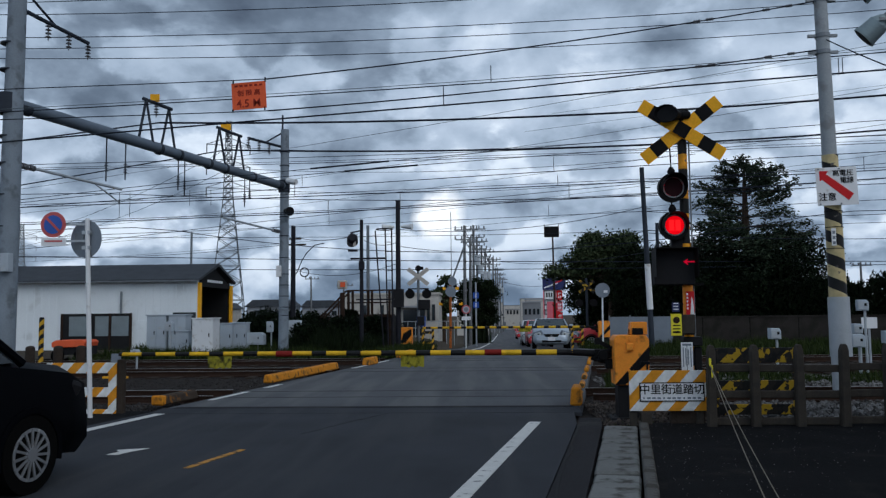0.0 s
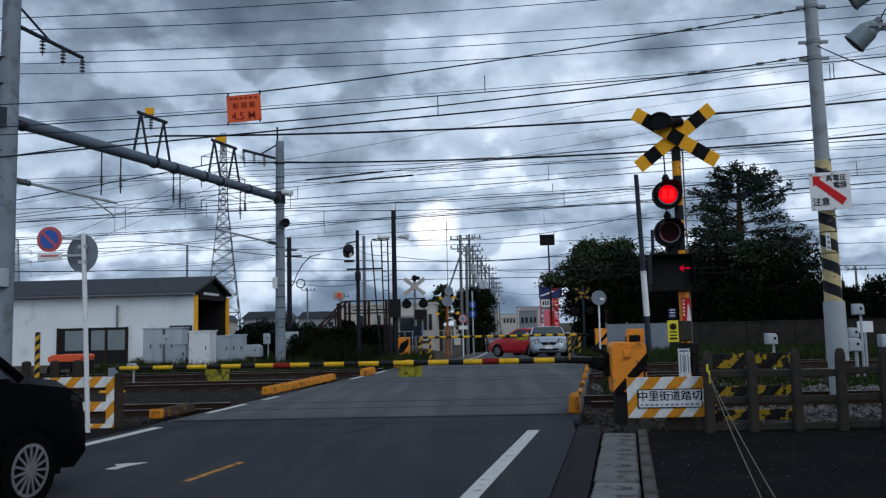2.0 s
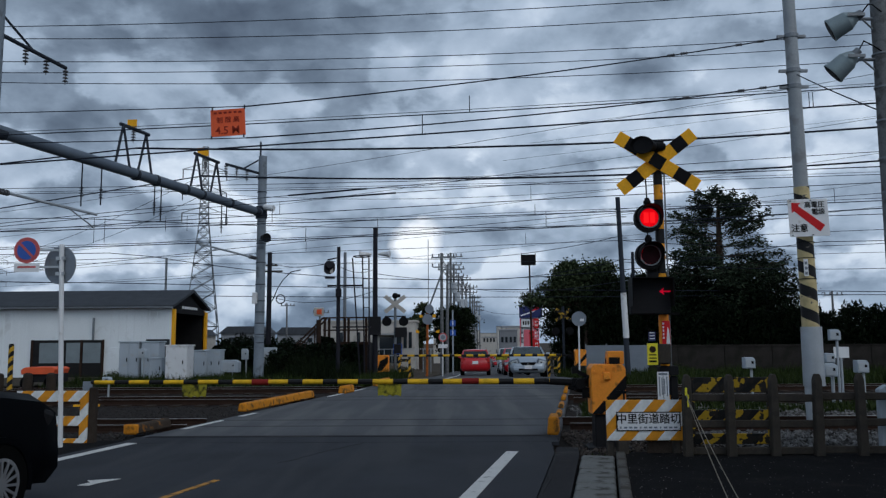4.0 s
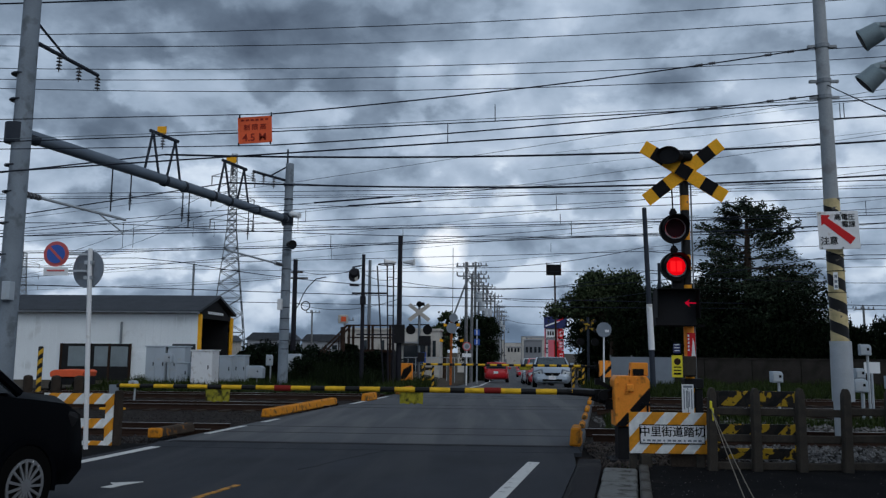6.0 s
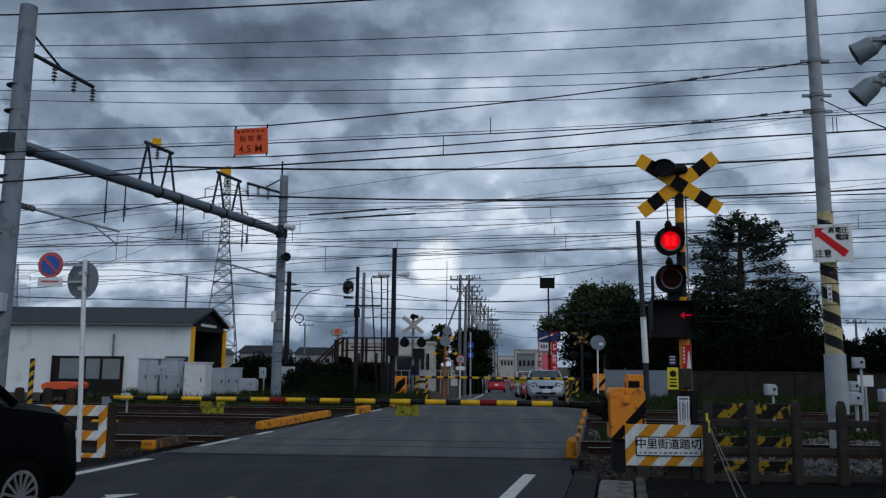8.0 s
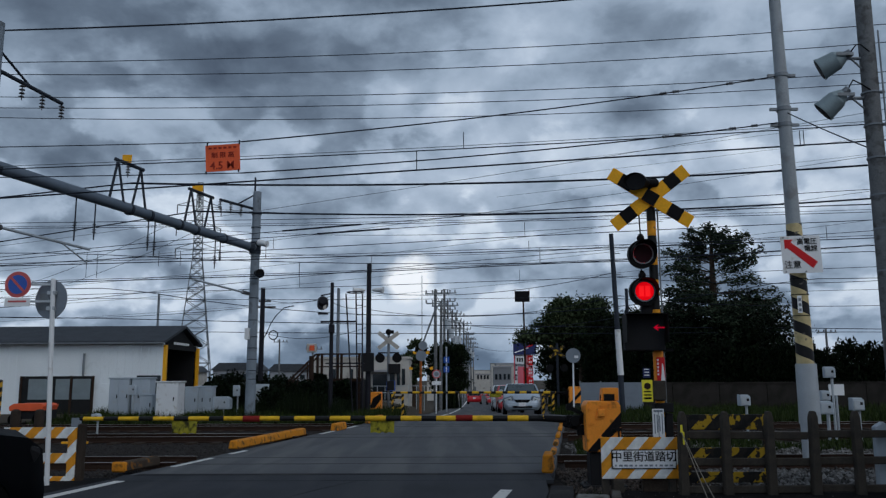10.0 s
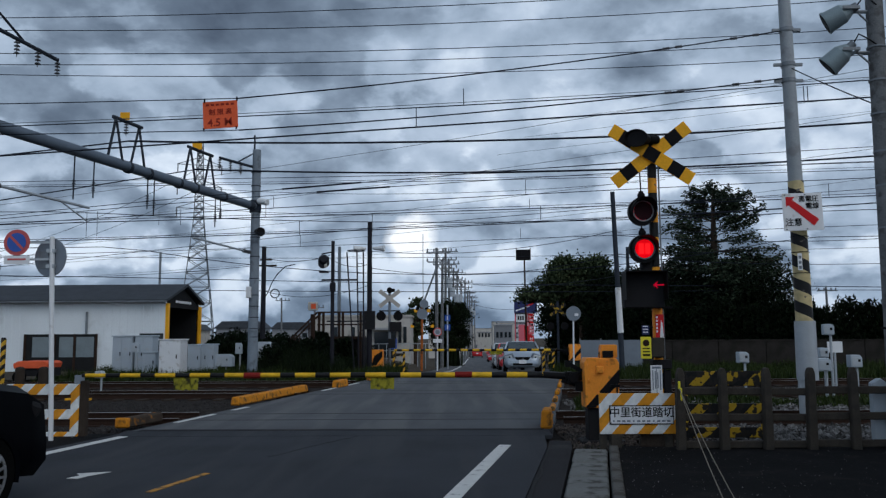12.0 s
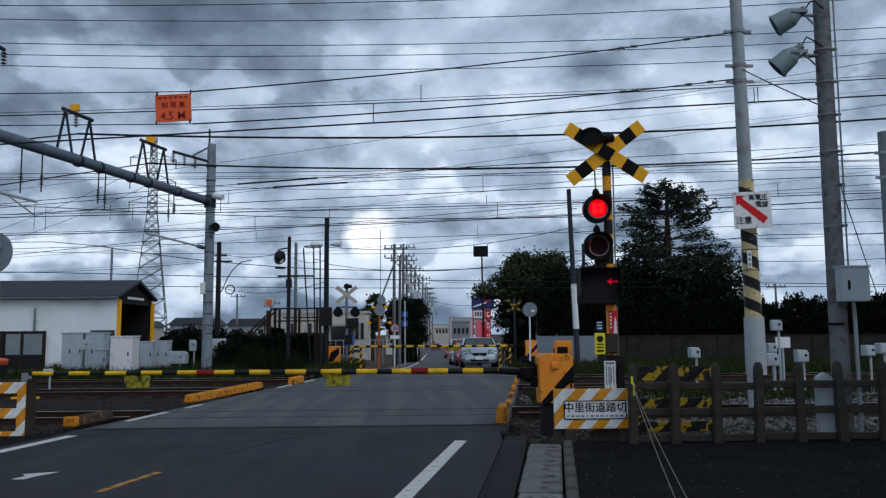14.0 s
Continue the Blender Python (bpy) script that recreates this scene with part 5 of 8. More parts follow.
def overhead_portal():
    L, R_ = Vector((-10.52, 17.0, 0)), Vector((-7.38, 29.0, 0))
    d = (R_ - L).normalized()
    po = thing("catenary_portal", pose(0, 0, 0), "concrete poles joined by a grey tubular beam over the tracks", "catenary portal")
    p1 = part("pole", made(lambda b: rod(b, (L.x + 0.07, L.y, -0.3), (L.x + 0.13, L.y, 9.4), 0.225, 0.185, seg=20)), "portal_concrete", po, "tall spun-concrete pole", smooth=True)
    p2 = part("pole", made(lambda b: rod(b, (R_.x + 0.0, R_.y, -0.3), (R_.x + 0.02, R_.y, 8.25), 0.185, 0.15, seg=18)), "portal_concrete", po, "tall spun-concrete pole", smooth=True)
    part("mast_tip", made(lambda b: rod(b, (R_.x - 0.07, R_.y, 7.6), (R_.x - 0.07, R_.y, 8.8), 0.035, seg=8)), "pole_dark", p2)
    for p, c, zs in ((p1, L, (3.4, 4.1, 4.8, 5.4, 6.9, 7.5)), (p2, R_, (1.4, 1.7, 2.1, 2.5, 2.9, 3.5, 4.3, 5.0, 6.9, 7.4))):
        for z in zs:
            part("band", made(lambda b: rod(b, (c.x + 0.012, c.y, z - 0.015), (c.x + 0.012, c.y, z + 0.015), 0.222 if c is L else 0.18, seg=18)), "pole_dark", p)
    z = 6.14
    part("beam", made(lambda b: rod(b, (L.x, L.y, z + 0.03), (R_.x, R_.y, z), 0.15, seg=16)), "steel_blue", po, "grey tubular steel beam", smooth=True)
    for c in (L, R_):
        part("beam_collar", made(lambda b: (rod(b, (c.x, c.y, z - 0.22), (c.x, c.y, z + 0.22), 0.26 if c is L else 0.21, seg=16),
             rod(b, c + d * (0.25 if c is L else -0.25) + Vector((0, 0, z)), c + d * (0.55 if c is L else -0.55) + Vector((0, 0, z)), 0.155, seg=14))), "pole_dark", po, smooth=True)
    for s in (5.2, 6.1, 7.6, 8.5, 10.2):
        q = L + d * s + Vector((0, 0, z))
        part("beam_band", made(lambda b: rod(b, q - d * 0.05, q + d * 0.05, 0.172, seg=14)), "pole_dark", po, smooth=True)
    # A-frames on the beam that carry the messenger wires
    for y0, y1, zt in ((21.3, 22.6, 7.42), (24.75, 26.2, 7.40)):
        a, b_ = L + d * ((y0 - 17) / d.y), L + d * ((y1 - 17) / d.y)
        f = part("messenger_frame", made(lambda b: rod(b, a + Vector((0, 0.08, zt)), b_ + Vector((0, -0.08, zt - 0.02)), 0.055, seg=8)), "pole_dark", po, "slim steel A-frame")
        for p, q in ((a + Vector((-0.10, 0, z)), a + Vector((0.05, 0.15, zt))), (a + Vector((0.20, 0.35, z)), a + Vector((0.05, 0.15, zt))),
                     (b_ + Vector((0.10, 0, z)), b_ + Vector((-0.05, -0.15, zt - 0.02))), (b_ + Vector((-0.20, -0.35, z)), b_ + Vector((-0.05, -0.15, zt - 0.02)))):
            part("leg", made(lambda b: rod(b, p, q, 0.038, seg=6)), "pole_dark", f)
        part("insulator", made(lambda b: insulator(b, a.lerp(b_, 0.45) + Vector((0, 0, zt - 0.05)), 4, 0.07, 0.08)), "porcelain", f)
        part("yellow_plate", made(lambda b: box(b, a.lerp(b_, 0.4) + Vector((0, 0, zt + 0.13)), (0.26, 0.03, 0.22))), "yellow", f, "small yellow plate")
    # hanging insulator strings and droppers
    for yy, ln in ((20.0, 1.15), (20.7, 1.0), (22.9, 0.95), (23.2, 1.1), (26.4, 1.0), (26.7, 0.7)):
        p = L + d * ((yy - 17) / d.y) + Vector((0, 0, z - 0.1))
        part("hanger", made(lambda b: (rod(b, p, p - Vector((0, 0, ln)), 0.018, seg=6), insulator(b, p - Vector((0, 0, ln * 0.55)), 4, 0.055, 0.07))), "pole_dark", po)
    # feeder brackets
    for c, e, n in ((Vector((-10.3, 17, 8.30)), Vector((-9.83, 19.1, 8.22)), 3), (Vector((-7.5, 29, 7.62)), Vector((-8.1, 26.9, 7.5)), 3)):
        br = part("feeder_bracket", made(lambda b: (rod(b, c, e, 0.05, seg=8), rod(b, c + Vector((0, 0, 0.5)), c.lerp(e, 0.5), 0.03, seg=6))), "pole_dark", po)
        for i in range(n):
            p = c.lerp(e, 0.38 + 0.31 * i)
            part("insulator", made(lambda b: insulator(b, p - Vector((0, 0, 0.04)), 4, 0.07, 0.085)), "porcelain", br)
    # contact-wire cantilevers
    for c, e in ((Vector((-10.3, 17, 4.78)), Vector((-9.46, 20.3, 4.72))), (Vector((-7.5, 29, 4.45)), Vector((-8.4, 25.2, 4.55)))):
        br = part("cantilever", made(lambda b: (rod(b, c, e, 0.035, seg=6), rod(b, c.lerp(e, 0.7), c.lerp(e, 0.98) - Vector((0, 0, 0.35)), 0.02, seg=6))), "galv", po, "slim steel cantilever")
        part("insulator", made(lambda b: [rod(b, c.lerp(e, 0.04 + 0.03 * i), c.lerp(e, 0.055 + 0.03 * i), 0.07, seg=10) for i in range(4)]), "porcelain", br)
    # camera and loudspeaker on the far pole
    cm = part("surveillance_camera", made(lambda b: (rod(b, (-7.2, 28.8, 6.32), (-6.85, 28.6, 6.22), 0.11, seg=10), rod(b, (-7.4, 29, 6.45), (-7.1, 28.85, 6.36), 0.03, seg=6))), "white", po, "white camera housing", smooth=True)
    part("loudspeaker", made(lambda b: (rod(b, (-7.28, 28.8, 5.2), (-7.05, 28.55, 5.15), 0.08, 0.17, seg=14))), "black", po, "black horn", smooth=True)
    part("small_box", made(lambda b: box(b, (-7.50, 28.78, 3.0), (0.16, 0.2, 0.40))), "white", po, "small white box", 0.01)
    # grey box on the near pole
    part("small_box", made(lambda b: box(b, (-10.32, 16.78, 2.6), (0.18, 0.2, 0.4))), "grey_box", po, bevel=0.01)


def dropper(x, y, zb, zt):
    dr = made(lambda b: rod(b, (x, y, zb), (x, y, zt), 0.008, seg=4))
    return tagged(part("dropper", dr, "wire", None, "short dropper wire between messenger and contact wire"), category="dropper", group="droppers")


def span(a, b, sag=0.3, r=0.010, material="wire", label="thin slack cable between poles", group="cables over the crossing"):
    a, b = Vector(a), Vector(b)
    pts = []
    for i in range(17):
        t = i / 16
        p = a.lerp(b, t)
        p.z -= 4 * sag * t * (1 - t)
        pts.append(p)
    return tagged(tube("overhead_cable", pts, r, material), label, "cable", group)


def run(y, z, slope, bow, r, material, label, x0=-34.0, x1=34.0):
    """A wire over the tracks: its height at x = 0, its slope and the bow of its sag; the bow ends at the masts."""
    pts = []
    for i in range(33):
        x = x0 + (x1 - x0) * i / 32
        b = min(abs(x), 16.0)
        pts.append((x, y, z + slope * x + bow * b * b))
    return tagged(tube("overhead_wire", pts, r, material), label, "overhead wire", "wires along the railway")


def build_wires():
    feed = "thin feeder wire on brackets above the tracks"
    for y, z, slope, bow in ((17.8, 8.945, 0.0347, 0.0018), (18.0, 8.60, 0.028, 0.0023), (18.45, 8.16, 0.020, 0.0019), (19.1, 8.13, 0.020, 0.0017), (19.15, 7.79, 0.0143, 0.0020)):
        run(y, z, slope, bow, 0.010, "wire", feed)
    run(17.4, 9.795, 0.0616, 0.0022, 0.020, "wire", "heavy black cable high above the tracks")
    # first track: messenger, and a thick cable under it, with droppers
    run(14.41, 5.588, 0.0446, 0.0010, 0.011, "wire", "messenger wire carrying a contact wire")
    run(14.42, 5.646, 0.0446, 0.0010, 0.006, "wire_thin", "thin wire beside the messenger")
    run(14.41, 5.234, 0.0583, -0.0002, 0.016, "wire", "thick black cable along the tracks")
    for x, zb, zt in ((-0.73, 5.19, 5.56), (0.14, 5.60, 5.91), (6.33, 5.60, 5.88), (6.40, 5.60, 5.88)):
        dropper(x, 14.41, zb, zt)
    # second and third track: heavy messengers held by the frames on the beam
    run(22.0, 6.786, 0.0106, 0.0023, 0.030, "wire", "heavy black messenger cable along the tracks", x0=-9.2)
    run(22.0, 7.849, 0.1048, 0.0, 0.022, "wire", "heavy black messenger cable along the tracks", x0=-24.0, x1=-9.2)
    run(25.5, 6.62, -0.0011, 0.0024, 0.030, "wire", "heavy black messenger cable along the tracks", x0=-8.5)
    run(25.5, 8.071, 0.1505, 0.0, 0.020, "wire", "heavy black messenger cable along the tracks", x0=-24.0, x1=-8.5)
    run(22.4, 5.92, 0.070, -0.0009, 0.010, "wire", "slanting wire over the second track")
    run(22.6, 5.74, 0.0563, -0.0012, 0.010, "wire", "slanting wire over the second track")
    for a, b in (((-4.95, 5.551, 22.4), (-2.7, 5.724)), ((-4.0, 5.496, 22.6), (-1.9, 5.629))):
        tagged(tube("splice_sleeve", [(a[0], a[2], a[1]), (b[0], a[2], b[1])], 0.026, "wire"), "dark splice sleeve on a slanting wire", "cable sleeve", "splice sleeves")
    tel = "black contact or telecom wire beyond the tracks"
    for y, z, slope, bow, r in ((29.0, 7.28, 0.0138, 0.0004, 0.012), (29.0, 7.04, 0.0116, 0.0004, 0.012), (29.1, 7.14, 0.0125, 0.0004, 0.008), (25.5, 5.79, 0.0448, -0.0003, 0.013), (22.0, 4.82, 0.0256, 0.0003, 0.013),
                                (22.05, 4.90, 0.0256, 0.0003, 0.008), (33.0, 6.07, -0.0056, 0.0019, 0.016), (20.2, 4.155, 0.038, 0.0009, 0.012), (20.25, 4.20, 0.036, 0.0008, 0.008), (33.0, 5.29, 0.0283, 0.0002, 0.012),
                                (30.0, 5.71, 0.0813, -0.0008, 0.011), (38.0, 4.30, 0.0064, 0.0060, 0.018), (38.0, 3.85, -0.0196, 0.0004, 0.018), (38.0, 3.47, -0.0074, 0.0004, 0.016), (33.0, 4.62, 0.004, 0.0008, 0.010)):
        run(y, z, slope, bow, r, "wire", tel)
    for x, y, zb, zt in ((-5.9, 25.5, 5.50, 5.90), (-5.3, 22.0, 4.70, 5.10), (2.2, 25.5, 5.85, 6.35), (2.0, 22.0, 4.86, 5.15), (2.3, 22.0, 4.55, 4.95), (-4.0, 20.2, 3.95, 4.30), (-10.3, 22.0, 4.20, 4.90), (-10.0, 22.0, 4.20, 4.90),
                         (10.2, 22.0, 5.10, 5.50), (2.6, 33.0, 5.35, 5.80), (-9.6, 25.5, 5.0, 5.5), (-8.9, 25.5, 5.0, 5.5), (-12.1, 20.2, 3.7, 4.2), (-6.5, 33.0, 5.1, 5.6), (7.4, 25.5, 6.1, 6.6)):
        dropper(x, y, zb, zt)
    # fine wires that slant up to the line pole's side
    for k in range(4, 7):
        run(23.4, 4.9 + 0.42 * k, 0.085 + 0.006 * k, 0.0, 0.0045, "wire_thin", "fine slanting wire over the crossing", x0=-2.0 + 0.8 * k)
    # stay wires anchored on the line pole
    for z, mid, end in ((6.90, (-3.48, 12.5, 5.19), (-14.0, 10.6, 4.55)), (6.01, (-3.46, 12.5, 4.67), (-14.0, 10.6, 4.15))):
        a, b = Vector((6.0, 14.3, z)), Vector(mid)
        span(a, b, 0.09, 0.012, label="wire anchored with insulators on the line pole")
        span(b, end, 0.03, 0.008, label="wire anchored with insulators on the line pole")
        for t in (0.055, 0.10, 0.21, 0.235):
            p, q = a.lerp(b, t), a.lerp(b, t + 0.014)
            sg = Vector((0, 0, 0.36 * t * (1 - t)))
            ins = made(lambda bm: [rod(bm, p.lerp(q, k / 3) - sg, p.lerp(q, k / 3 + 0.2) - sg, 0.030, 0.018, seg=8) for k in range(3)])
            tagged(part("strain_insulator", ins, "porcelain", None, "small dark strain insulator in a wire", smooth=True), category="insulator", group="strain insulators")
    span((6.06, 14.3, 6.2), (5.58, 10.43, 4.35), 0.02, 0.010, label="thin stay wire between two poles")
    span((5.58, 10.43, 3.7), (7.4, 12.5, 1.6), 0.0, 0.007, label="thin stay wire to the ground")
    for k in range(5):
        span((40, 20 + 5 * k, 13.5 - 0.8 * k), (-46, 46 + 3 * k, 7.2 - 0.5 * k), 1.2, 0.010, "wire_thin", label="fine distant power line slanting across the sky")
    # slack cables from pole to pole beyond the tracks
    for a, b, s in (((-9.7, 40, 5.4), (-4.6, 29.4, 4.4), 0.25), ((-4.6, 29.4, 4.2), (-3.6, 33, 4.4), 0.2), ((-3.6, 33, 4.9), (6.0, 30, 5.3), 0.4), ((-3.6, 33, 4.2), (6.0, 30, 4.4), 0.5),
                    ((-9.7, 40, 3.7), (-3.6, 33, 3.5), 0.4), ((-9.7, 40, 5.0), (-30, 46, 5.2), 0.4), ((6.0, 30, 5.1), (22, 32, 5.6), 0.4), ((6.0, 30, 4.3), (24, 32, 4.6), 0.4), ((-1.5, 62, 6.0), (6.0, 30, 3.6), 0.6)):
        span(a, b, s, 0.012)


def height_sign():
    sg = thing("height_limit_sign", pose(-3.76, 12.5, 4.925), "faded vermilion height limit sign hung from wires", "sign")
    part("panel", made(lambda b: box(b, (0, 0, 0), (0.555, 0.012, 0.44))), "vermilion", sg, bevel=0.002, at=pose(0, 0, 0, 0, -3.5, 0))
    words("lettering", "4.5 M", 0.175, "sign_dark", sg, pose(0, -0.0095, -0.13, 0, -3.5, 0))
    words("lettering", "制 限 高", 0.105, "sign_dark", sg, pose(0, -0.0095, 0.04, 0, -3.5, 0))
    part("text_bars", made(lambda b: [box(b, (-0.2 + 0.08 * i, -0.0085, 0.165), (0.05, 0.003, 0.03)) for i in range(6)]), "sign_dark", sg, at=pose(0, 0, 0, 0, -3.5, 0))
    for x in (-0.26, 0.26):
        for z, h in ((0.24, 0.07), (-0.23, 0.05)):
            part("clip", made(lambda b: box(b, (x, 0, z + x * 0.06), (0.02, 0.02, h))), "black", sg)


M["sign_dark"] = mat("dark_red_lettering", (0.30, 0.035, 0.02), 0.5, var=0.1, bump=0.0)


# ---- yard with the shed ----
def shed():
    sh = thing("workshop_shed", pose(0, 0, 0), "white metal-clad workshop shed with a dark gabled roof", "shed")
    x0, x1, y0, y1, e, rz = -34.0, -12.4, 34.0, 38.5, 2.95, 3.72
    ym = (y0 + y1) / 2
    part("wall", made(lambda b: box(b, ((x0 + x1) / 2, y0 + 0.08, e / 2), (x1 - x0, 0.16, e))), "siding", sh, "white ribbed metal cladding")
    part("wall", made(lambda b: box(b, ((x0 + x1) / 2, y1 - 0.08, e / 2), (x1 - x0, 0.16, e))), "siding", sh)
    part("wall", made(lambda b: box(b, (x0 + 0.08, ym, e / 2), (0.16, y1 - y0 - 0.4, e))), "siding", sh)
    rm = None
    x = x0 + 0.2
    while x < x1 - 0.1:
        if rm is None:
            rm = mesh_of("rib", made(lambda b: box(b, (0, 0, e / 2), (0.05, 0.03, e - 0.02))), "siding")
        if not (-18.45 < x < -15.2):
            ob = new("rib", rm)
            ob.parent = sh
            ob.matrix_basis = pose(x, y0 + 0.006, 0)
        x += 0.33
    roof = part("roof", made(lambda b: prism_x(b, [(y0 - 0.35, e - 0.06), (y0 - 0.35, e + 0.05), (ym, rz + 0.08), (y1 + 0.20, e + 0.09), (y1 + 0.20, e - 0.02), (ym, rz - 0.04)], x0 - 0.2, x1 + 0.18)), "roof", sh, "dark slate-grey roof")
    part("eave_flashing", made(lambda b: box(b, ((x0 + x1) / 2, y0 - 0.36, e - 0.03), (x1 - x0 + 0.36, 0.03, 0.05))), "galv_dark", roof)
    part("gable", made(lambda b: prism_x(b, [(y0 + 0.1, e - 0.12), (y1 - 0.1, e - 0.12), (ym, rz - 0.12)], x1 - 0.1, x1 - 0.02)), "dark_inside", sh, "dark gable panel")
    part("gable_sign", made(lambda b: [box(b, (x1 + 0.0, ym - 0.9 + 0.3 * i, e + 0.02), (0.03, 0.2, 0.11)) for i in range(7)]), "signwhite", sh, "row of pale unreadable letters")
    for y in (y0 + 0.12, y1 - 0.12):
        part("door_post", made(lambda b: box(b, (x1 + 0.02, y, e / 2 - 0.05), (0.20, 0.22, e - 0.1))), "yellow", sh, "yellow door post", 0.02)
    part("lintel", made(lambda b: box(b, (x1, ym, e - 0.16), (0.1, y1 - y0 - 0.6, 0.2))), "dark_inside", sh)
    # added panels; the dimness inside the open shed is put into their colour
    part("inner_lining", made(lambda b: (box(b, (x1 - 6.0, ym, e / 2), (0.1, y1 - y0 - 0.4, e)), box(b, (x1 - 3.0, y1 - 0.2, e / 2), (6.0, 0.06, e - 0.02)))), "dark_inside", sh, "dark panels standing for the dim interior")
    part("floor_slab", made(lambda b: box(b, ((x0 + x1) / 2, ym, 0.03), (x1 - x0, y1 - y0 - 0.4, 0.06))), "concrete", sh)
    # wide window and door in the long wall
    # opaque slab, with the dim room behind it put into its colour
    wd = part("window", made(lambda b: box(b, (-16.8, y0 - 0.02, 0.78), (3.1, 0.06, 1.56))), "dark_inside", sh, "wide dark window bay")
    for x, w in ((-17.55, 0.9), (-16.55, 0.6), (-15.75, 0.75)):
        part("pane", made(lambda b: box(b, (x, y0 - 0.056, 1.02), (w, 0.012, 0.85))), "pale_glass", wd)
    for x in (-18.32, -17.05, -16.2, -15.28):
        part("mullion", made(lambda b: box(b, (x, y0 - 0.06, 0.78), (0.09, 0.05, 1.58))), "rust", wd)
    part("door", made(lambda b: box(b, (-14.6, y0 - 0.02, 0.62), (0.9, 0.05, 1.24))), "siding", sh, "pale steel door", 0.008)
    part("window", made(lambda b: box(b, (-12.95, y0 - 0.03, 1.1), (1.0, 0.06, 0.95))), "glass", sh, "dark side window", 0.01)
    part("vent_pipe", made(lambda b: (rod(b, (-15.7, y0 - 0.1, 1.55), (-15.7, y0 - 0.1, 2.5), 0.05, seg=8))), "galv_dark", sh)
    pp = part("chimney_pipe", made(lambda b: rod(b, (-16.8, 45.0, -0.3), (-16.8, 45, 6.2), 0.065, seg=10)), "galv_dark", None, "tall dull steel pipe behind the shed", smooth=True)
    tagged(pp, category="pipe")
    # orange vehicle by the shed
    fk = thing("track_trolley", pose(-14.15, 27.2, 0), "low orange track maintenance trolley", "trolley")
    part("deck", made(lambda b: prism(b, [(-0.60, 0.40), (0.50, 0.40), (0.56, 0.58), (0.44, 0.64), (-0.46, 0.64), (-0.62, 0.55)], -0.5, 0.5)), "vermilion", fk, "orange painted body", 0.02)
    for x in (-0.4, 0.4):
        part("wheel", made(lambda b: rod(b, (x, -0.55, 0.12), (x, -0.4, 0.12), 0.2, seg=14)), "tyre", fk, smooth=True)
    part("chassis", made(lambda b: box(b, (0, 0, 0.28), (1.1, 0.8, 0.28))), "black_rough", fk)


def cabinet(x, y, w, d, h, z0=0.0, material="grey_box", doors=2, label="pale grey signalling cabinet on a plinth"):
    cb = thing("signal_cabinet", pose(x, y, z0, 0, 0, RNG.normal() * 1.5), label, "cabinet", "grey cabinets in the yard")
    part("body", made(lambda b: box(b, (0, 0, h / 2 + 0.08), (w, d, h))), material, cb, bevel=0.015)
    part("plinth", made(lambda b: box(b, (0, 0, 0.0), (w * 0.96, d * 0.96, 0.2))), "concrete", cb)
    part("roof", made(lambda b: box(b, (0, 0, h + 0.10), (w + 0.07, d + 0.08, 0.05))), material, cb, bevel=0.01)
    for i in range(doors):
        dw = w / doors
        dr = part("door", made(lambda b: box(b, (-w / 2 + dw * (i + 0.5), -d / 2 - 0.008, h / 2 + 0.08), (dw - 0.04, 0.02, h - 0.08))), material, cb, bevel=0.006)
        part("handle", made(lambda b: box(b, (-w / 2 + dw * (i + 0.82), -d / 2 - 0.03, h / 2 + 0.1), (0.03, 0.03, 0.14))), "black", dr)
    return cb


def post_box(x, y, z, w=0.32, h=0.28, d=0.25, tilt=0.0):
    pb = thing("trackside_box", pose(x, y, -0.1, 0, 0, tilt), "small grey trackside instrument box on a post", "instrument box", "trackside boxes")
    part("post", made(lambda b: rod(b, (0.05, 0, -0.15), (0.05, 0, z + 0.0), 0.03, seg=8)), "galv", pb, smooth=True)
    part("housing", made(lambda b: prism(b, [(-w / 2, z), (w / 2, z), (w / 2, z + h * 0.8), (w * 0.3, z + h), (-w / 2, z + h)], -d / 2, d / 2)), "grey_box", pb, bevel=0.012)
    part("lid", made(lambda b: box(b, (-w * 0.05, -d / 2 - 0.008, z + h * 0.45), (w * 0.7, 0.015, h * 0.7))), "galv", pb, bevel=0.004)
    part("mark", made(lambda b: box(b, (w * 0.2, -d / 2 - 0.02, z + h * 0.55), (0.05, 0.01, 0.06))), "black", pb)
    return pb


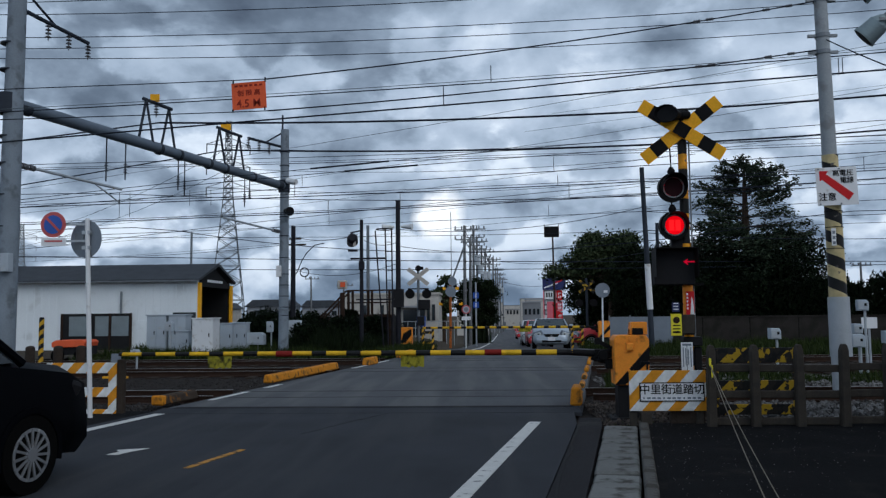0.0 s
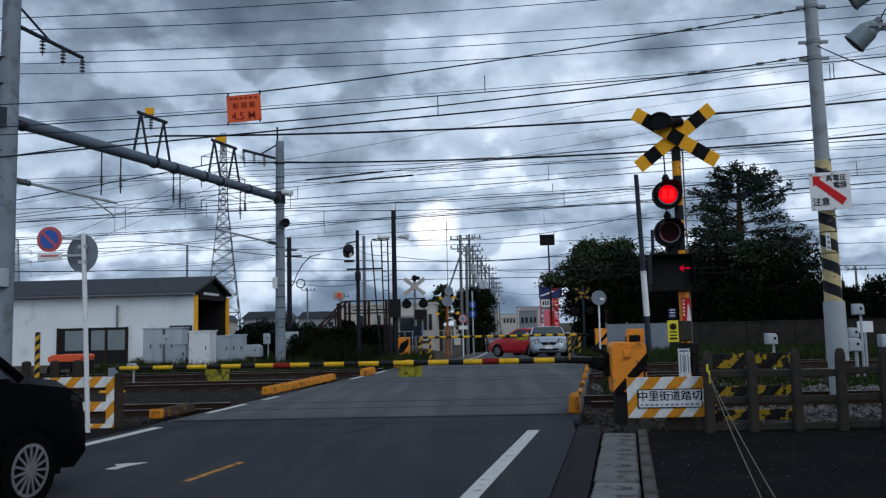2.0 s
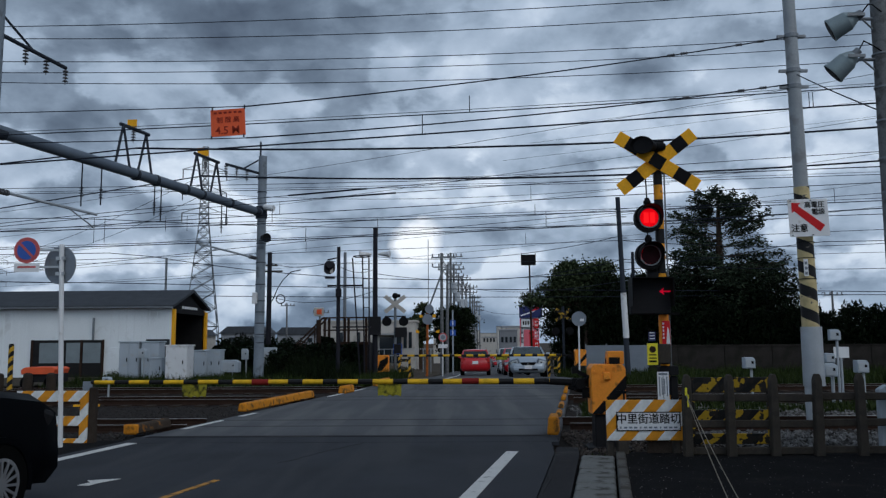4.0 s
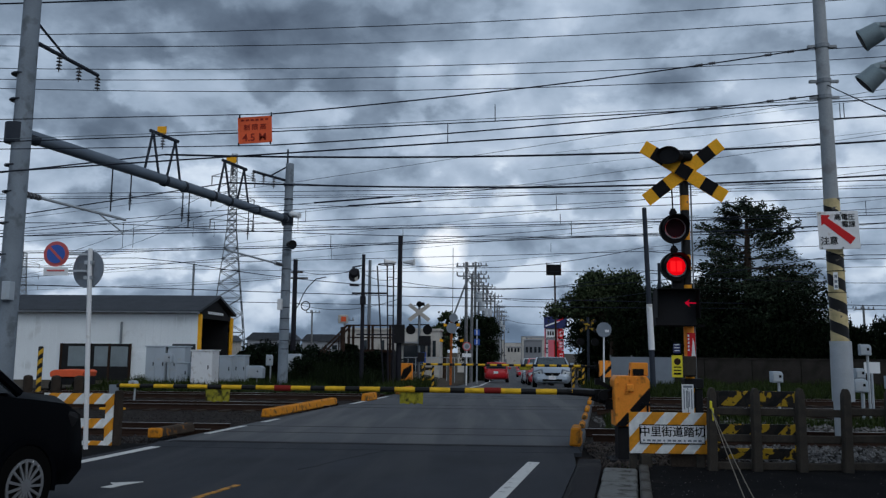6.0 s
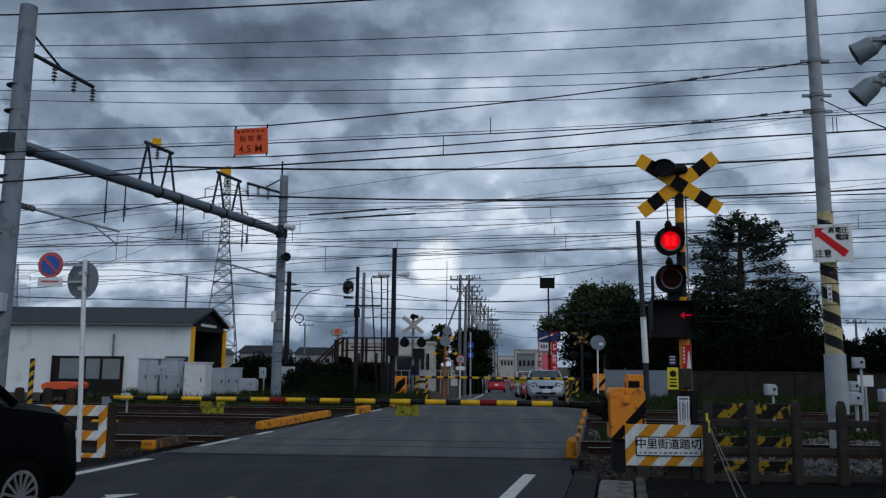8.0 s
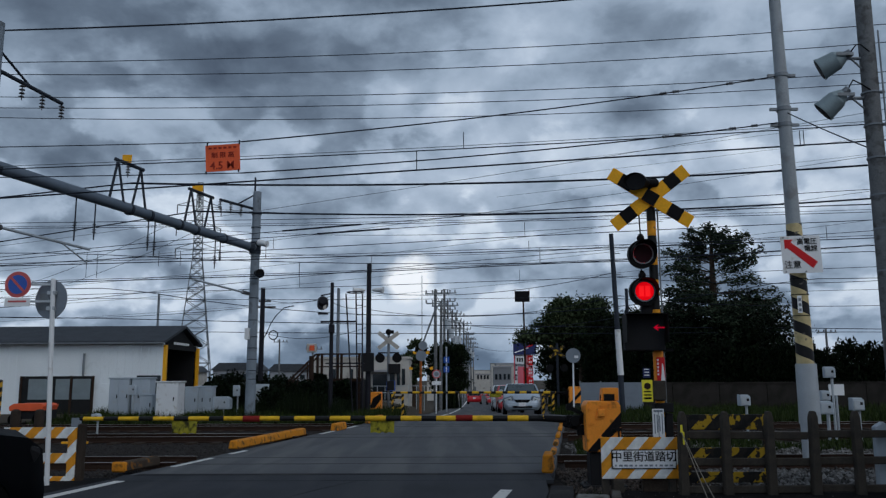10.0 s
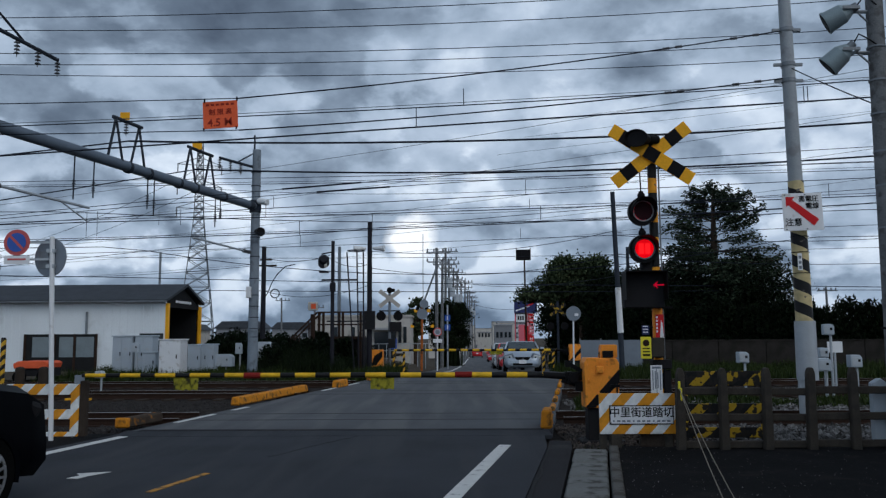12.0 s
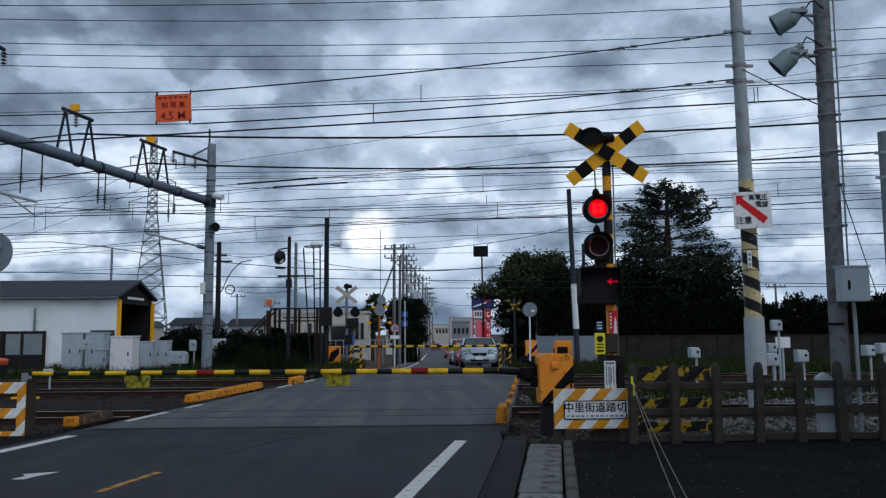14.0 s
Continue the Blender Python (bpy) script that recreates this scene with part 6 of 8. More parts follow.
def build_yard():
    shed()
    cabinet(-12.9, 31.2, 0.75, 0.6, 1.36)
    cabinet(-12.1, 31.3, 0.7, 0.6, 1.36)
    cabinet(-10.45, 29.6, 0.8, 0.7, 1.22, material="white", doors=1, label="white signalling cabinet on a concrete plinth")
    cabinet(-10.4, 32.0, 0.5, 0.5, 1.0, doors=1)
    cabinet(-9.95, 32.2, 0.62, 0.5, 1.02, doors=2)
    cabinet(-11.5, 30.2, 0.5, 0.4, 0.75, doors=1)
    post_box(-8.65, 30.0, 0.42, 0.62, 0.45, 0.4)
    post_box(-8.55, 31.5, 0.85, 0.24, 0.42, 0.2)
    post_box(-7.95, 33.0, 0.55, 0.8, 0.75, 0.5)
    post_box(-10.2, 23.0, 0.36, 0.2, 0.2)
    post_box(-12.0, 30.0, 0.95, 0.3, 0.36)
    # plain low signal stand by the near track
    st = thing("ground_stand", pose(-7.5, 15.9, -0.1), "small grey stand with a yellow bar beside the track", "track marker")
    part("post", made(lambda b: rod(b, (0, 0, -0.1), (0, 0, 0.42), 0.035, seg=8)), "galv", st)
    part("bar", made(lambda b: box(b, (0.05, 0, 0.30), (0.5, 0.08, 0.04))), "yellow", st)
    part("flap", made(lambda b: box(b, (0.06, 0, 0.62), (0.18, 0.05, 0.3))), "grey_sign", st)


def yard_poles():
    def pole(name, x, y, h, r, material, label, group="poles beyond the tracks", lean=0.0):
        p = thing(name, pose(x, y, 0), label, "utility pole", group)
        part("shaft", made(lambda b: rod(b, (0, 0, -0.3), (lean, 0, h), r, r * 0.8, seg=12)), material, p, smooth=True)
        return p
    p = pole("signal_mast", -4.58, 29.4, 4.9, 0.080, "mast_dark", "rusty steel mast with a round signal device")
    part("round_device", made(lambda b: (rod(b, (-0.32, -0.1, 4.10), (-0.40, 0.14, 4.06), 0.21, 0.17, seg=18), rod(b, (-0.30, -0.22, 4.22), (-0.32, -0.1, 4.2), 0.12, 0.2, seg=12), box(b, (-0.32, 0, 3.76), (0.34, 0.2, 0.07)))), "mast_dark", p, "dark round signal device", smooth=True)
    part("white_bar", made(lambda b: box(b, (-0.24, -0.13, 4.06), (0.10, 0.03, 0.28))), "plaster", p)
    part("arm", made(lambda b: rod(b, (-0.42, 0, 4.42), (0, 0, 4.5), 0.025, seg=6)), "mast_dark", p)
    part("crossbar", made(lambda b: box(b, (0.25, 0, 3.46), (1.3, 0.12, 0.06))), "mast_dark", p)
    part("junction_box", made(lambda b: box(b, (0.02, -0.1, 3.2), (0.2, 0.15, 0.3))), "mast_dark", p, bevel=0.01)
    part("crossbar", made(lambda b: box(b, (0.5, 0, 1.95), (1.4, 0.1, 0.05))), "mast_dark", p)
    l = thing("ladder_frame", pose(-3.95, 31.0, 0), "slim rusty steel ladder frame", "ladder frame")
    for x0, x1 in ((0.0, -0.34), (0.16, 0.05), (0.34, 0.30)):
        part("stile", made(lambda b: rod(b, (x0, 0, -0.2), (x1, 0, 4.65), 0.028, seg=6)), "mast_dark", l)
    for k in range(11):
        part("rung", made(lambda b: rod(b, (0.16 - 0.010 * k, 0, 0.5 + 0.37 * k), (0.335 - 0.003 * k, 0, 0.5 + 0.37 * k), 0.014, seg=5)), "mast_dark", l)
    part("top_ring", made(lambda b: ring_flat(b, (0.02, 0, 4.7), 0.32, 0.018)), "mast_dark", l)
    p = pole("slim_pole", -5.02, 34, 5.2, 0.08, "galv_dark", "slim grey steel pole")
    p = pole("speaker_mast", -3.62, 33, 6.1, 0.115, "mast_dark", "dark pole with white loudspeakers and a box")
    for s in (-1, 1):
        part("loudspeaker", made(lambda b: (rod(b, (s * 0.15, -0.1, 5.0), (s * 0.62, -0.25, 4.98), 0.05, 0.13, seg=12))), "white", p, "white horn loudspeaker", smooth=True)
    part("aerial", made(lambda b: rod(b, (0.1, 0, 5.7), (0.1, 0, 6.5), 0.015, seg=5)), "galv_dark", p)
    part("junction_box", made(lambda b: box(b, (0.0, -0.2, 2.05), (0.5, 0.22, 0.75))), "black_rough", p, bevel=0.01)
    p = pole("wooden_pole", -9.7, 40, 5.9, 0.14, "mast_dark", "dark wooden pole with cable coils")
    part("crossarm", made(lambda b: (box(b, (0.2, 0, 4.95), (0.9, 0.08, 0.08)), box(b, (0.1, 0, 5.25), (0.6, 0.08, 0.08)))), "dark_wood", p)
    tube("cable_coil", [(0.6 + 0.22 * math.cos(a * 0.5), -0.1, 3.55 + 0.22 * math.sin(a * 0.5)) for a in range(14)], 0.03, "wire", p)
    tube("cable_loop", [(0.0, -0.1, 3.2), (0.25, -0.1, 3.6), (0.45, -0.1, 4.1), (0.7, -0.1, 4.5), (1.1, -0.1, 4.9), (1.6, -0.1, 5.0)], 0.025, "wire", p)
    p = pole("line_pole_far", 6.04, 30, 6.75, 0.105, "pole_dark", "dark pole with a white sleeve", lean=-0.20)
    part("white_sleeve", made(lambda b: rod(b, (-0.04, 0, 1.48), (-0.095, 0, 3.15), 0.115, 0.108, seg=12)), "white", p, "dirty white sleeve", smooth=True)
    for i in range(4):
        part("step", made(lambda b: rod(b, (-0.2 + 0.02 * i, 0, 6.0 - 0.8 * i), (0.1, 0, 6.0 - 0.8 * i), 0.018, seg=5)), "galv_dark", p)
    p = pole("short_mast", 9.5, 45, 6.3, 0.11, "pole_dark", "short dark mast behind the trees")
    # platform with stairs
    pf = thing("steel_platform", pose(0, 0, 0), "rusty brown steel platform with stairs and railings", "steel platform")
    part("deck", made(lambda b: box(b, (-4.95, 34.5, 1.35), (1.9, 1.3, 0.12))), "rust", pf)
    for x in (-5.85, -5.0, -4.1):
        for y in (33.95, 35.05):
            part("leg", made(lambda b: box(b, (x, y, 1.2), (0.10, 0.10, 2.5))), "rust", pf)
    for z in (1.9, 2.42):
        part("railing", made(lambda b: box(b, (-4.97, 33.9, z), (1.9, 0.05, 0.06))), "rust", pf)
    for y in (33.95, 34.9):
        part("stringer", made(lambda b: box(b, (0, 0, 0), (1.9, 0.07, 0.20), Matrix.Translation((-6.55, y, 0.72)) @ pose(0, 0, 0, 0, -45, 0))), "rust", pf)
        part("stair_rail", made(lambda b: box(b, (0, 0, 0), (1.9, 0.05, 0.07), Matrix.Translation((-6.60, y, 1.75)) @ pose(0, 0, 0, 0, -45, 0))), "rust", pf)
        for s in (0.15, 0.65):
            part("baluster", made(lambda b: rod(b, (-7.05 + s * 1.2, y, 0.3 + s * 1.2), (-7.05 + s * 1.2, y, 1.3 + s * 1.2), 0.03, seg=6)), "rust", pf)
    for i in range(6):
        part("tread", made(lambda b: box(b, (-7.15 + 0.22 * i, 34.42, 0.15 + 0.2 * i), (0.24, 0.95, 0.04))), "rust", pf)
    part("dark_cabin", made(lambda b: box(b, (-4.85, 34.7, 0.72), (1.75, 0.9, 1.26))), "dark_inside", pf, "dark cabin under the deck", 0.02)
    tb = thing("beacon_box", pose(-5.85, 32.5, 0), "weathered red and white beacon box on a post", "beacon")
    part("post", made(lambda b: rod(b, (0, 0, -0.2), (0, 0, 2.3), 0.10, seg=8)), "rust", tb)
    part("box", made(lambda b: box(b, (0, 0, 2.62), (0.36, 0.3, 0.34))), "plaster", tb, bevel=0.02)
    part("red_face", made(lambda b: box(b, (0.04, -0.157, 2.62), (0.2, 0.012, 0.2))), "vermilion", tb)


def ring_flat(b, c, r, t, n=18):
    vs = []
    for i in range(n):
        a = 2 * math.pi * i / n
        vs.append([b.verts.new((c[0] + k * math.cos(a), c[1] + k * math.sin(a), c[2] + h)) for k, h in ((r - t, -t), (r + t, -t), (r + t, t), (r - t, t))])
    for i in range(n):
        p, q = vs[i], vs[(i + 1) % n]
        for k in range(4):
            b.faces.new((p[k], q[k], q[(k + 1) % 4], p[(k + 1) % 4]))


def far_side():
    # far alarm with pale crossed boards
    al = thing("crossing_alarm", pose(-2.92, 34.5, 0), "far crossing alarm seen from behind, pale crossed boards and two lamps", "crossing signal")
    part("post", made(lambda b: rod(b, (0, 0, -0.2), (0, 0, 3.3), 0.06, seg=10)), "galv_dark", al, smooth=True)
    for a in (38, -38):
        part("crossed_board", made(lambda b: box(b, (0, 0, 0), (1.10, 0.02, 0.17))), "plaster", al, "weathered pale back of a crossed board", at=pose(0, -0.08 - 0.02 * (a > 0), 3.0, 0, a, 0))
    part("lamp_bar", made(lambda b: box(b, (0, 0, 2.48), (0.9, 0.06, 0.05))), "black", al)
    for x in (-0.36, 0.36):
        part("lamp_unit", made(lambda b: rod(b, (x, -0.1, 2.26), (x, 0.1, 2.26), 0.20, seg=18)), "black", al, "black round lamp back", smooth=True)
    part("bell", made(lambda b: (ball(b, (0, -0.05, 3.36), 0.13), box(b, (0.12, 0, 3.36), (0.2, 0.15, 0.14)))), "black", al)
    part("direction_box", made(lambda b: box(b, (0.25, 0, 1.80), (0.50, 0.25, 0.42))), "black_rough", al, "black direction box", 0.01)
    part("lower_box", made(lambda b: box(b, (0.1, -0.05, 1.1), (0.3, 0.25, 0.4))), "black_rough", al)
    barrier(pose(4.90, 34.3, -0.05), 7.0, "far orange barrier machine with a lowered yellow and black arm", far=True)
    # orange machine on the far left
    om = thing("crossing_machine", pose(-3.38, 33.8, 0), "orange crossing machine with a black slanted band", "barrier machine")
    part("cabinet", made(lambda b: box(b, (0, 0, 0.50), (0.52, 0.4, 0.70))), "orange", om, bevel=0.02)
    part("black_band", made(lambda b: prism(b, [(-0.22, 0.2), (-0.02, 0.2), (0.24, 0.55), (0.24, 0.8), (-0.1, 0.6)], -0.206, -0.2015)), "black", om)
    part("stand", made(lambda b: box(b, (0, 0, 0.0), (0.3, 0.3, 0.5))), "black", om)
    for x, y, w in ((-2.5, 34.2, 0.42), (4.05, 36.6, 0.45)):
        gd = thing("guard_frame", pose(x, y, 0), "small yellow and black striped guard frame", "guard rail", "striped guard frames")
        for z in (0.2, 0.62):
            part("striped_rail", made(lambda b: box(b, (0, 0, z), (w, 0.04, 0.12))), "yb_worn", gd)
        for s in (-0.5, 0.5):
            part("upright", made(lambda b: box(b, (s * w, 0.0, 0.35), (0.10, 0.06, 0.8))), "yb_slant", gd)
    # second alarm for the road behind, orange post with banded arms
    a2 = thing("crossing_alarm", pose(-1.95, 44.0, 0), "orange alarm post with yellow and black crossed boards", "crossing signal")
    part("post", made(lambda b: rod(b, (-0.05, 0, -0.2), (0, 0, 3.2), 0.07, seg=10)), "rust_orange", a2, smooth=True)
    part("lamp_cluster", made(lambda b: (rod(b, (0, -0.1, 2.6), (0, 0.1, 2.6), 0.29, seg=18), rod(b, (0.1, -0.1, 3.15), (0.1, 0.1, 3.15), 0.24, seg=18))), "grey_sign", a2, "grey round lamp backs", smooth=True)
    part("raised_arm", made(lambda b: rod(b, (0.1, 0.1, 3.3), (0.85, 0.1, 5.3), 0.05, seg=8)), "galv_dark", a2)
    part("aerial", made(lambda b: rod(b, (0.05, 0, 3.2), (0.05, 0, 7.0), 0.02, seg=5)), "galv_dark", a2)
    for s in (-1, 1):
        for k in range(4):
            part("banded_block", made(lambda b: box(b, (s * (0.25 + 0.10 * k), 0, 2.9 - 0.42 * k + 0.3 * (k % 2)), (0.18, 0.05, 0.16))), "yellow" if k % 2 else "black", a2)
    a3 = thing("crossing_alarm", pose(5.3, 43.0, 0), "dark alarm with crossed boards", "crossing signal")
    part("post", made(lambda b: rod(b, (0, 0, -0.2), (0, 0, 3.2), 0.07, seg=10)), "pole_dark", a3, smooth=True)
    for a in (38, -38):
        part("crossed_board", made(lambda b: box(b, (0, 0, 0), (1.0, 0.02, 0.17))), "yb_worn", a3, at=pose(0, -0.1 - 0.02 * (a > 0), 2.75, 0, a, 0))
    for x in (-0.4, 0.35):
        part("lamp_unit", made(lambda b: rod(b, (x, -0.1, 1.9), (x, 0.1, 1.9), 0.2, seg=16)), "black", a3, smooth=True)
    # round signs
    for x, y, zc, r, face, lab in ((-1.12, 44.0, 1.62, 0.24, "nopark_red", "round red-rimmed speed sign on a white post"), (4.70, 33.0, 2.28, 0.30, "grey_sign", "grey back of a round sign on a white post")):
        s = thing("round_sign", pose(x, y, 0), lab, "traffic sign")
        part("post", made(lambda b: rod(b, (-0.03, 0, -0.2), (0, 0, zc + 0.25), 0.035, seg=8)), "white", s, smooth=True)
        ds = part("disc", made(lambda b: rod(b, (0, -0.05, zc), (0, -0.03, zc), r, seg=26)), face, s, smooth=True)
        if face == "nopark_red":
            part("face", made(lambda b: rod(b, (0, -0.058, zc), (0, -0.052, zc), r * 0.74, seg=24)), "grey_box", ds)
            part("blue_mark", made(lambda b: rod(b, (0, -0.066, zc), (0, -0.06, zc), r * 0.5, seg=18)), "grey_sign", ds)
            part("plate", made(lambda b: box(b, (0, -0.05, zc - 0.48), (0.5, 0.02, 0.2))), "signwhite", s)
        else:
            part("sticker", made(lambda b: box(b, (0.12, -0.056, zc - 0.05), (0.16, 0.006, 0.1))), "signwhite", ds)
    bs = thing("blue_sign", pose(-0.68, 52.0, 0), "two blue direction signs on a pole", "traffic sign")
    part("post", made(lambda b: rod(b, (0, 0, -0.2), (0, 0, 3.4), 0.05, seg=8)), "galv", bs)
    for z in (1.95, 2.55):
        part("panel", made(lambda b: box(b, (0, -0.06, z), (0.36, 0.03, 0.38))), "blue", bs)
        part("mark", made(lambda b: box(b, (0, -0.08, z), (0.07, 0.01, 0.28))), "signwhite", bs)


overhead_portal()
build_wires()
height_sign()
build_yard()
yard_poles()
far_side()
for x, y, z, w in ((8.60, 19.0, 1.47, 0.24), (8.28, 18.6, 0.66, 0.28), (8.62, 19.4, 0.94, 0.22), (9.12, 18.9, 0.73, 0.27), (6.60, 19.0, 0.84, 0.24), (10.68, 18.8, 0.86, 0.24), (11.25, 19.2, 0.9, 0.24)):
    post_box(x, y, z, w, w * 1.05, 0.22, RNG.normal() * 6)
bd = thing("white_board", pose(9.66, 21.0, 0.08), "white rectangular board on a post by the tracks", "board")
part("panel", made(lambda b: box(b, (0, 0, 0.98), (0.38, 0.03, 0.28))), "white", bd)
part("post", made(lambda b: rod(b, (0, 0.03, -0.2), (0, 0.03, 0.9), 0.03, seg=6)), "galv", bd)


# ---- plants ----
def grass_patch(name, n, xr, yr, z, h, label, rng, keep=None):
    x, y = rng.uniform(*xr, n), rng.uniform(*yr, n)
    if keep is not None:
        k = keep(x, y)
        x, y = x[k], y[k]
    n = len(x)
    hh = h * rng.uniform(0.4, 1.25, n) * (0.65 + 0.5 * (np.sin(x * 1.7 + y * 0.9) * np.sin(y * 1.3 - x * 0.6)))
    hh = np.clip(hh, h * 0.2, None)
    th, le = rng.uniform(0, 6.28, n), rng.normal(size=(n, 2)) * hh[:, None] * 0.35
    w = rng.uniform(0.012, 0.03, n)
    dx, dy = np.cos(th) * w, np.sin(th) * w
    base = np.stack([x, y, np.full(n, z)], 1)
    a, b = base + np.stack([dx, dy, 0 * x], 1), base - np.stack([dx, dy, 0 * x], 1)
    c = base + np.stack([le[:, 0], le[:, 1], hh], 1)
    v = np.stack([a, b, c], 1).reshape(-1, 3)
    me = bpy.data.meshes.new(name)
    me.vertices.add(3 * n)
    me.vertices.foreach_set("co", v.ravel())
    me.loops.add(3 * n)
    me.loops.foreach_set("vertex_index", np.arange(3 * n))
    me.polygons.add(n)
    me.polygons.foreach_set("loop_start", np.arange(n) * 3)
    me.polygons.foreach_set("loop_total", np.full(n, 3))
    me.update(calc_edges=True)
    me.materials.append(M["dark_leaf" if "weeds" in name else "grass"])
    return tagged(new(name, me), label, "grass", kind="stuff")


def limb(bm, a, b, r0, r1, seg=6):
    rod(bm, a, b, r0, r1, seg, caps=False)


def conifer(at, h, spread, label, rng, leaves=26000):
    """A cedar-like tree: straight trunk, whorls of level boughs with sprays of needles, gaps between them."""
    tr = thing("conifer_tree", at, label, "tree")
    bm = bmesh.new()
    limb(bm, (0, 0, -0.3), (0, 0, h * 0.6), 0.30, 0.18, 10)
    limb(bm, (0, 0, h * 0.6), (0.05, 0, h * 0.98), 0.20, 0.05, 8)
    pts = []
    z = h * 0.06
    k = 0
    while z < h * 0.985:
        t = z / h
        # wide below, narrowing in steps to a rounded loose head
        rad = spread * (1.0 - 0.58 * t ** 1.5) * min(1.0, math.sqrt(max(0.03, (1.0 - t) / 0.13)))
        for j in range(int(rng.integers(10, 14)) if t < 0.55 else int(rng.integers(9, 12)) if t > 0.82 else int(rng.integers(6, 9))):
            a = rng.uniform(0, 6.283)
            L = rad * rng.uniform(0.6, 1.08)
            e = Vector((math.cos(a) * L, math.sin(a) * L, z + L * (rng.uniform(-0.02, 0.16) if t < 0.7 else rng.uniform(0.10, 0.45))))
            limb(bm, (0, 0, z), e, 0.07 * (1.1 - t), 0.018, 5)
            m_ = int(leaves * L / 400)
            s = rng.uniform(0.18, 1.0, m_) ** 0.7
            c = np.array((0, 0, z))[None] + s[:, None] * (np.array(e) - np.array((0, 0, z)))[None]
            wd = 0.10 + 0.20 * L * (1 - s * 0.5)
            side = np.array((-math.sin(a), math.cos(a), 0))
            c = c + side[None] * (rng.normal(size=m_) * wd * 0.55)[:, None]
            c[:, 2] += rng.normal(size=m_) * 0.09 - np.abs(rng.normal(size=m_)) * 0.09
            pts.append(c)
        z += h * (0.034 if t < 0.42 else 0.041) * rng.uniform(0.8, 1.3)
        k += 1
    part("trunk", bm, "bark", tr, "dark trunk and boughs")
    ob = cloud_mesh("crown", np.concatenate(pts), 0.085, "conifer", rng, 0.6, 2.0, tr)
    return tr


def broadleaf(at, h, spread, label, rng, n=26000, material="leaf", size=0.16, clumps=60, reach=0, low=0.28):
    tr = thing("broadleaf_tree", at, label, "tree")
    bm = bmesh.new()
    limb(bm, (0, 0, -0.3), (0.1, 0, h * 0.4), 0.22, 0.15, 9)
    pts = []
    for j in range(clumps):
        a, q = rng.uniform(0, 6.283), rng.uniform(0, 1) ** 0.6
        zz = h * (low + (0.94 - low) * rng.uniform(0, 1) ** 0.8)
        lim = spread * math.sqrt(max(0.05, 1 - ((zz / h - 0.52) / 0.55) ** 2))
        c = Vector((math.cos(a) * q * lim, math.sin(a) * q * lim, zz))
        if j < 26:
            mid = Vector((c.x * 0.35, c.y * 0.35, h * 0.4 + (zz - h * 0.4) * 0.5))
            limb(bm, (0.1, 0, h * 0.32), mid, 0.08, 0.045, 6)
            limb(bm, mid, c, 0.045, 0.012, 5)
        r = spread * rng.uniform(0.11, 0.26)
        m_ = n // clumps
        d = rng.normal(size=(m_, 3))
        pts.append(np.array(c)[None] + d * r * np.array((0.85, 0.85, 0.55)))
    for j in range(reach):
        # long leafy sprays reaching out over the road
        q = rng.uniform(0.05, 1.0)
        e = Vector((-spread * 1.85 * q, rng.uniform(-0.8, 0.8), h * (1.0 - 0.34 * q ** 1.4) * rng.uniform(0.84, 1.0)))
        root = Vector((-0.1 - 0.3 * spread * q, 0, h * 0.58))
        limb(bm, root, e, 0.05, 0.012, 5)
        m_ = n // 110
        t_ = rng.uniform(0.25, 1.05, m_)[:, None]
        pts.append(np.array(root)[None] * (1 - t_) + np.array(e)[None] * t_ + rng.normal(size=(m_, 3)) * np.array((0.20, 0.25, 0.12)))
    part("trunk", bm, "bark", tr, "dark trunk and limbs")
    cloud_mesh("crown", np.concatenate(pts), size, material, rng, 0.1, 1.5, tr)
    return tr


def bush(at, w, h, label, rng, n=5000, material="hedge", size=0.10):
    b = thing("bush", at, label, "bush", "weedy bushes in the yard")
    pts = []
    for j in range(14):
        c = np.array((rng.uniform(-w, w) * 0.7, rng.uniform(-0.5, 0.5) * w, rng.uniform(0.1, 0.8) * h))
        d = rng.normal(size=(n // 14, 3))
        d /= np.linalg.norm(d, axis=1)[:, None]
        pts.append(c + d * w * 0.34 * rng.uniform(0.3, 1.1, n // 14)[:, None])
    p = np.concatenate(pts)
    p[:, 2] = np.abs(p[:, 2])
    cloud_mesh("leaves", p, size, material, rng, 0.0, 2.2, b)
    part("stems", made(lambda q: [limb(q, (0.1 * i, 0, -0.1), (0.35 * i, 0.1, h * 0.6), 0.03, 0.01) for i in (-2, -1, 0, 1, 2)]), "bark", b)
    return b


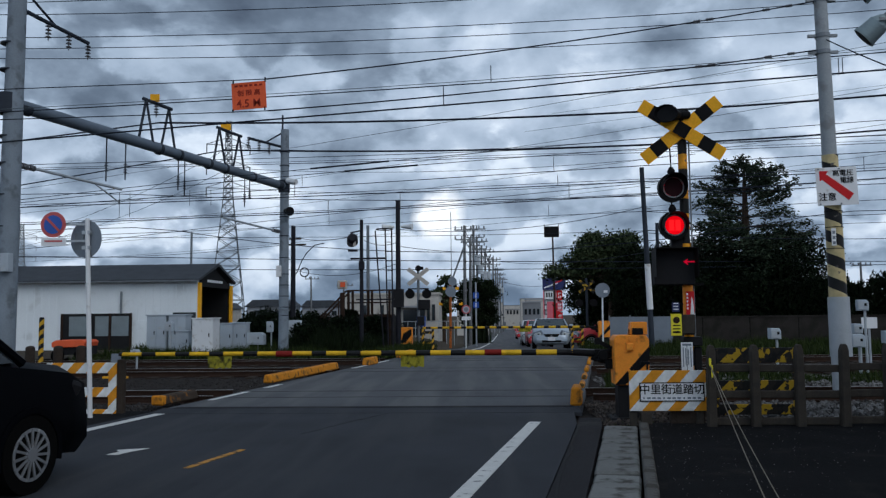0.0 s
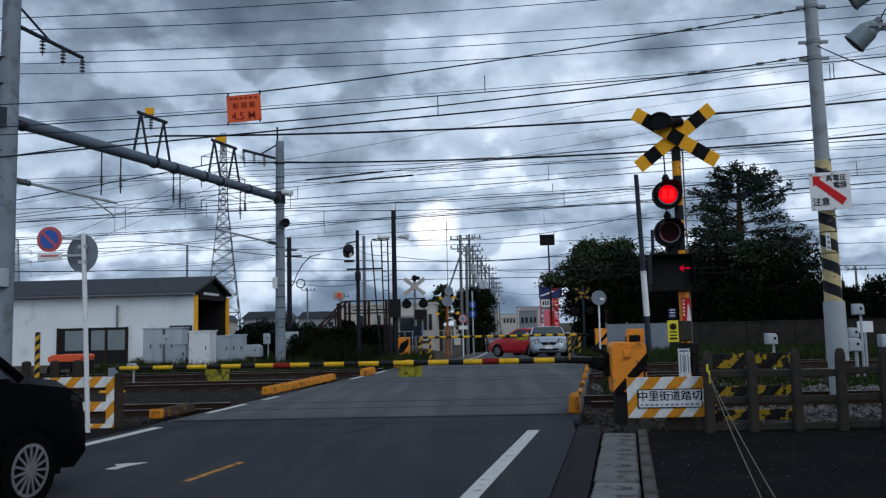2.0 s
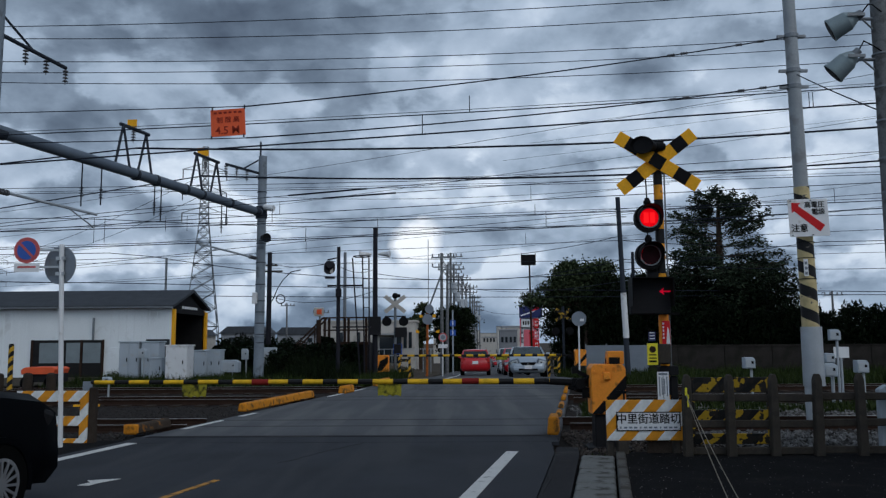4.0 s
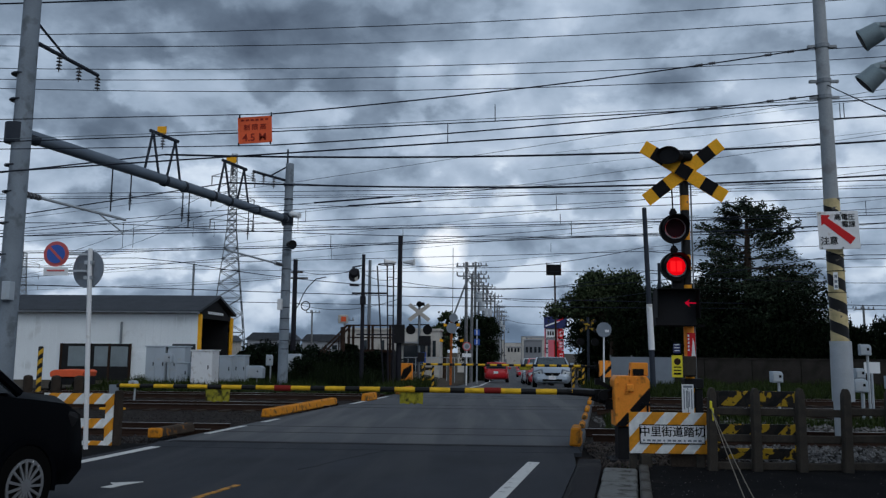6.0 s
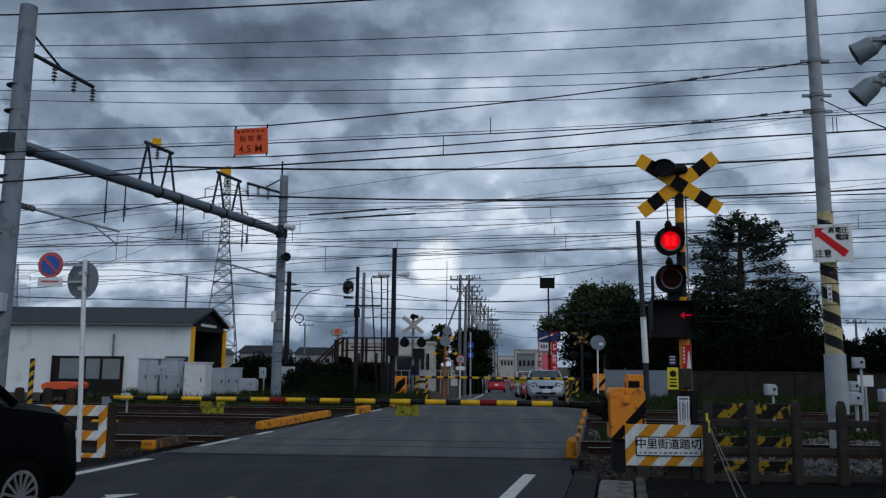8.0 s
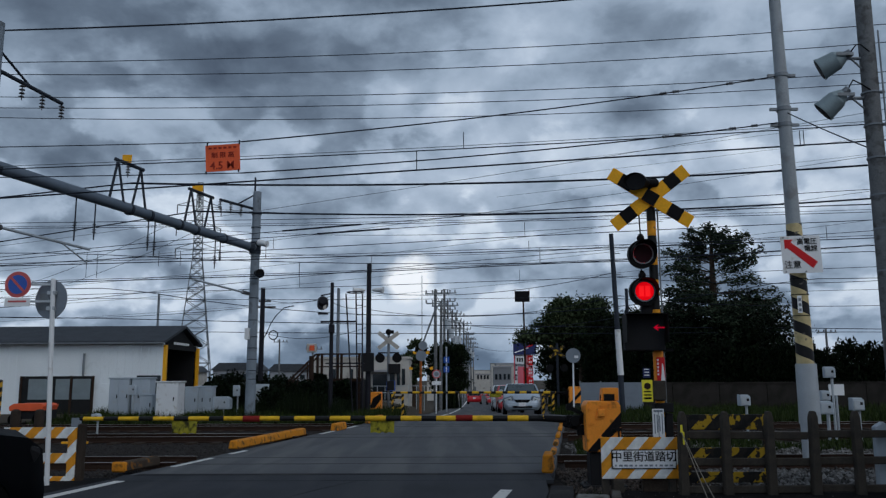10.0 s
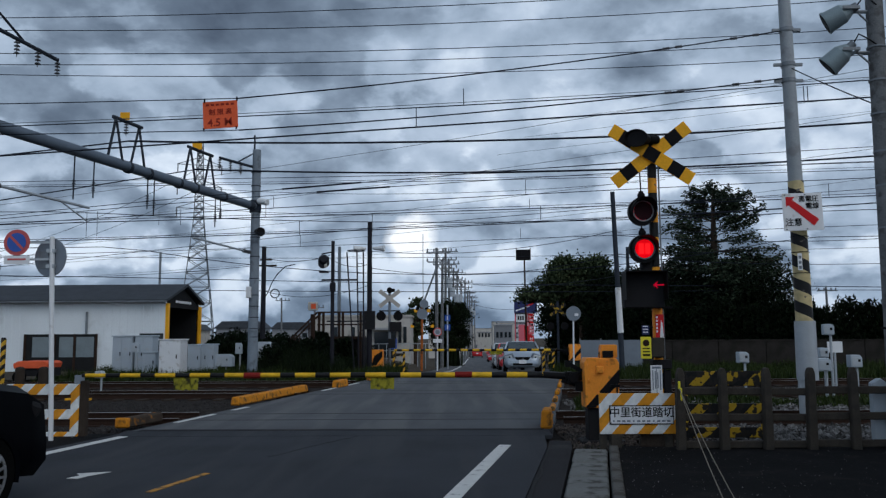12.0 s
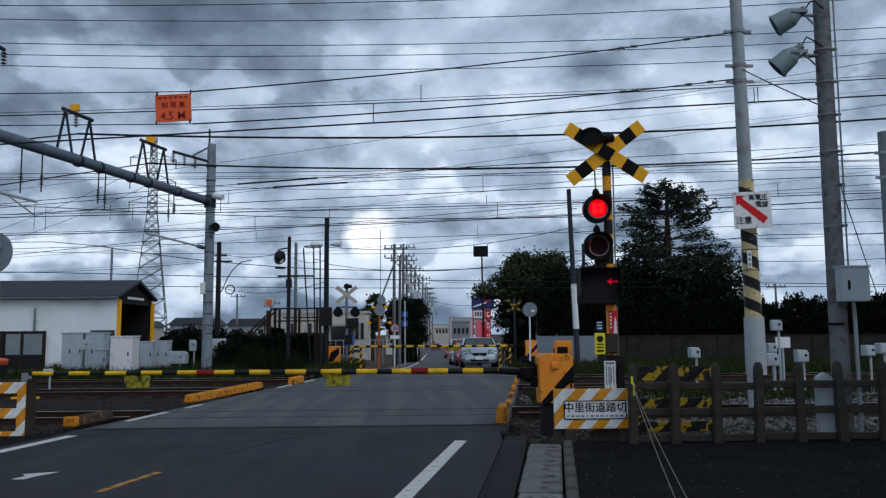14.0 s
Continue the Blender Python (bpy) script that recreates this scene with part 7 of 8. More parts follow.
def hedge(x0, y0, x1, y1, h, d, rng):
    hd = thing("hedge", pose(0, 0, 0), "tall dark clipped evergreen hedge behind a concrete wall", "hedge")
    a, b = Vector((x0, y0, 0)), Vector((x1, y1, 0))
    u = (b - a).normalized()
    v = Vector((-u.y, u.x, 0))
    bm = bmesh.new()
    L = (b - a).length
    # solid core; the shade between the leaves is put into its near-black colour
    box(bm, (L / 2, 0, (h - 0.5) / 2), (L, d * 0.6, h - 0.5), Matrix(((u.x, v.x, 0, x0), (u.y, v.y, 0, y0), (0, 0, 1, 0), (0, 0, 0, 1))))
    part("inner_growth", bm, "darkgreen", hd, "dark core standing for the shade inside the hedge")
    m_ = 80000
    s = rng.uniform(0, L, m_)
    top = h + 0.16 * np.sin(s * 2.3) + 0.12 * np.sin(s * 5.1 + 1) + 0.08 * np.sin(s * 11.0)
    zz = top * rng.uniform(0, 1, m_) ** 0.75
    spk = rng.uniform(0, 1, m_) < 0.10
    zz = np.where(spk, top + rng.uniform(0, 0.45, m_) * rng.uniform(0, 1, m_), zz)
    w = d * 0.36 * (rng.uniform(-1, 1, m_))
    w = np.where(rng.uniform(0, 1, m_) < 0.6, -d * 0.36 + rng.normal(size=m_) * 0.10, w)
    c = np.array(a)[None] + s[:, None] * np.array(u)[None] + w[:, None] * np.array(v)[None]
    c[:, 2] = np.maximum(zz, 0.05)
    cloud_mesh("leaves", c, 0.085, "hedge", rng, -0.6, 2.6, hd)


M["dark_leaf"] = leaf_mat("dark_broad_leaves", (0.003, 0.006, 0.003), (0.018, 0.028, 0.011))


def build_plants():
    rng = np.random.default_rng(11)
    conifer(pose(13.05, 41.0, 0), 9.0, 4.3, "tall dark cedar with layered boughs behind a wall", rng, 36000)
    conifer(pose(15.6, 42.5, 0), 5.6, 3.0, "lower dark conifer beside the tall cedar", rng, 20000)
    conifer(pose(10.0, 42.0, 0), 4.6, 2.4, "low dark conifer beside the tall cedar", rng, 12000)
    broadleaf(pose(7.25, 48.0, 0), 6.0, 2.0, "broad-leaved tree with pale leaf sprays beside the road", rng, 20000, "leaf", 0.13, 14, reach=36, low=0.55)
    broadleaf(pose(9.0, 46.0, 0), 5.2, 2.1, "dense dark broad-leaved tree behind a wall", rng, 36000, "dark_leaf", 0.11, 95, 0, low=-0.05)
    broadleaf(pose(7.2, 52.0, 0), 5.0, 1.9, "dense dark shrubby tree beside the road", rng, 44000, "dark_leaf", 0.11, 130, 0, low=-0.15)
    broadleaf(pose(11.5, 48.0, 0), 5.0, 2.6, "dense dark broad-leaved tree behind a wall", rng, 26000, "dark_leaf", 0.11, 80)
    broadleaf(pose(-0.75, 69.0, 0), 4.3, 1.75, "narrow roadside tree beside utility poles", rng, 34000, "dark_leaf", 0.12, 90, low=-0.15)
    broadleaf(pose(-3.2, 60.0, 0), 4.3, 1.0, "small tree beside a pale building", rng, 5000, "leaf", 0.16, 24)
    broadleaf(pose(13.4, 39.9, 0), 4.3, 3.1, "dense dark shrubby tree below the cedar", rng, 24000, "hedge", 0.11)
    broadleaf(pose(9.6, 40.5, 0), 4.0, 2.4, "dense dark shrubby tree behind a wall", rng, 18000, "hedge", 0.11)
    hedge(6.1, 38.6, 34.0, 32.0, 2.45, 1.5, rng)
    for x, y, w, h in ((-6.9, 31.5, 1.0, 1.2), (-5.7, 31.0, 1.1, 1.3), (-5.2, 32.8, 1.0, 1.4), (-6.3, 30.4, 0.8, 0.9), (-5.75, 33.2, 0.45, 1.9), (-7.4, 32.4, 1.0, 1.1), (-5.0, 33.4, 0.9, 1.2), (-4.4, 36.5, 1.0, 1.3), (-10.6, 40.5, 1.5, 1.7), (-9.2, 41.5, 1.4, 1.5), (-11.8, 42.0, 1.5, 1.9), (-7.6, 40.5, 1.3, 1.5), (-10.5, 36.0, 1.2, 1.2), (-8.9, 36.5, 1.2, 1.3)):
        bush(pose(x, y, 0, 0, 0, rng.uniform(0, 360)), w, h, "dark green weedy bush in the yard", rng, 3200)
    grass_patch("grass", 42000, (4.2, 26), (25.4, 37.5), -0.03, 0.42, "tall rough grass on the verge", rng, lambda x, y: y < 38.2 - 0.23 * (x - 7))
    grass_patch("grass", 22000, (-14, -2.3), (26.3, 37), -0.03, 0.38, "rough weedy grass in the yard", rng, lambda x, y: x < -2.6 + 0.03 * (y - 27))
    grass_patch("tall_weeds", 9000, (-7.6, -2.9), (28.6, 32.2), -0.03, 1.0, "tall dark weeds round the masts", rng, lambda x, y: x < -4.1)
    grass_patch("tall_weeds", 2500, (-12, -8), (33, 36), -0.03, 0.8, "tall dark weeds by the shed", rng)
    grass_patch("grass", 7000, (1.9, 5.0), (14.9, 19.2), -0.12, 0.22, "sparse grass tufts between tracks", rng, lambda x, y: x > 1.75 + 0.145 * (y - 12.3))
    grass_patch("grass", 9000, (5.0, 16), (17.0, 19.2), -0.12, 0.22, "sparse grass tufts between tracks", rng)
    grass_patch("grass", 700, (1.6, 8), (10.48, 10.8), -0.12, 0.14, "sparse grass tufts at the fence's foot", rng)


# ---- walls and buildings beyond ----
def build_town():
    # concrete wall in panels
    wl = thing("boundary_wall", pose(0, 0, 0), "long weathered grey concrete wall behind the grass", "wall")
    a, b = Vector((5.6, 36.6, 0)), Vector((34.0, 30.6, 0))
    u = (b - a).normalized()
    ang = math.degrees(math.atan2(u.y, u.x))
    n = 15
    L = (b - a).length / n
    pm = mesh_of("wall_panel", made(lambda q: box(q, (0, 0, 0.55), (L - 0.02, 0.14, 1.15))), "wall_stain", 0.01)
    for i in range(n):
        ob = new("wall_panel", pm)
        ob.parent = wl
        p = a + u * L * (i + 0.5)
        ob.matrix_basis = pose(p.x, p.y, 0.0 + RNG.normal() * 0.01, 0, 0, ang)
    part("coping", made(lambda q: box(q, (0, 0, 1.15), ((b - a).length, 0.2, 0.06), Matrix.Translation((a + b) / 2) @ pose(0, 0, 0, 0, 0, ang))), "wall_stain", wl)
    pn = thing("panel_fence", pose(6.75, 35.9, 0, 0, 0, -9), "plain grey sheet-metal panel fence beside the wall", "fence")
    for k in (-1, 0, 1):
        part("panel", made(lambda q: box(q, (0.9 * k, 0, 0.62), (0.88, 0.04, 1.12))), "grey_sign", pn, bevel=0.006)
        part("post", made(lambda q: box(q, (0.9 * k - 0.45, 0.04, 0.6), (0.06, 0.06, 1.3))), "galv_dark", pn)
    # pale building by the far crossing
    bd = thing("pale_building", pose(0, 0, 0), "low cream building with dark door and slim windows", "building")
    part("wall", made(lambda q: box(q, (-6.65, 58.0, 1.3), (6.7, 5.0, 2.9))), "plaster", bd)
    part("parapet", made(lambda q: box(q, (-6.65, 58.0, 2.80), (6.9, 5.2, 0.14))), "plaster", bd)
    part("door_bay", made(lambda q: box(q, (-5.0, 55.45, 0.9), (1.5, 0.12, 1.6))), "glass", bd, "dark glazed door bay")
    part("canopy", made(lambda q: box(q, (-5.0, 55.1, 1.9), (2.0, 0.9, 0.12))), "greywall", bd)
    part("blue_notice", made(lambda q: box(q, (-4.5, 55.36, 0.9), (0.6, 0.03, 0.7))), "blue", bd)
    for x in (-4.0, -3.65, -7.2, -8.4):
        part("window", made(lambda q: box(q, (x, 55.47, 1.5), (0.22, 0.1, 1.1))), "glass", bd)
    # slim rail fence before it
    fe = thing("mesh_fence", pose(0, 0, 0), "slim steel rail fence before a pale building", "fence")
    for i in range(12):
        part("post", made(lambda q: rod(q, (-7.6 + 0.5 * i, 52, -0.1), (-7.6 + 0.5 * i, 52, 0.95), 0.02, seg=5)), "galv", fe)
    for z in (0.5, 0.92):
        part("rail", made(lambda q: rod(q, (-7.7, 52, z), (-1.9, 52, z), 0.02, seg=5)), "galv", fe)
    # far houses left of the road, over the yard
    for x, y, w, h, m_ in ((-41, 200, 9, 5.0, "greywall"), (-33, 185, 7, 4.6, "greywall"), (-56, 210, 12, 5.5, "greywall"), (-75, 220, 12, 5, "plaster"), (-27, 215, 7, 6.0, "greywall"), (-52, 95, 10, 4, "greywall"), (-70, 110, 14, 5.5, "plaster")):
        house(x, y, w, h, m_)
    # town along the road, both sides
    for x, y, w, h, m_ in ((8.3, 150, 3.2, 3.3, "greywall"), (12.6, 190, 7, 4.4, "plaster"), (16, 240, 9, 5.5, "greywall"), (17, 300, 9, 6.5, "plaster"), (6.5, 205, 3.4, 2.2, "plaster"),
                                          (-2.2, 130, 5, 4.2, "plaster"), (-1.0, 170, 6, 4.0, "greywall"), (0, 220, 7, 4.5, "greywall"), (2, 290, 8, 5.0, "plaster"), (9.0, 420, 16, 5.2, "plaster"), (24, 380, 12, 8, "greywall")):
        block(x, y, w, h, m_)
    # petrol station sign tower and red banners
    gs = thing("station_sign_tower", pose(6.15, 75.0, -0.32), "tall pink sign tower with a navy panel and price boards", "sign tower")
    part("tower", made(lambda q: box(q, (-0.05, 0.3, 2.0), (1.65, 0.4, 4.1))), "signwhite", gs)
    tp = part("top_panel", made(lambda q: box(q, (0.1, 0.0, 4.35), (2.1, 0.3, 1.05))), "navy", gs, "navy top panel with a white stroke")
    part("white_stroke", made(lambda q: [box(q, (0, 0, 0), (0.26, 0.02, 0.12), Matrix.Translation((-0.7 + 0.26 * i, -0.17, 4.05 + 0.09 * i)) @ pose(0, 0, 0, 0, -25, 0)) for i in range(5)]), "signwhite", tp)
    part("red_stroke", made(lambda q: box(q, (0, 0, 0), (0.8, 0.02, 0.14), Matrix.Translation((0.6, -0.17, 4.62)) @ pose(0, 0, 0, 0, -25, 0))), "red", tp)
    for x in (-0.86, 0.22):
        part("edge_strip", made(lambda q: box(q, (x, 0.06, 1.9), (0.09, 0.08, 3.8))), "pink", gs)
    for z, h, m_ in ((3.35, 0.75, "signwhite"), (2.65, 0.35, "greywall"), (2.2, 0.35, "signwhite"), (1.75, 0.35, "greywall")):
        pn = part("price_board", made(lambda q: box(q, (-0.35, 0.05, z), (0.85, 0.1, h))), m_, gs)
        part("board_frame", made(lambda q: box(q, (-0.35, 0.08, z), (0.95, 0.06, h + 0.10))), "black", gs)
        part("text_bars", made(lambda q: [box(q, (-0.35 + 0.22 * k, -0.01, z), (0.13, 0.02, h * 0.5)) for k in (-1, 0, 1)]), "black" if m_ == "signwhite" else "signwhite", pn)
    for k in range(3):
        part("red_banner", made(lambda q: box(q, (0.60, -0.02, 3.3 - 1.0 * k), (0.50, 0.05, 0.92))), "red" if k != 1 else "pink", gs)
        part("text_bars", made(lambda q: [box(q, (0.52 + 0.16 * i, -0.05, 3.45 - 1.0 * k - 0.3 * j), (0.09, 0.01, 0.18)) for i in (0, 1) for j in (0, 1)]), "signwhite", gs)
    for i in range(6):
        x, y = 4.9 + 0.35 * (i % 3) + 1.4 * (i // 3), 66 + 3.0 * i
        fl = thing("banner_flag", pose(x, y, 0), "red and white advertising banner on a pole", "banner", "roadside banners")
        part("pole", made(lambda q: rod(q, (0, 0, -0.1), (0, 0, 2.4), 0.02, seg=5)), "galv", fl)
        part("cloth", made(lambda q: box(q, (0.24, 0, 1.5), (0.46, 0.02, 1.6))), "red" if i % 2 else "pink", fl)
    # dark board on a tall post
    bb = thing("lamp_board", pose(4.98, 60.0, 0), "dark board on a tall slim post", "sign board")
    part("post", made(lambda q: rod(q, (0.08, 0, -0.2), (0, 0, 7.0), 0.09, 0.06, seg=8)), "rust", bb)
    part("board", made(lambda q: box(q, (-0.08, 0, 7.4), (1.05, 0.2, 0.80))), "black", bb, bevel=0.02)
    for i in (0, 1):
        part("bracket", made(lambda q: rod(q, (-0.6 + 1.05 * i, 0, 7.0), (-0.6 + 1.05 * i, 0, 7.95), 0.03, seg=5)), "rust", bb)


def house(x, y, w, h, m_):
    hs = thing("house", pose(x, y, 0), "low distant house with a dark pitched roof", "house", "distant houses")
    part("wall", made(lambda q: box(q, (0, 0, h * 0.33), (w, w * 0.7, h * 0.68))), m_, hs)
    part("roof", made(lambda q: prism(q, [(-w * 0.55, h * 0.66), (w * 0.55, h * 0.66), (w * 0.36, h), (-w * 0.36, h)], -w * 0.4, w * 0.4)), "roof", hs)
    for k in (-0.25, 0.2):
        part("window", made(lambda q: box(q, (w * k, -w * 0.355, h * 0.4), (w * 0.16, 0.1, h * 0.2))), "glass", hs)


def block(x, y, w, h, m_):
    bk = thing("town_building", pose(x, y, 0), "distant flat-roofed town building with rows of windows", "building", "buildings along the road")
    part("wall", made(lambda q: box(q, (0, 0, h / 2), (w, w, h))), m_, bk)
    part("roof", made(lambda q: box(q, (0, 0, h + 0.1), (w + 0.3, w + 0.3, 0.2))), "greywall", bk)
    wm = mesh_of("window", made(lambda q: box(q, (0, 0, 0), (w * 0.13, 0.12, 1.0))), "glass")
    for f in range(max(1, int(h // 2.8))):
        for k in (-0.36, -0.13, 0.12, 0.35):
            ob = new("window", wm)
            ob.parent = bk
            ob.matrix_basis = pose(w * k, -w / 2 - 0.03, 1.6 + 2.8 * f)


def utility_pole(x, y, h, arms=2, lean=0.0):
    up = thing("utility_pole", pose(x, y, 0), "slim concrete utility pole with crossarms and insulators", "utility pole", "utility poles along the far road")
    part("shaft", made(lambda q: rod(q, (0, 0, -0.3), (lean, 0, h), 0.15, 0.10, seg=10)), "pole_old", up, smooth=True)
    for k in range(arms):
        z = h - 0.35 - 0.75 * k
        part("crossarm", made(lambda q: box(q, (lean + 0.15, 0, z), (1.9 - 0.3 * k, 0.1, 0.1))), "galv_dark", up)
        for s in (-0.7, -0.2, 0.5, 0.95):
            part("insulator", made(lambda q: rod(q, (lean + s, 0, z), (lean + s, 0, z + 0.28), 0.06, seg=6)), "porcelain", up)
    if arms > 2:
        part("transformer", made(lambda q: rod(q, (0.35, 0, h - 3.6), (0.35, 0, h - 2.7), 0.28, seg=12)), "galv", up, "grey transformer drum", smooth=True)
    return up


def pylon(x, y, h, w, label):
    """A lattice tower: four tapering legs, braces and crossarms."""
    py = thing("lattice_pylon", pose(x, y, 0, 0, 0, 20), label, "pylon", "lattice pylons")
    wt = w * 0.13
    levels = [0, 0.10, 0.19, 0.27, 0.34, 0.405, 0.465, 0.52, 0.57, 0.615, 0.66, 0.70, 0.74, 0.78, 0.82, 0.86, 0.90, 0.935, 0.97, 1.0]

    def wid(t):
        return (w * (1 - t / 0.62) + wt * 2.0 * (t / 0.62)) if t < 0.62 else wt * 2.0 * (1 - (t - 0.62) / 0.38) + wt * 1.1 * ((t - 0.62) / 0.38)
    r = h * 0.0026
    for sx in (-1, 1):
        for sy in (-1, 1):
            tube("leg", [(sx * wid(t) / 2, sy * wid(t) / 2, h * t) for t in levels], r, "galv_dark", py, 4)
    bm = bmesh.new()
    for t0, t1 in zip(levels, levels[1:]):
        a, b = wid(t0) / 2, wid(t1) / 2
        for s in (-1, 1):
            for p, q in (((-a, s * a), (b, s * b)), ((a, s * a), (-b, s * b)), ((s * a, -a), (s * b, b)), ((s * a, a), (s * b, -b)), ((-b, s * b), (b, s * b)), ((s * b, -b), (s * b, b))):
                z1 = h * t1
                rod(bm, (*p, h * t0 if abs(p[0]) == a and abs(p[1]) == a and a != b else z1), (*q, z1), r * 0.62, seg=4)
    tagged(part("bracing", bm, "galv_dark", py), kind="stuff")
    for t in (0.66, 0.77, 0.88):
        part("crossarm", made(lambda q: [rod(q, (-w * 0.62, 0, h * t), (w * 0.62, 0, h * t), r * 0.8, seg=4), rod(q, (-w * 0.62, 0, h * t), (0, 0, h * (t + 0.04)), r * 0.7, seg=4), rod(q, (w * 0.62, 0, h * t), (0, 0, h * (t + 0.04)), r * 0.7, seg=4)]), "galv_dark", py)
        for s in (-0.6, 0.6):
            part("insulator", made(lambda q: rod(q, (s * w, 0, h * t), (s * w, 0, h * (t - 0.045)), r * 1.1, seg=5)), "porcelain", py)
    return py


def build_masts():
    pylon(-84.3, 258.0, 65.5, 11.5, "tall grey steel lattice pylon beyond the yard")
    pylon(-186.0, 312.0, 39.0, 9.0, "distant steel lattice pylon")
    part_y = thing("pylon_marker", pose(-85.2, 256.0, 63.5), "yellow marker plate on a pylon's tip", "marker plate")
    part("plate", made(lambda q: box(q, (0, 0, 0.4), (2.2, 0.4, 1.8))), "yellow", part_y)
    for x, y, h, a in ((-1.65, 62, 8.2, 2), (-1.15, 72, 9.3, 3), (-0.9, 80, 8.9, 3), (-0.1, 95, 9.0, 3), (-1.35, 66, 7.6, 1), (-0.55, 87, 8.6, 3), (0.45, 103, 8.4, 2), (1.4, 122, 8.2, 2), (2.6, 150, 8.8, 3), (0.9, 112, 9.2, 2), (1.9, 135, 9.0, 3), (3.6, 175, 9.0, 2), (9.8, 130, 8.4, 2), (8.3, 108, 5.6, 2), (36.3, 80, 6.0, 1), (14.0, 52, 6.2, 1), (-23, 105, 6.5, 1), (-16.0, 90, 5.0, 1)):
        utility_pole(x, y, h, a, RNG.normal() * 0.05)
    for (a, b) in (((-1.65, 62, 8.0), (-1.0, 80, 8.7)), ((-1.65, 62, 7.2), (-1.0, 80, 7.9)), ((-1.0, 80, 8.7), (1.9, 135, 8.8)), ((8.3, 108, 5.3), (5.0, 60, 5.0)), ((8.3, 108, 5.0), (1.9, 135, 7.0)), ((-84, 258, 57), (-186, 312, 34)), ((-84, 258, 50), (-186, 312, 30)), ((-84, 258, 57), (60, 230, 52)), ((-84, 258, 50), (60, 230, 46)), ((-80, 258, 43), (60, 230, 40))):
        span(a, b, 0.5 if b[1] < 200 else 3.0, 0.025 if b[1] < 200 else 0.07, "wire", "thin distant power line between pylons", "distant power lines")


# ---- vehicles ----
def loft(bm, stations):
    """A closed skin through cross-sections: each a list of (x, y, z), all of one length."""
    rings = [[bm.verts.new(p) for p in s] for s in stations]
    n = len(rings[0])
    for r0, r1 in zip(rings, rings[1:]):
        for i in range(n):
            bm.faces.new((r0[i], r0[(i + 1) % n], r1[(i + 1) % n], r1[i]))
    bm.faces.new(rings[0][::-1])
    bm.faces.new(rings[-1])


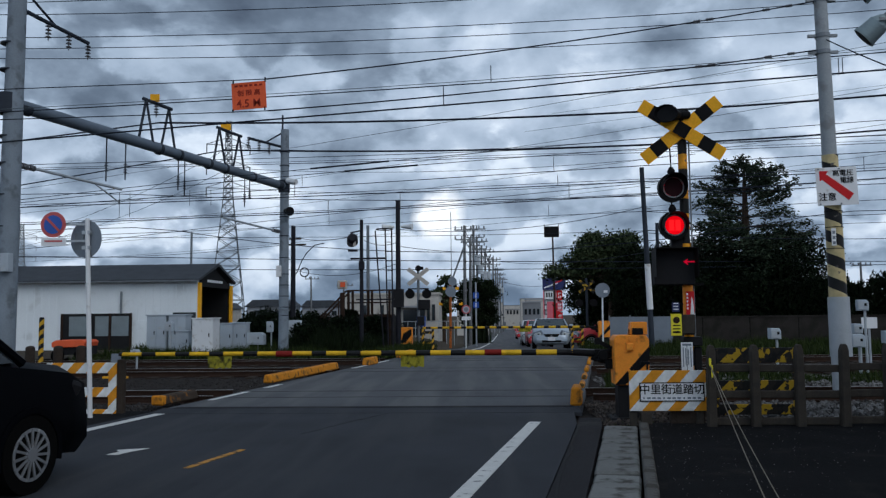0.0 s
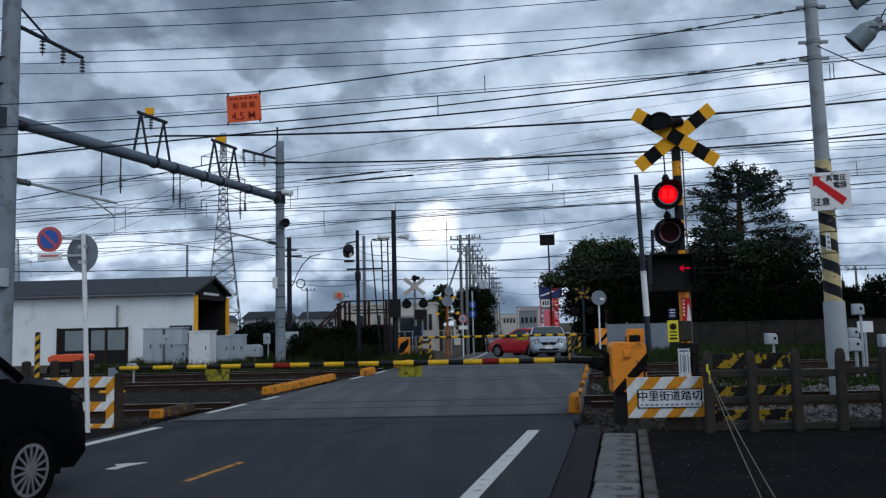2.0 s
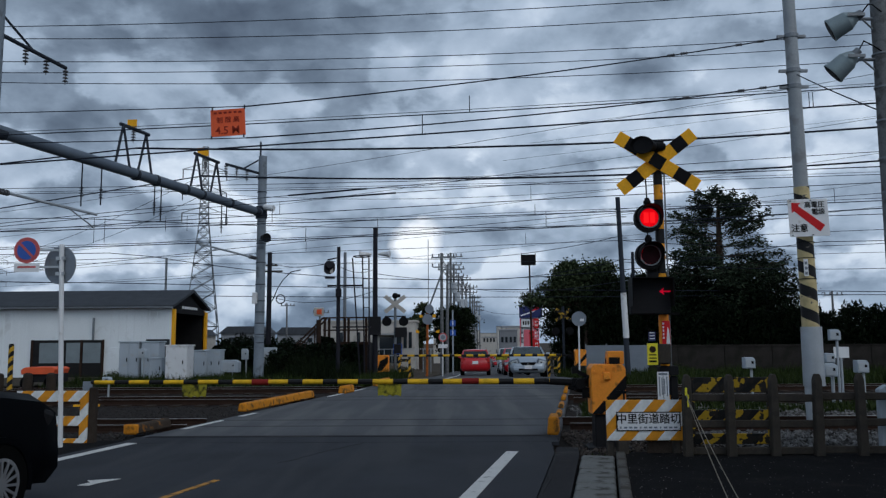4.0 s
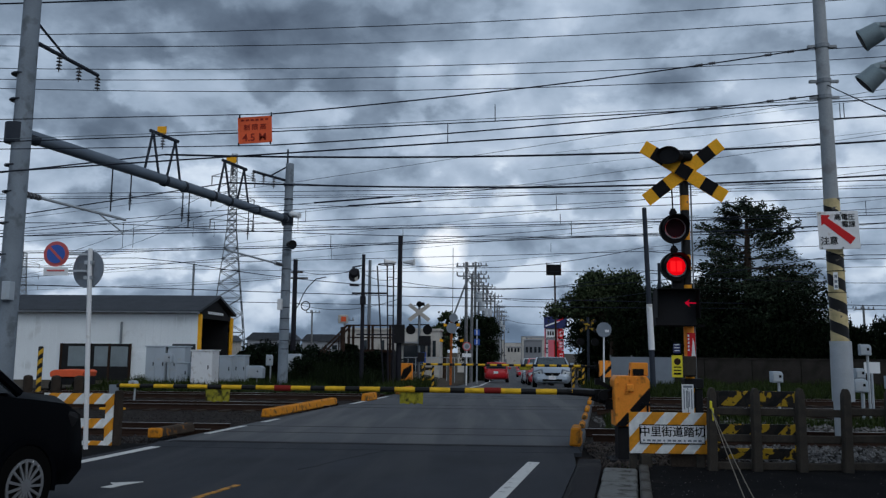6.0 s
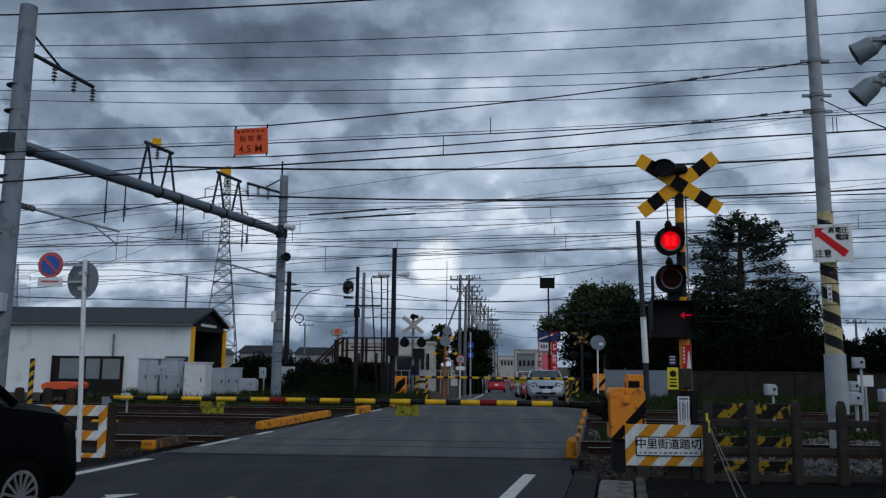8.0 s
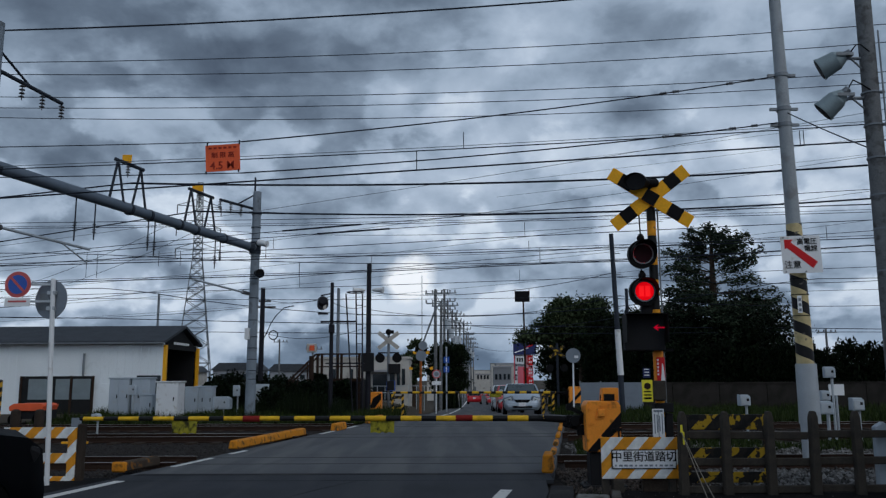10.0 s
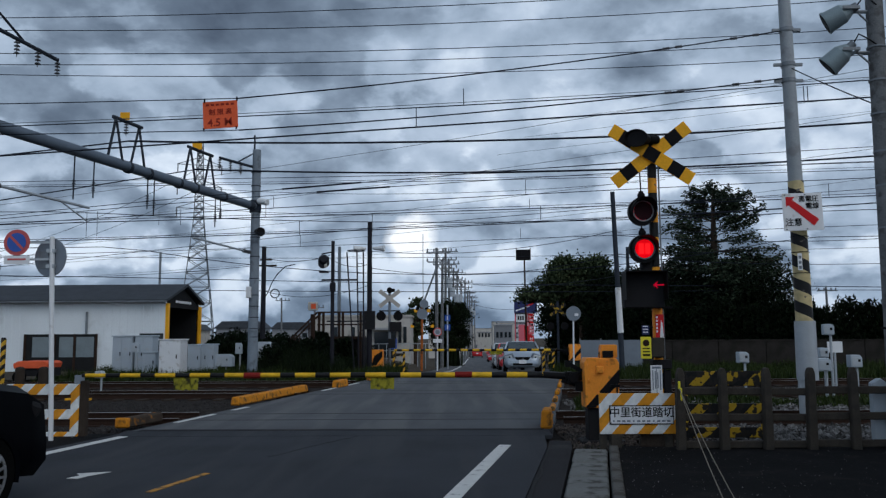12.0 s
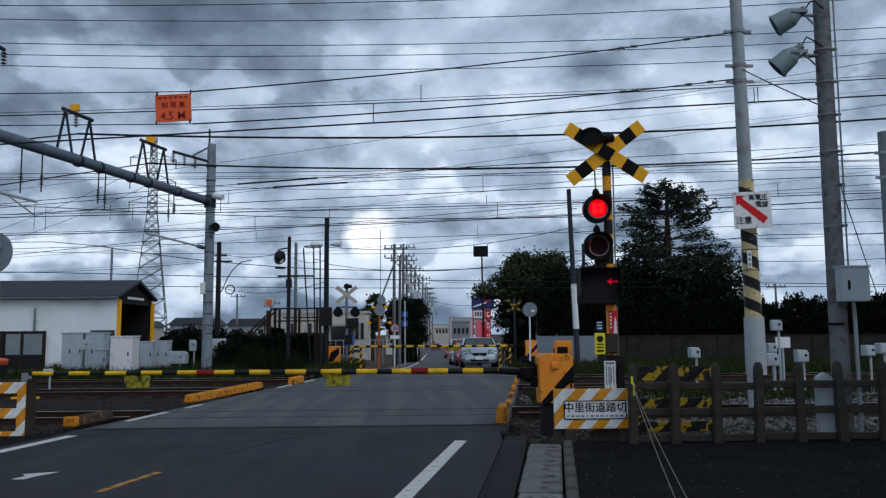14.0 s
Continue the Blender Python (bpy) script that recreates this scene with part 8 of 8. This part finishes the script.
def car(name, at, paint, label, length=4.3, width=1.70, height=1.47, hood=0.98, front=True, group="", detail=False):
    """A car whose nose points along +y; the origin lies on the ground under its middle."""
    c = thing(name, at, label, "car", group)
    L, W = length / 2, width / 2

    def sec(y, w, z0, z1, z2, crown=0.0):
        return [(-w * 0.86, y, z0), (-w, y, z0 + 0.14), (-w * 1.0, y, z1), (-w * 0.95, y, z2 - 0.03), (-w * 0.80, y, z2 + crown * 0.6), (0, y, z2 + crown),
                (w * 0.80, y, z2 + crown * 0.6), (w * 0.95, y, z2 - 0.03), (w * 1.0, y, z1), (w, y, z0 + 0.14), (w * 0.86, y, z0)]
    belt = hood + 0.02
    bm = bmesh.new()
    loft(bm, [sec(-L, W * 0.80, 0.36, 0.58, 0.80), sec(-L + 0.10, W * 0.93, 0.26, 0.62, belt - 0.06), sec(-L + 0.45, W, 0.22, 0.64, belt, 0.02), sec(-L + 1.3, W, 0.20, 0.62, belt),
              sec(0.2, W, 0.20, 0.60, belt - 0.02), sec(L - 1.25, W, 0.20, 0.60, hood, 0.02), sec(L - 0.75, W * 0.99, 0.21, 0.58, hood - 0.06, 0.05), sec(L - 0.32, W * (0.97 if detail else 0.94), 0.23, 0.54, hood - (0.12 if detail else 0.20), 0.06),
              sec(L - 0.08, W * (0.93 if detail else 0.82), 0.20 if detail else 0.25, 0.48, hood - (0.23 if detail else 0.34), 0.03), sec(L, W * (0.86 if detail else 0.66), 0.22 if detail else 0.28, 0.44, hood - (0.33 if detail else 0.44))])
    part("body", bm, paint, c, smooth=True)
    # glazed cabin and roof
    yb0, yt0, yt1, yb1 = -L + 0.22, -L + 0.80, L - (1.85 if detail else 2.15), L - (0.92 if detail else 1.18)
    g = bmesh.new()
    w0, w1, zt = W * 0.93, W * 0.74, height - 0.04
    vs = [g.verts.new(p) for p in ((-w0, yb0, belt - 0.06), (w0, yb0, belt - 0.06), (w0, yb1, hood - 0.02), (-w0, yb1, hood - 0.02), (-w1, yt0, zt), (w1, yt0, zt), (w1, yt1, zt), (-w1, yt1, zt))]
    for f in ((0, 1, 2, 3), (4, 5, 6, 7), (0, 1, 5, 4), (1, 2, 6, 5), (2, 3, 7, 6), (3, 0, 4, 7)):
        g.faces.new([vs[i] for i in f])
    part("glazing", g, "glass", c, "dark car glass")
    r = bmesh.new()
    loft(r, [[(-w1 * k, y, zt - 0.05 - dz), (-w1 * k * 0.96, y, zt + 0.01 - dz), (0, y, height - dz), (w1 * k * 0.96, y, zt + 0.01 - dz), (w1 * k, y, zt - 0.05 - dz)] for y, k, dz in
             ((yt0 - 0.10, 1.0, 0.04), (yt0 + 0.1, 1.03, 0.0), ((yt0 + yt1) / 2, 1.04, -0.015), (yt1 - 0.1, 1.03, 0.0), (yt1 + 0.06, 1.0, 0.03))])
    part("roof", r, paint, c, smooth=True)
    for s in (-1, 1):
        for (y0, y1) in ((yb1, yt1), (yb0, yt0), ((yb0 + yb1) / 2 - 0.2, (yt0 + yt1) / 2 - 0.2)):
            part("pillar", made(lambda q: rod(q, (s * (w0 + 0.004), y0, belt - 0.05), (s * (w1 + 0.012), y1, zt - 0.02), 0.04, seg=6)), paint, c)
        part("mirror", made(lambda q: box(q, (s * (W + 0.09), L - (1.95 if detail else 1.40), belt + 0.06), (0.18, 0.10, 0.13))), paint, c, bevel=0.02)
        hl = part("headlight", made(lambda q: box(q, (0, 0, 0), (0.40, 0.16, 0.20), Matrix.Translation((s * W * 0.70, L - 0.17, hood - 0.29)) @ pose(0, 0, 0, -24, s * 14, -s * 28))), "car_black" if detail else "lamp_clear", c, "clear headlamp", 0.04)
        part("bezel", made(lambda q: box(q, (0, 0, 0), (0.44, 0.14, 0.235), Matrix.Translation((s * W * 0.70, L - 0.18, hood - 0.29)) @ pose(0, 0, 0, -24, s * 14, -s * 28))), "black_rough" if detail else "grey_sign", hl, "dark lamp surround", 0.03)
        part("reflector", made(lambda q: ball(q, (s * W * 0.66, L - 0.11, hood - 0.30), 0.055)), "black_rough", hl)
        part("wiper", made(lambda q: rod(q, (s * 0.42 - 0.2, yb1 + 0.03, hood + 0.03), (s * 0.42 + 0.15, yb1 - 0.06, hood + 0.09), 0.010, seg=5)), "black", c)
        part("tail_lamp", made(lambda q: box(q, (s * W * 0.82, -L + 0.07, 0.82), (0.24, 0.10, 0.26))), "tail_red", c, "red tail lamp", 0.02)
    part("grille", made(lambda q: (prism(q, [(-0.36, hood - 0.30), (0.36, hood - 0.30), (0.26, hood - 0.43), (-0.26, hood - 0.43)], L - 0.09, L + 0.012))), "black", c, bevel=0.01)
    part("bumper", made(lambda q: (box(q, (0, L - 0.10, 0.40), (W * 1.62, 0.26, 0.20)))), paint, c, bevel=0.06)
    part("badge", made(lambda q: rod(q, (0, L - 0.02, hood - 0.385), (0, L + 0.012, hood - 0.385), 0.05, seg=12)), "alloy", c)
    part("lower_grille", made(lambda q: box(q, (0, L + 0.01, 0.36), (0.85, 0.06, 0.09))), "black", c)
    part("number_plate", made(lambda q: box(q, (0, L + 0.04, 0.47), (0.33, 0.02, 0.165))), "signwhite", c, "white number plate")
    part("number_plate", made(lambda q: box(q, (0, -L - 0.012, 0.70), (0.33, 0.02, 0.165))), "signwhite", c, "white number plate")
    part("windscreen", made(lambda q: box(q, (0, 0, 0), (W * 1.42, 0.02, 0.92 * math.hypot(yb1 - yt1, zt - hood)), Matrix.Translation((0, (yb1 + yt1) / 2 + 0.012, (hood + zt) / 2 + 0.012)) @ pose(0, 0, 0, math.degrees(math.atan2(yb1 - yt1, zt - hood)), 0, 0))), "windscreen", c, "windscreen with the sky reflection put into its colour")
    part("rear_window", made(lambda q: box(q, (0, 0, 0), (W * 1.35, 0.02, 0.36), Matrix.Translation((0, (yb0 + yt0) / 2 - 0.03, (belt + zt) / 2)) @ pose(0, 0, 0, -math.degrees(math.atan2(yt0 - yb0, zt - belt)), 0, 0))), "glass", c)
    for s in (-1, 1):
        for y in (-L + 0.78, L - 0.86):
            w = part("wheel", made(lambda q: rod(q, (s * (W - 0.19), y, 0.31), (s * (W + 0.005), y, 0.31), 0.31, seg=28)), "tyre", c, "black tyre", smooth=True)
            rim = part("rim", made(lambda q: ring_side(q, (s * (W + 0.012), y, 0.31), 0.185, 0.210, s)), "alloy", w, "silver alloy rim")
            part("hub", made(lambda q: rod(q, (s * (W + 0.004), y, 0.31), (s * (W + 0.02), y, 0.31), 0.055, seg=12)), "alloy", w)
            n = 15 if detail else 7
            part("spokes", made(lambda q: [box(q, (0, 0, 0.125), (0.018, 0.020 if detail else 0.045, 0.16), Matrix.Translation((s * (W + 0.008), y, 0.31)) @ pose(0, 0, 0, 360 / n * k, 0, 0)) for k in range(n)]), "alloy", w)
            part("wheel_arch", made(lambda q: arch(q, (s * (W - 0.02), y, 0.31), 0.325, 0.375, s)), "car_black" if detail else "black_rough", c)
    return c


def ring_side(b, c, r0, r1, s, n=28):
    vs = []
    for i in range(n):
        a = 2 * math.pi * i / n
        vs.append([b.verts.new((c[0] + dx * s, c[1] + r * math.cos(a), c[2] + r * math.sin(a))) for r, dx in ((r0, -0.03), (r0, 0.0), (r1, 0.0), (r1, -0.03))])
    for i in range(n):
        p, q = vs[i], vs[(i + 1) % n]
        for k in range(4):
            b.faces.new((p[k], q[k], q[(k + 1) % 4], p[(k + 1) % 4]))


def arch(b, c, r0, r1, s, n=16):
    vs = []
    for i in range(n + 1):
        a = math.pi * (-0.08 + 1.16 * i / n)
        vs.append([b.verts.new((c[0] + dx * s, c[1] + r * math.cos(a), c[2] + r * math.sin(a))) for r, dx in ((r0, -0.05), (r0, 0.024), (r1, 0.024), (r1, -0.05))])
    for p, q in zip(vs, vs[1:]):
        for k in range(4):
            b.faces.new((p[k], q[k], q[(k + 1) % 4], p[(k + 1) % 4]))


MOVING = {}


def build_cars():
    silver = car("hatchback_car", pose(2.95, 38.0, -0.02 - dip(2.95, 37.5), 1.5, 0, 177), "car_silver", "silver-blue estate car waiting at the far barrier", 4.3, 1.70, 1.42)
    car("small_car", pose(3.02, 47.5, 0.02 - dip(3.02, 47.5), 0, 0, 180), "car_red", "red and dark small car queuing behind another", 3.6, 1.48, 1.55)
    car("small_car", pose(2.98, 53.5, 0.02 - dip(2.98, 53.5), 0, 0, 180), "car_white", "white small car in the queue", 3.6, 1.48, 1.65)
    car("small_car", pose(3.7, 68.0, 0.02 - dip(3.7, 68.0), 0, 0, 180), "car_white", "white car further back in the queue", 4.2, 1.68, 1.5)
    car("small_car", pose(4.2, 95.0, 0.02 - dip(4.2, 95.0), 0, 0, 180), "car_red", "red car far back in the queue", 4.2, 1.68, 1.5)
    car("minivan", pose(-4.76, 4.98, 0, 0, 0, -9.0), "car_black", "dark blue-black minivan waiting at the crossing", 4.80, 1.74, 1.80, 1.07, detail=True)
    MOVING["red_car"] = car("hatchback_car", pose(6.2, 41.5, 0.02, 0, 0, 90), "car_red", "red hatchback turning onto the road and driving off", 3.95, 1.69, 1.47)


build_plants()
build_town()
build_masts()
build_cars()


# ---- feet of the things on the falling ground ----
def settle():
    """Walls, trunks and posts beyond the tracks reach down to the falling ground."""
    bpy.context.view_layer.update()
    skip = ("ground", "road_far", "verge_far", "verge_yard", "edge_line_far")
    for ob in list(scene.objects):
        if ob.type != "MESH" or ob.name in skip or ob.data.users > 1:
            continue
        top = ob
        while top.parent:
            top = top.parent
        if "car" in top.name.split("_") or top.name.split(".")[0].endswith("_car"):
            continue
        mw = ob.matrix_world
        co = [mw @ Vector(c) for c in ob.bound_box]
        if max(c.y for c in co) < 31 or min(c.z for c in co) > 0.12:
            continue
        inv = mw.inverted()
        for v in ob.data.vertices:
            w = mw @ v.co
            if w.y > 30 and w.z < 0.12:
                d = dip(w.x, w.y)
                if d > 0.0:
                    v.co = inv @ Vector((w.x, w.y, w.z - d))


settle()


# ---- what moves ----
def motions():
    # warning lamps flash in turn: each disc turns its lit or its dark face to the road
    half, first = 0.615, 0.22
    for k, disc in enumerate(LAMP_DISCS):
        base = disc.matrix_basis.copy()
        lit = k == 1
        ang = 0.0 if lit else 180.0
        rows = [(0.0, base @ pose(0, 0, 0, 0, 0, ang))]
        n = 0
        while first + half * n < 13.95:
            t = first + half * n
            f0 = round(t * FPS) / FPS
            for i in range(4):
                rows.append((f0 + i / FPS, base @ pose(0, 0, 0, 0, 0, ang + 60.0 * i)))
            ang += 180.0
            n += 1
        rows.append((14.0, base @ pose(0, 0, 0, 0, 0, ang)))
        walk(disc, rows)
    # the red hatchback comes out of a side way, turns onto the road and drives off: time, x, y, heading
    course = ((0.0, 6.25, 41.4, 92), (0.3, 5.10, 41.4, 91), (0.6, 3.80, 41.4, 90), (0.9, 3.13, 41.4, 87), (1.2, 2.78, 41.5, 80), (1.5, 2.45, 41.8, 68), (1.8, 2.20, 42.2, 55), (2.1, 2.00, 42.6, 42),
              (2.4, 1.68, 43.2, 24), (2.7, 1.38, 43.8, 14), (3.0, 1.16, 44.4, 8), (3.3, 0.98, 44.7, 4), (3.6, 0.80, 45.6, 1), (4.5, 0.66, 50.0, -2), (5.8, 0.68, 59.0, -3), (7.0, 1.16, 69.5, -2.5),
              (8.5, 1.70, 85.0, -2.5), (11.0, 2.50, 112.0, -2.5), (12.5, 3.55, 148.0, -2.5), (14.0, 4.80, 190.0, -2.5))
    walk(MOVING["red_car"], [(t, pose(x, y, 0.02 - dip(x, y), -2.0 if 3.5 < t < 9 else 0, 0, a)) for t, x, y, a in course])


motions()
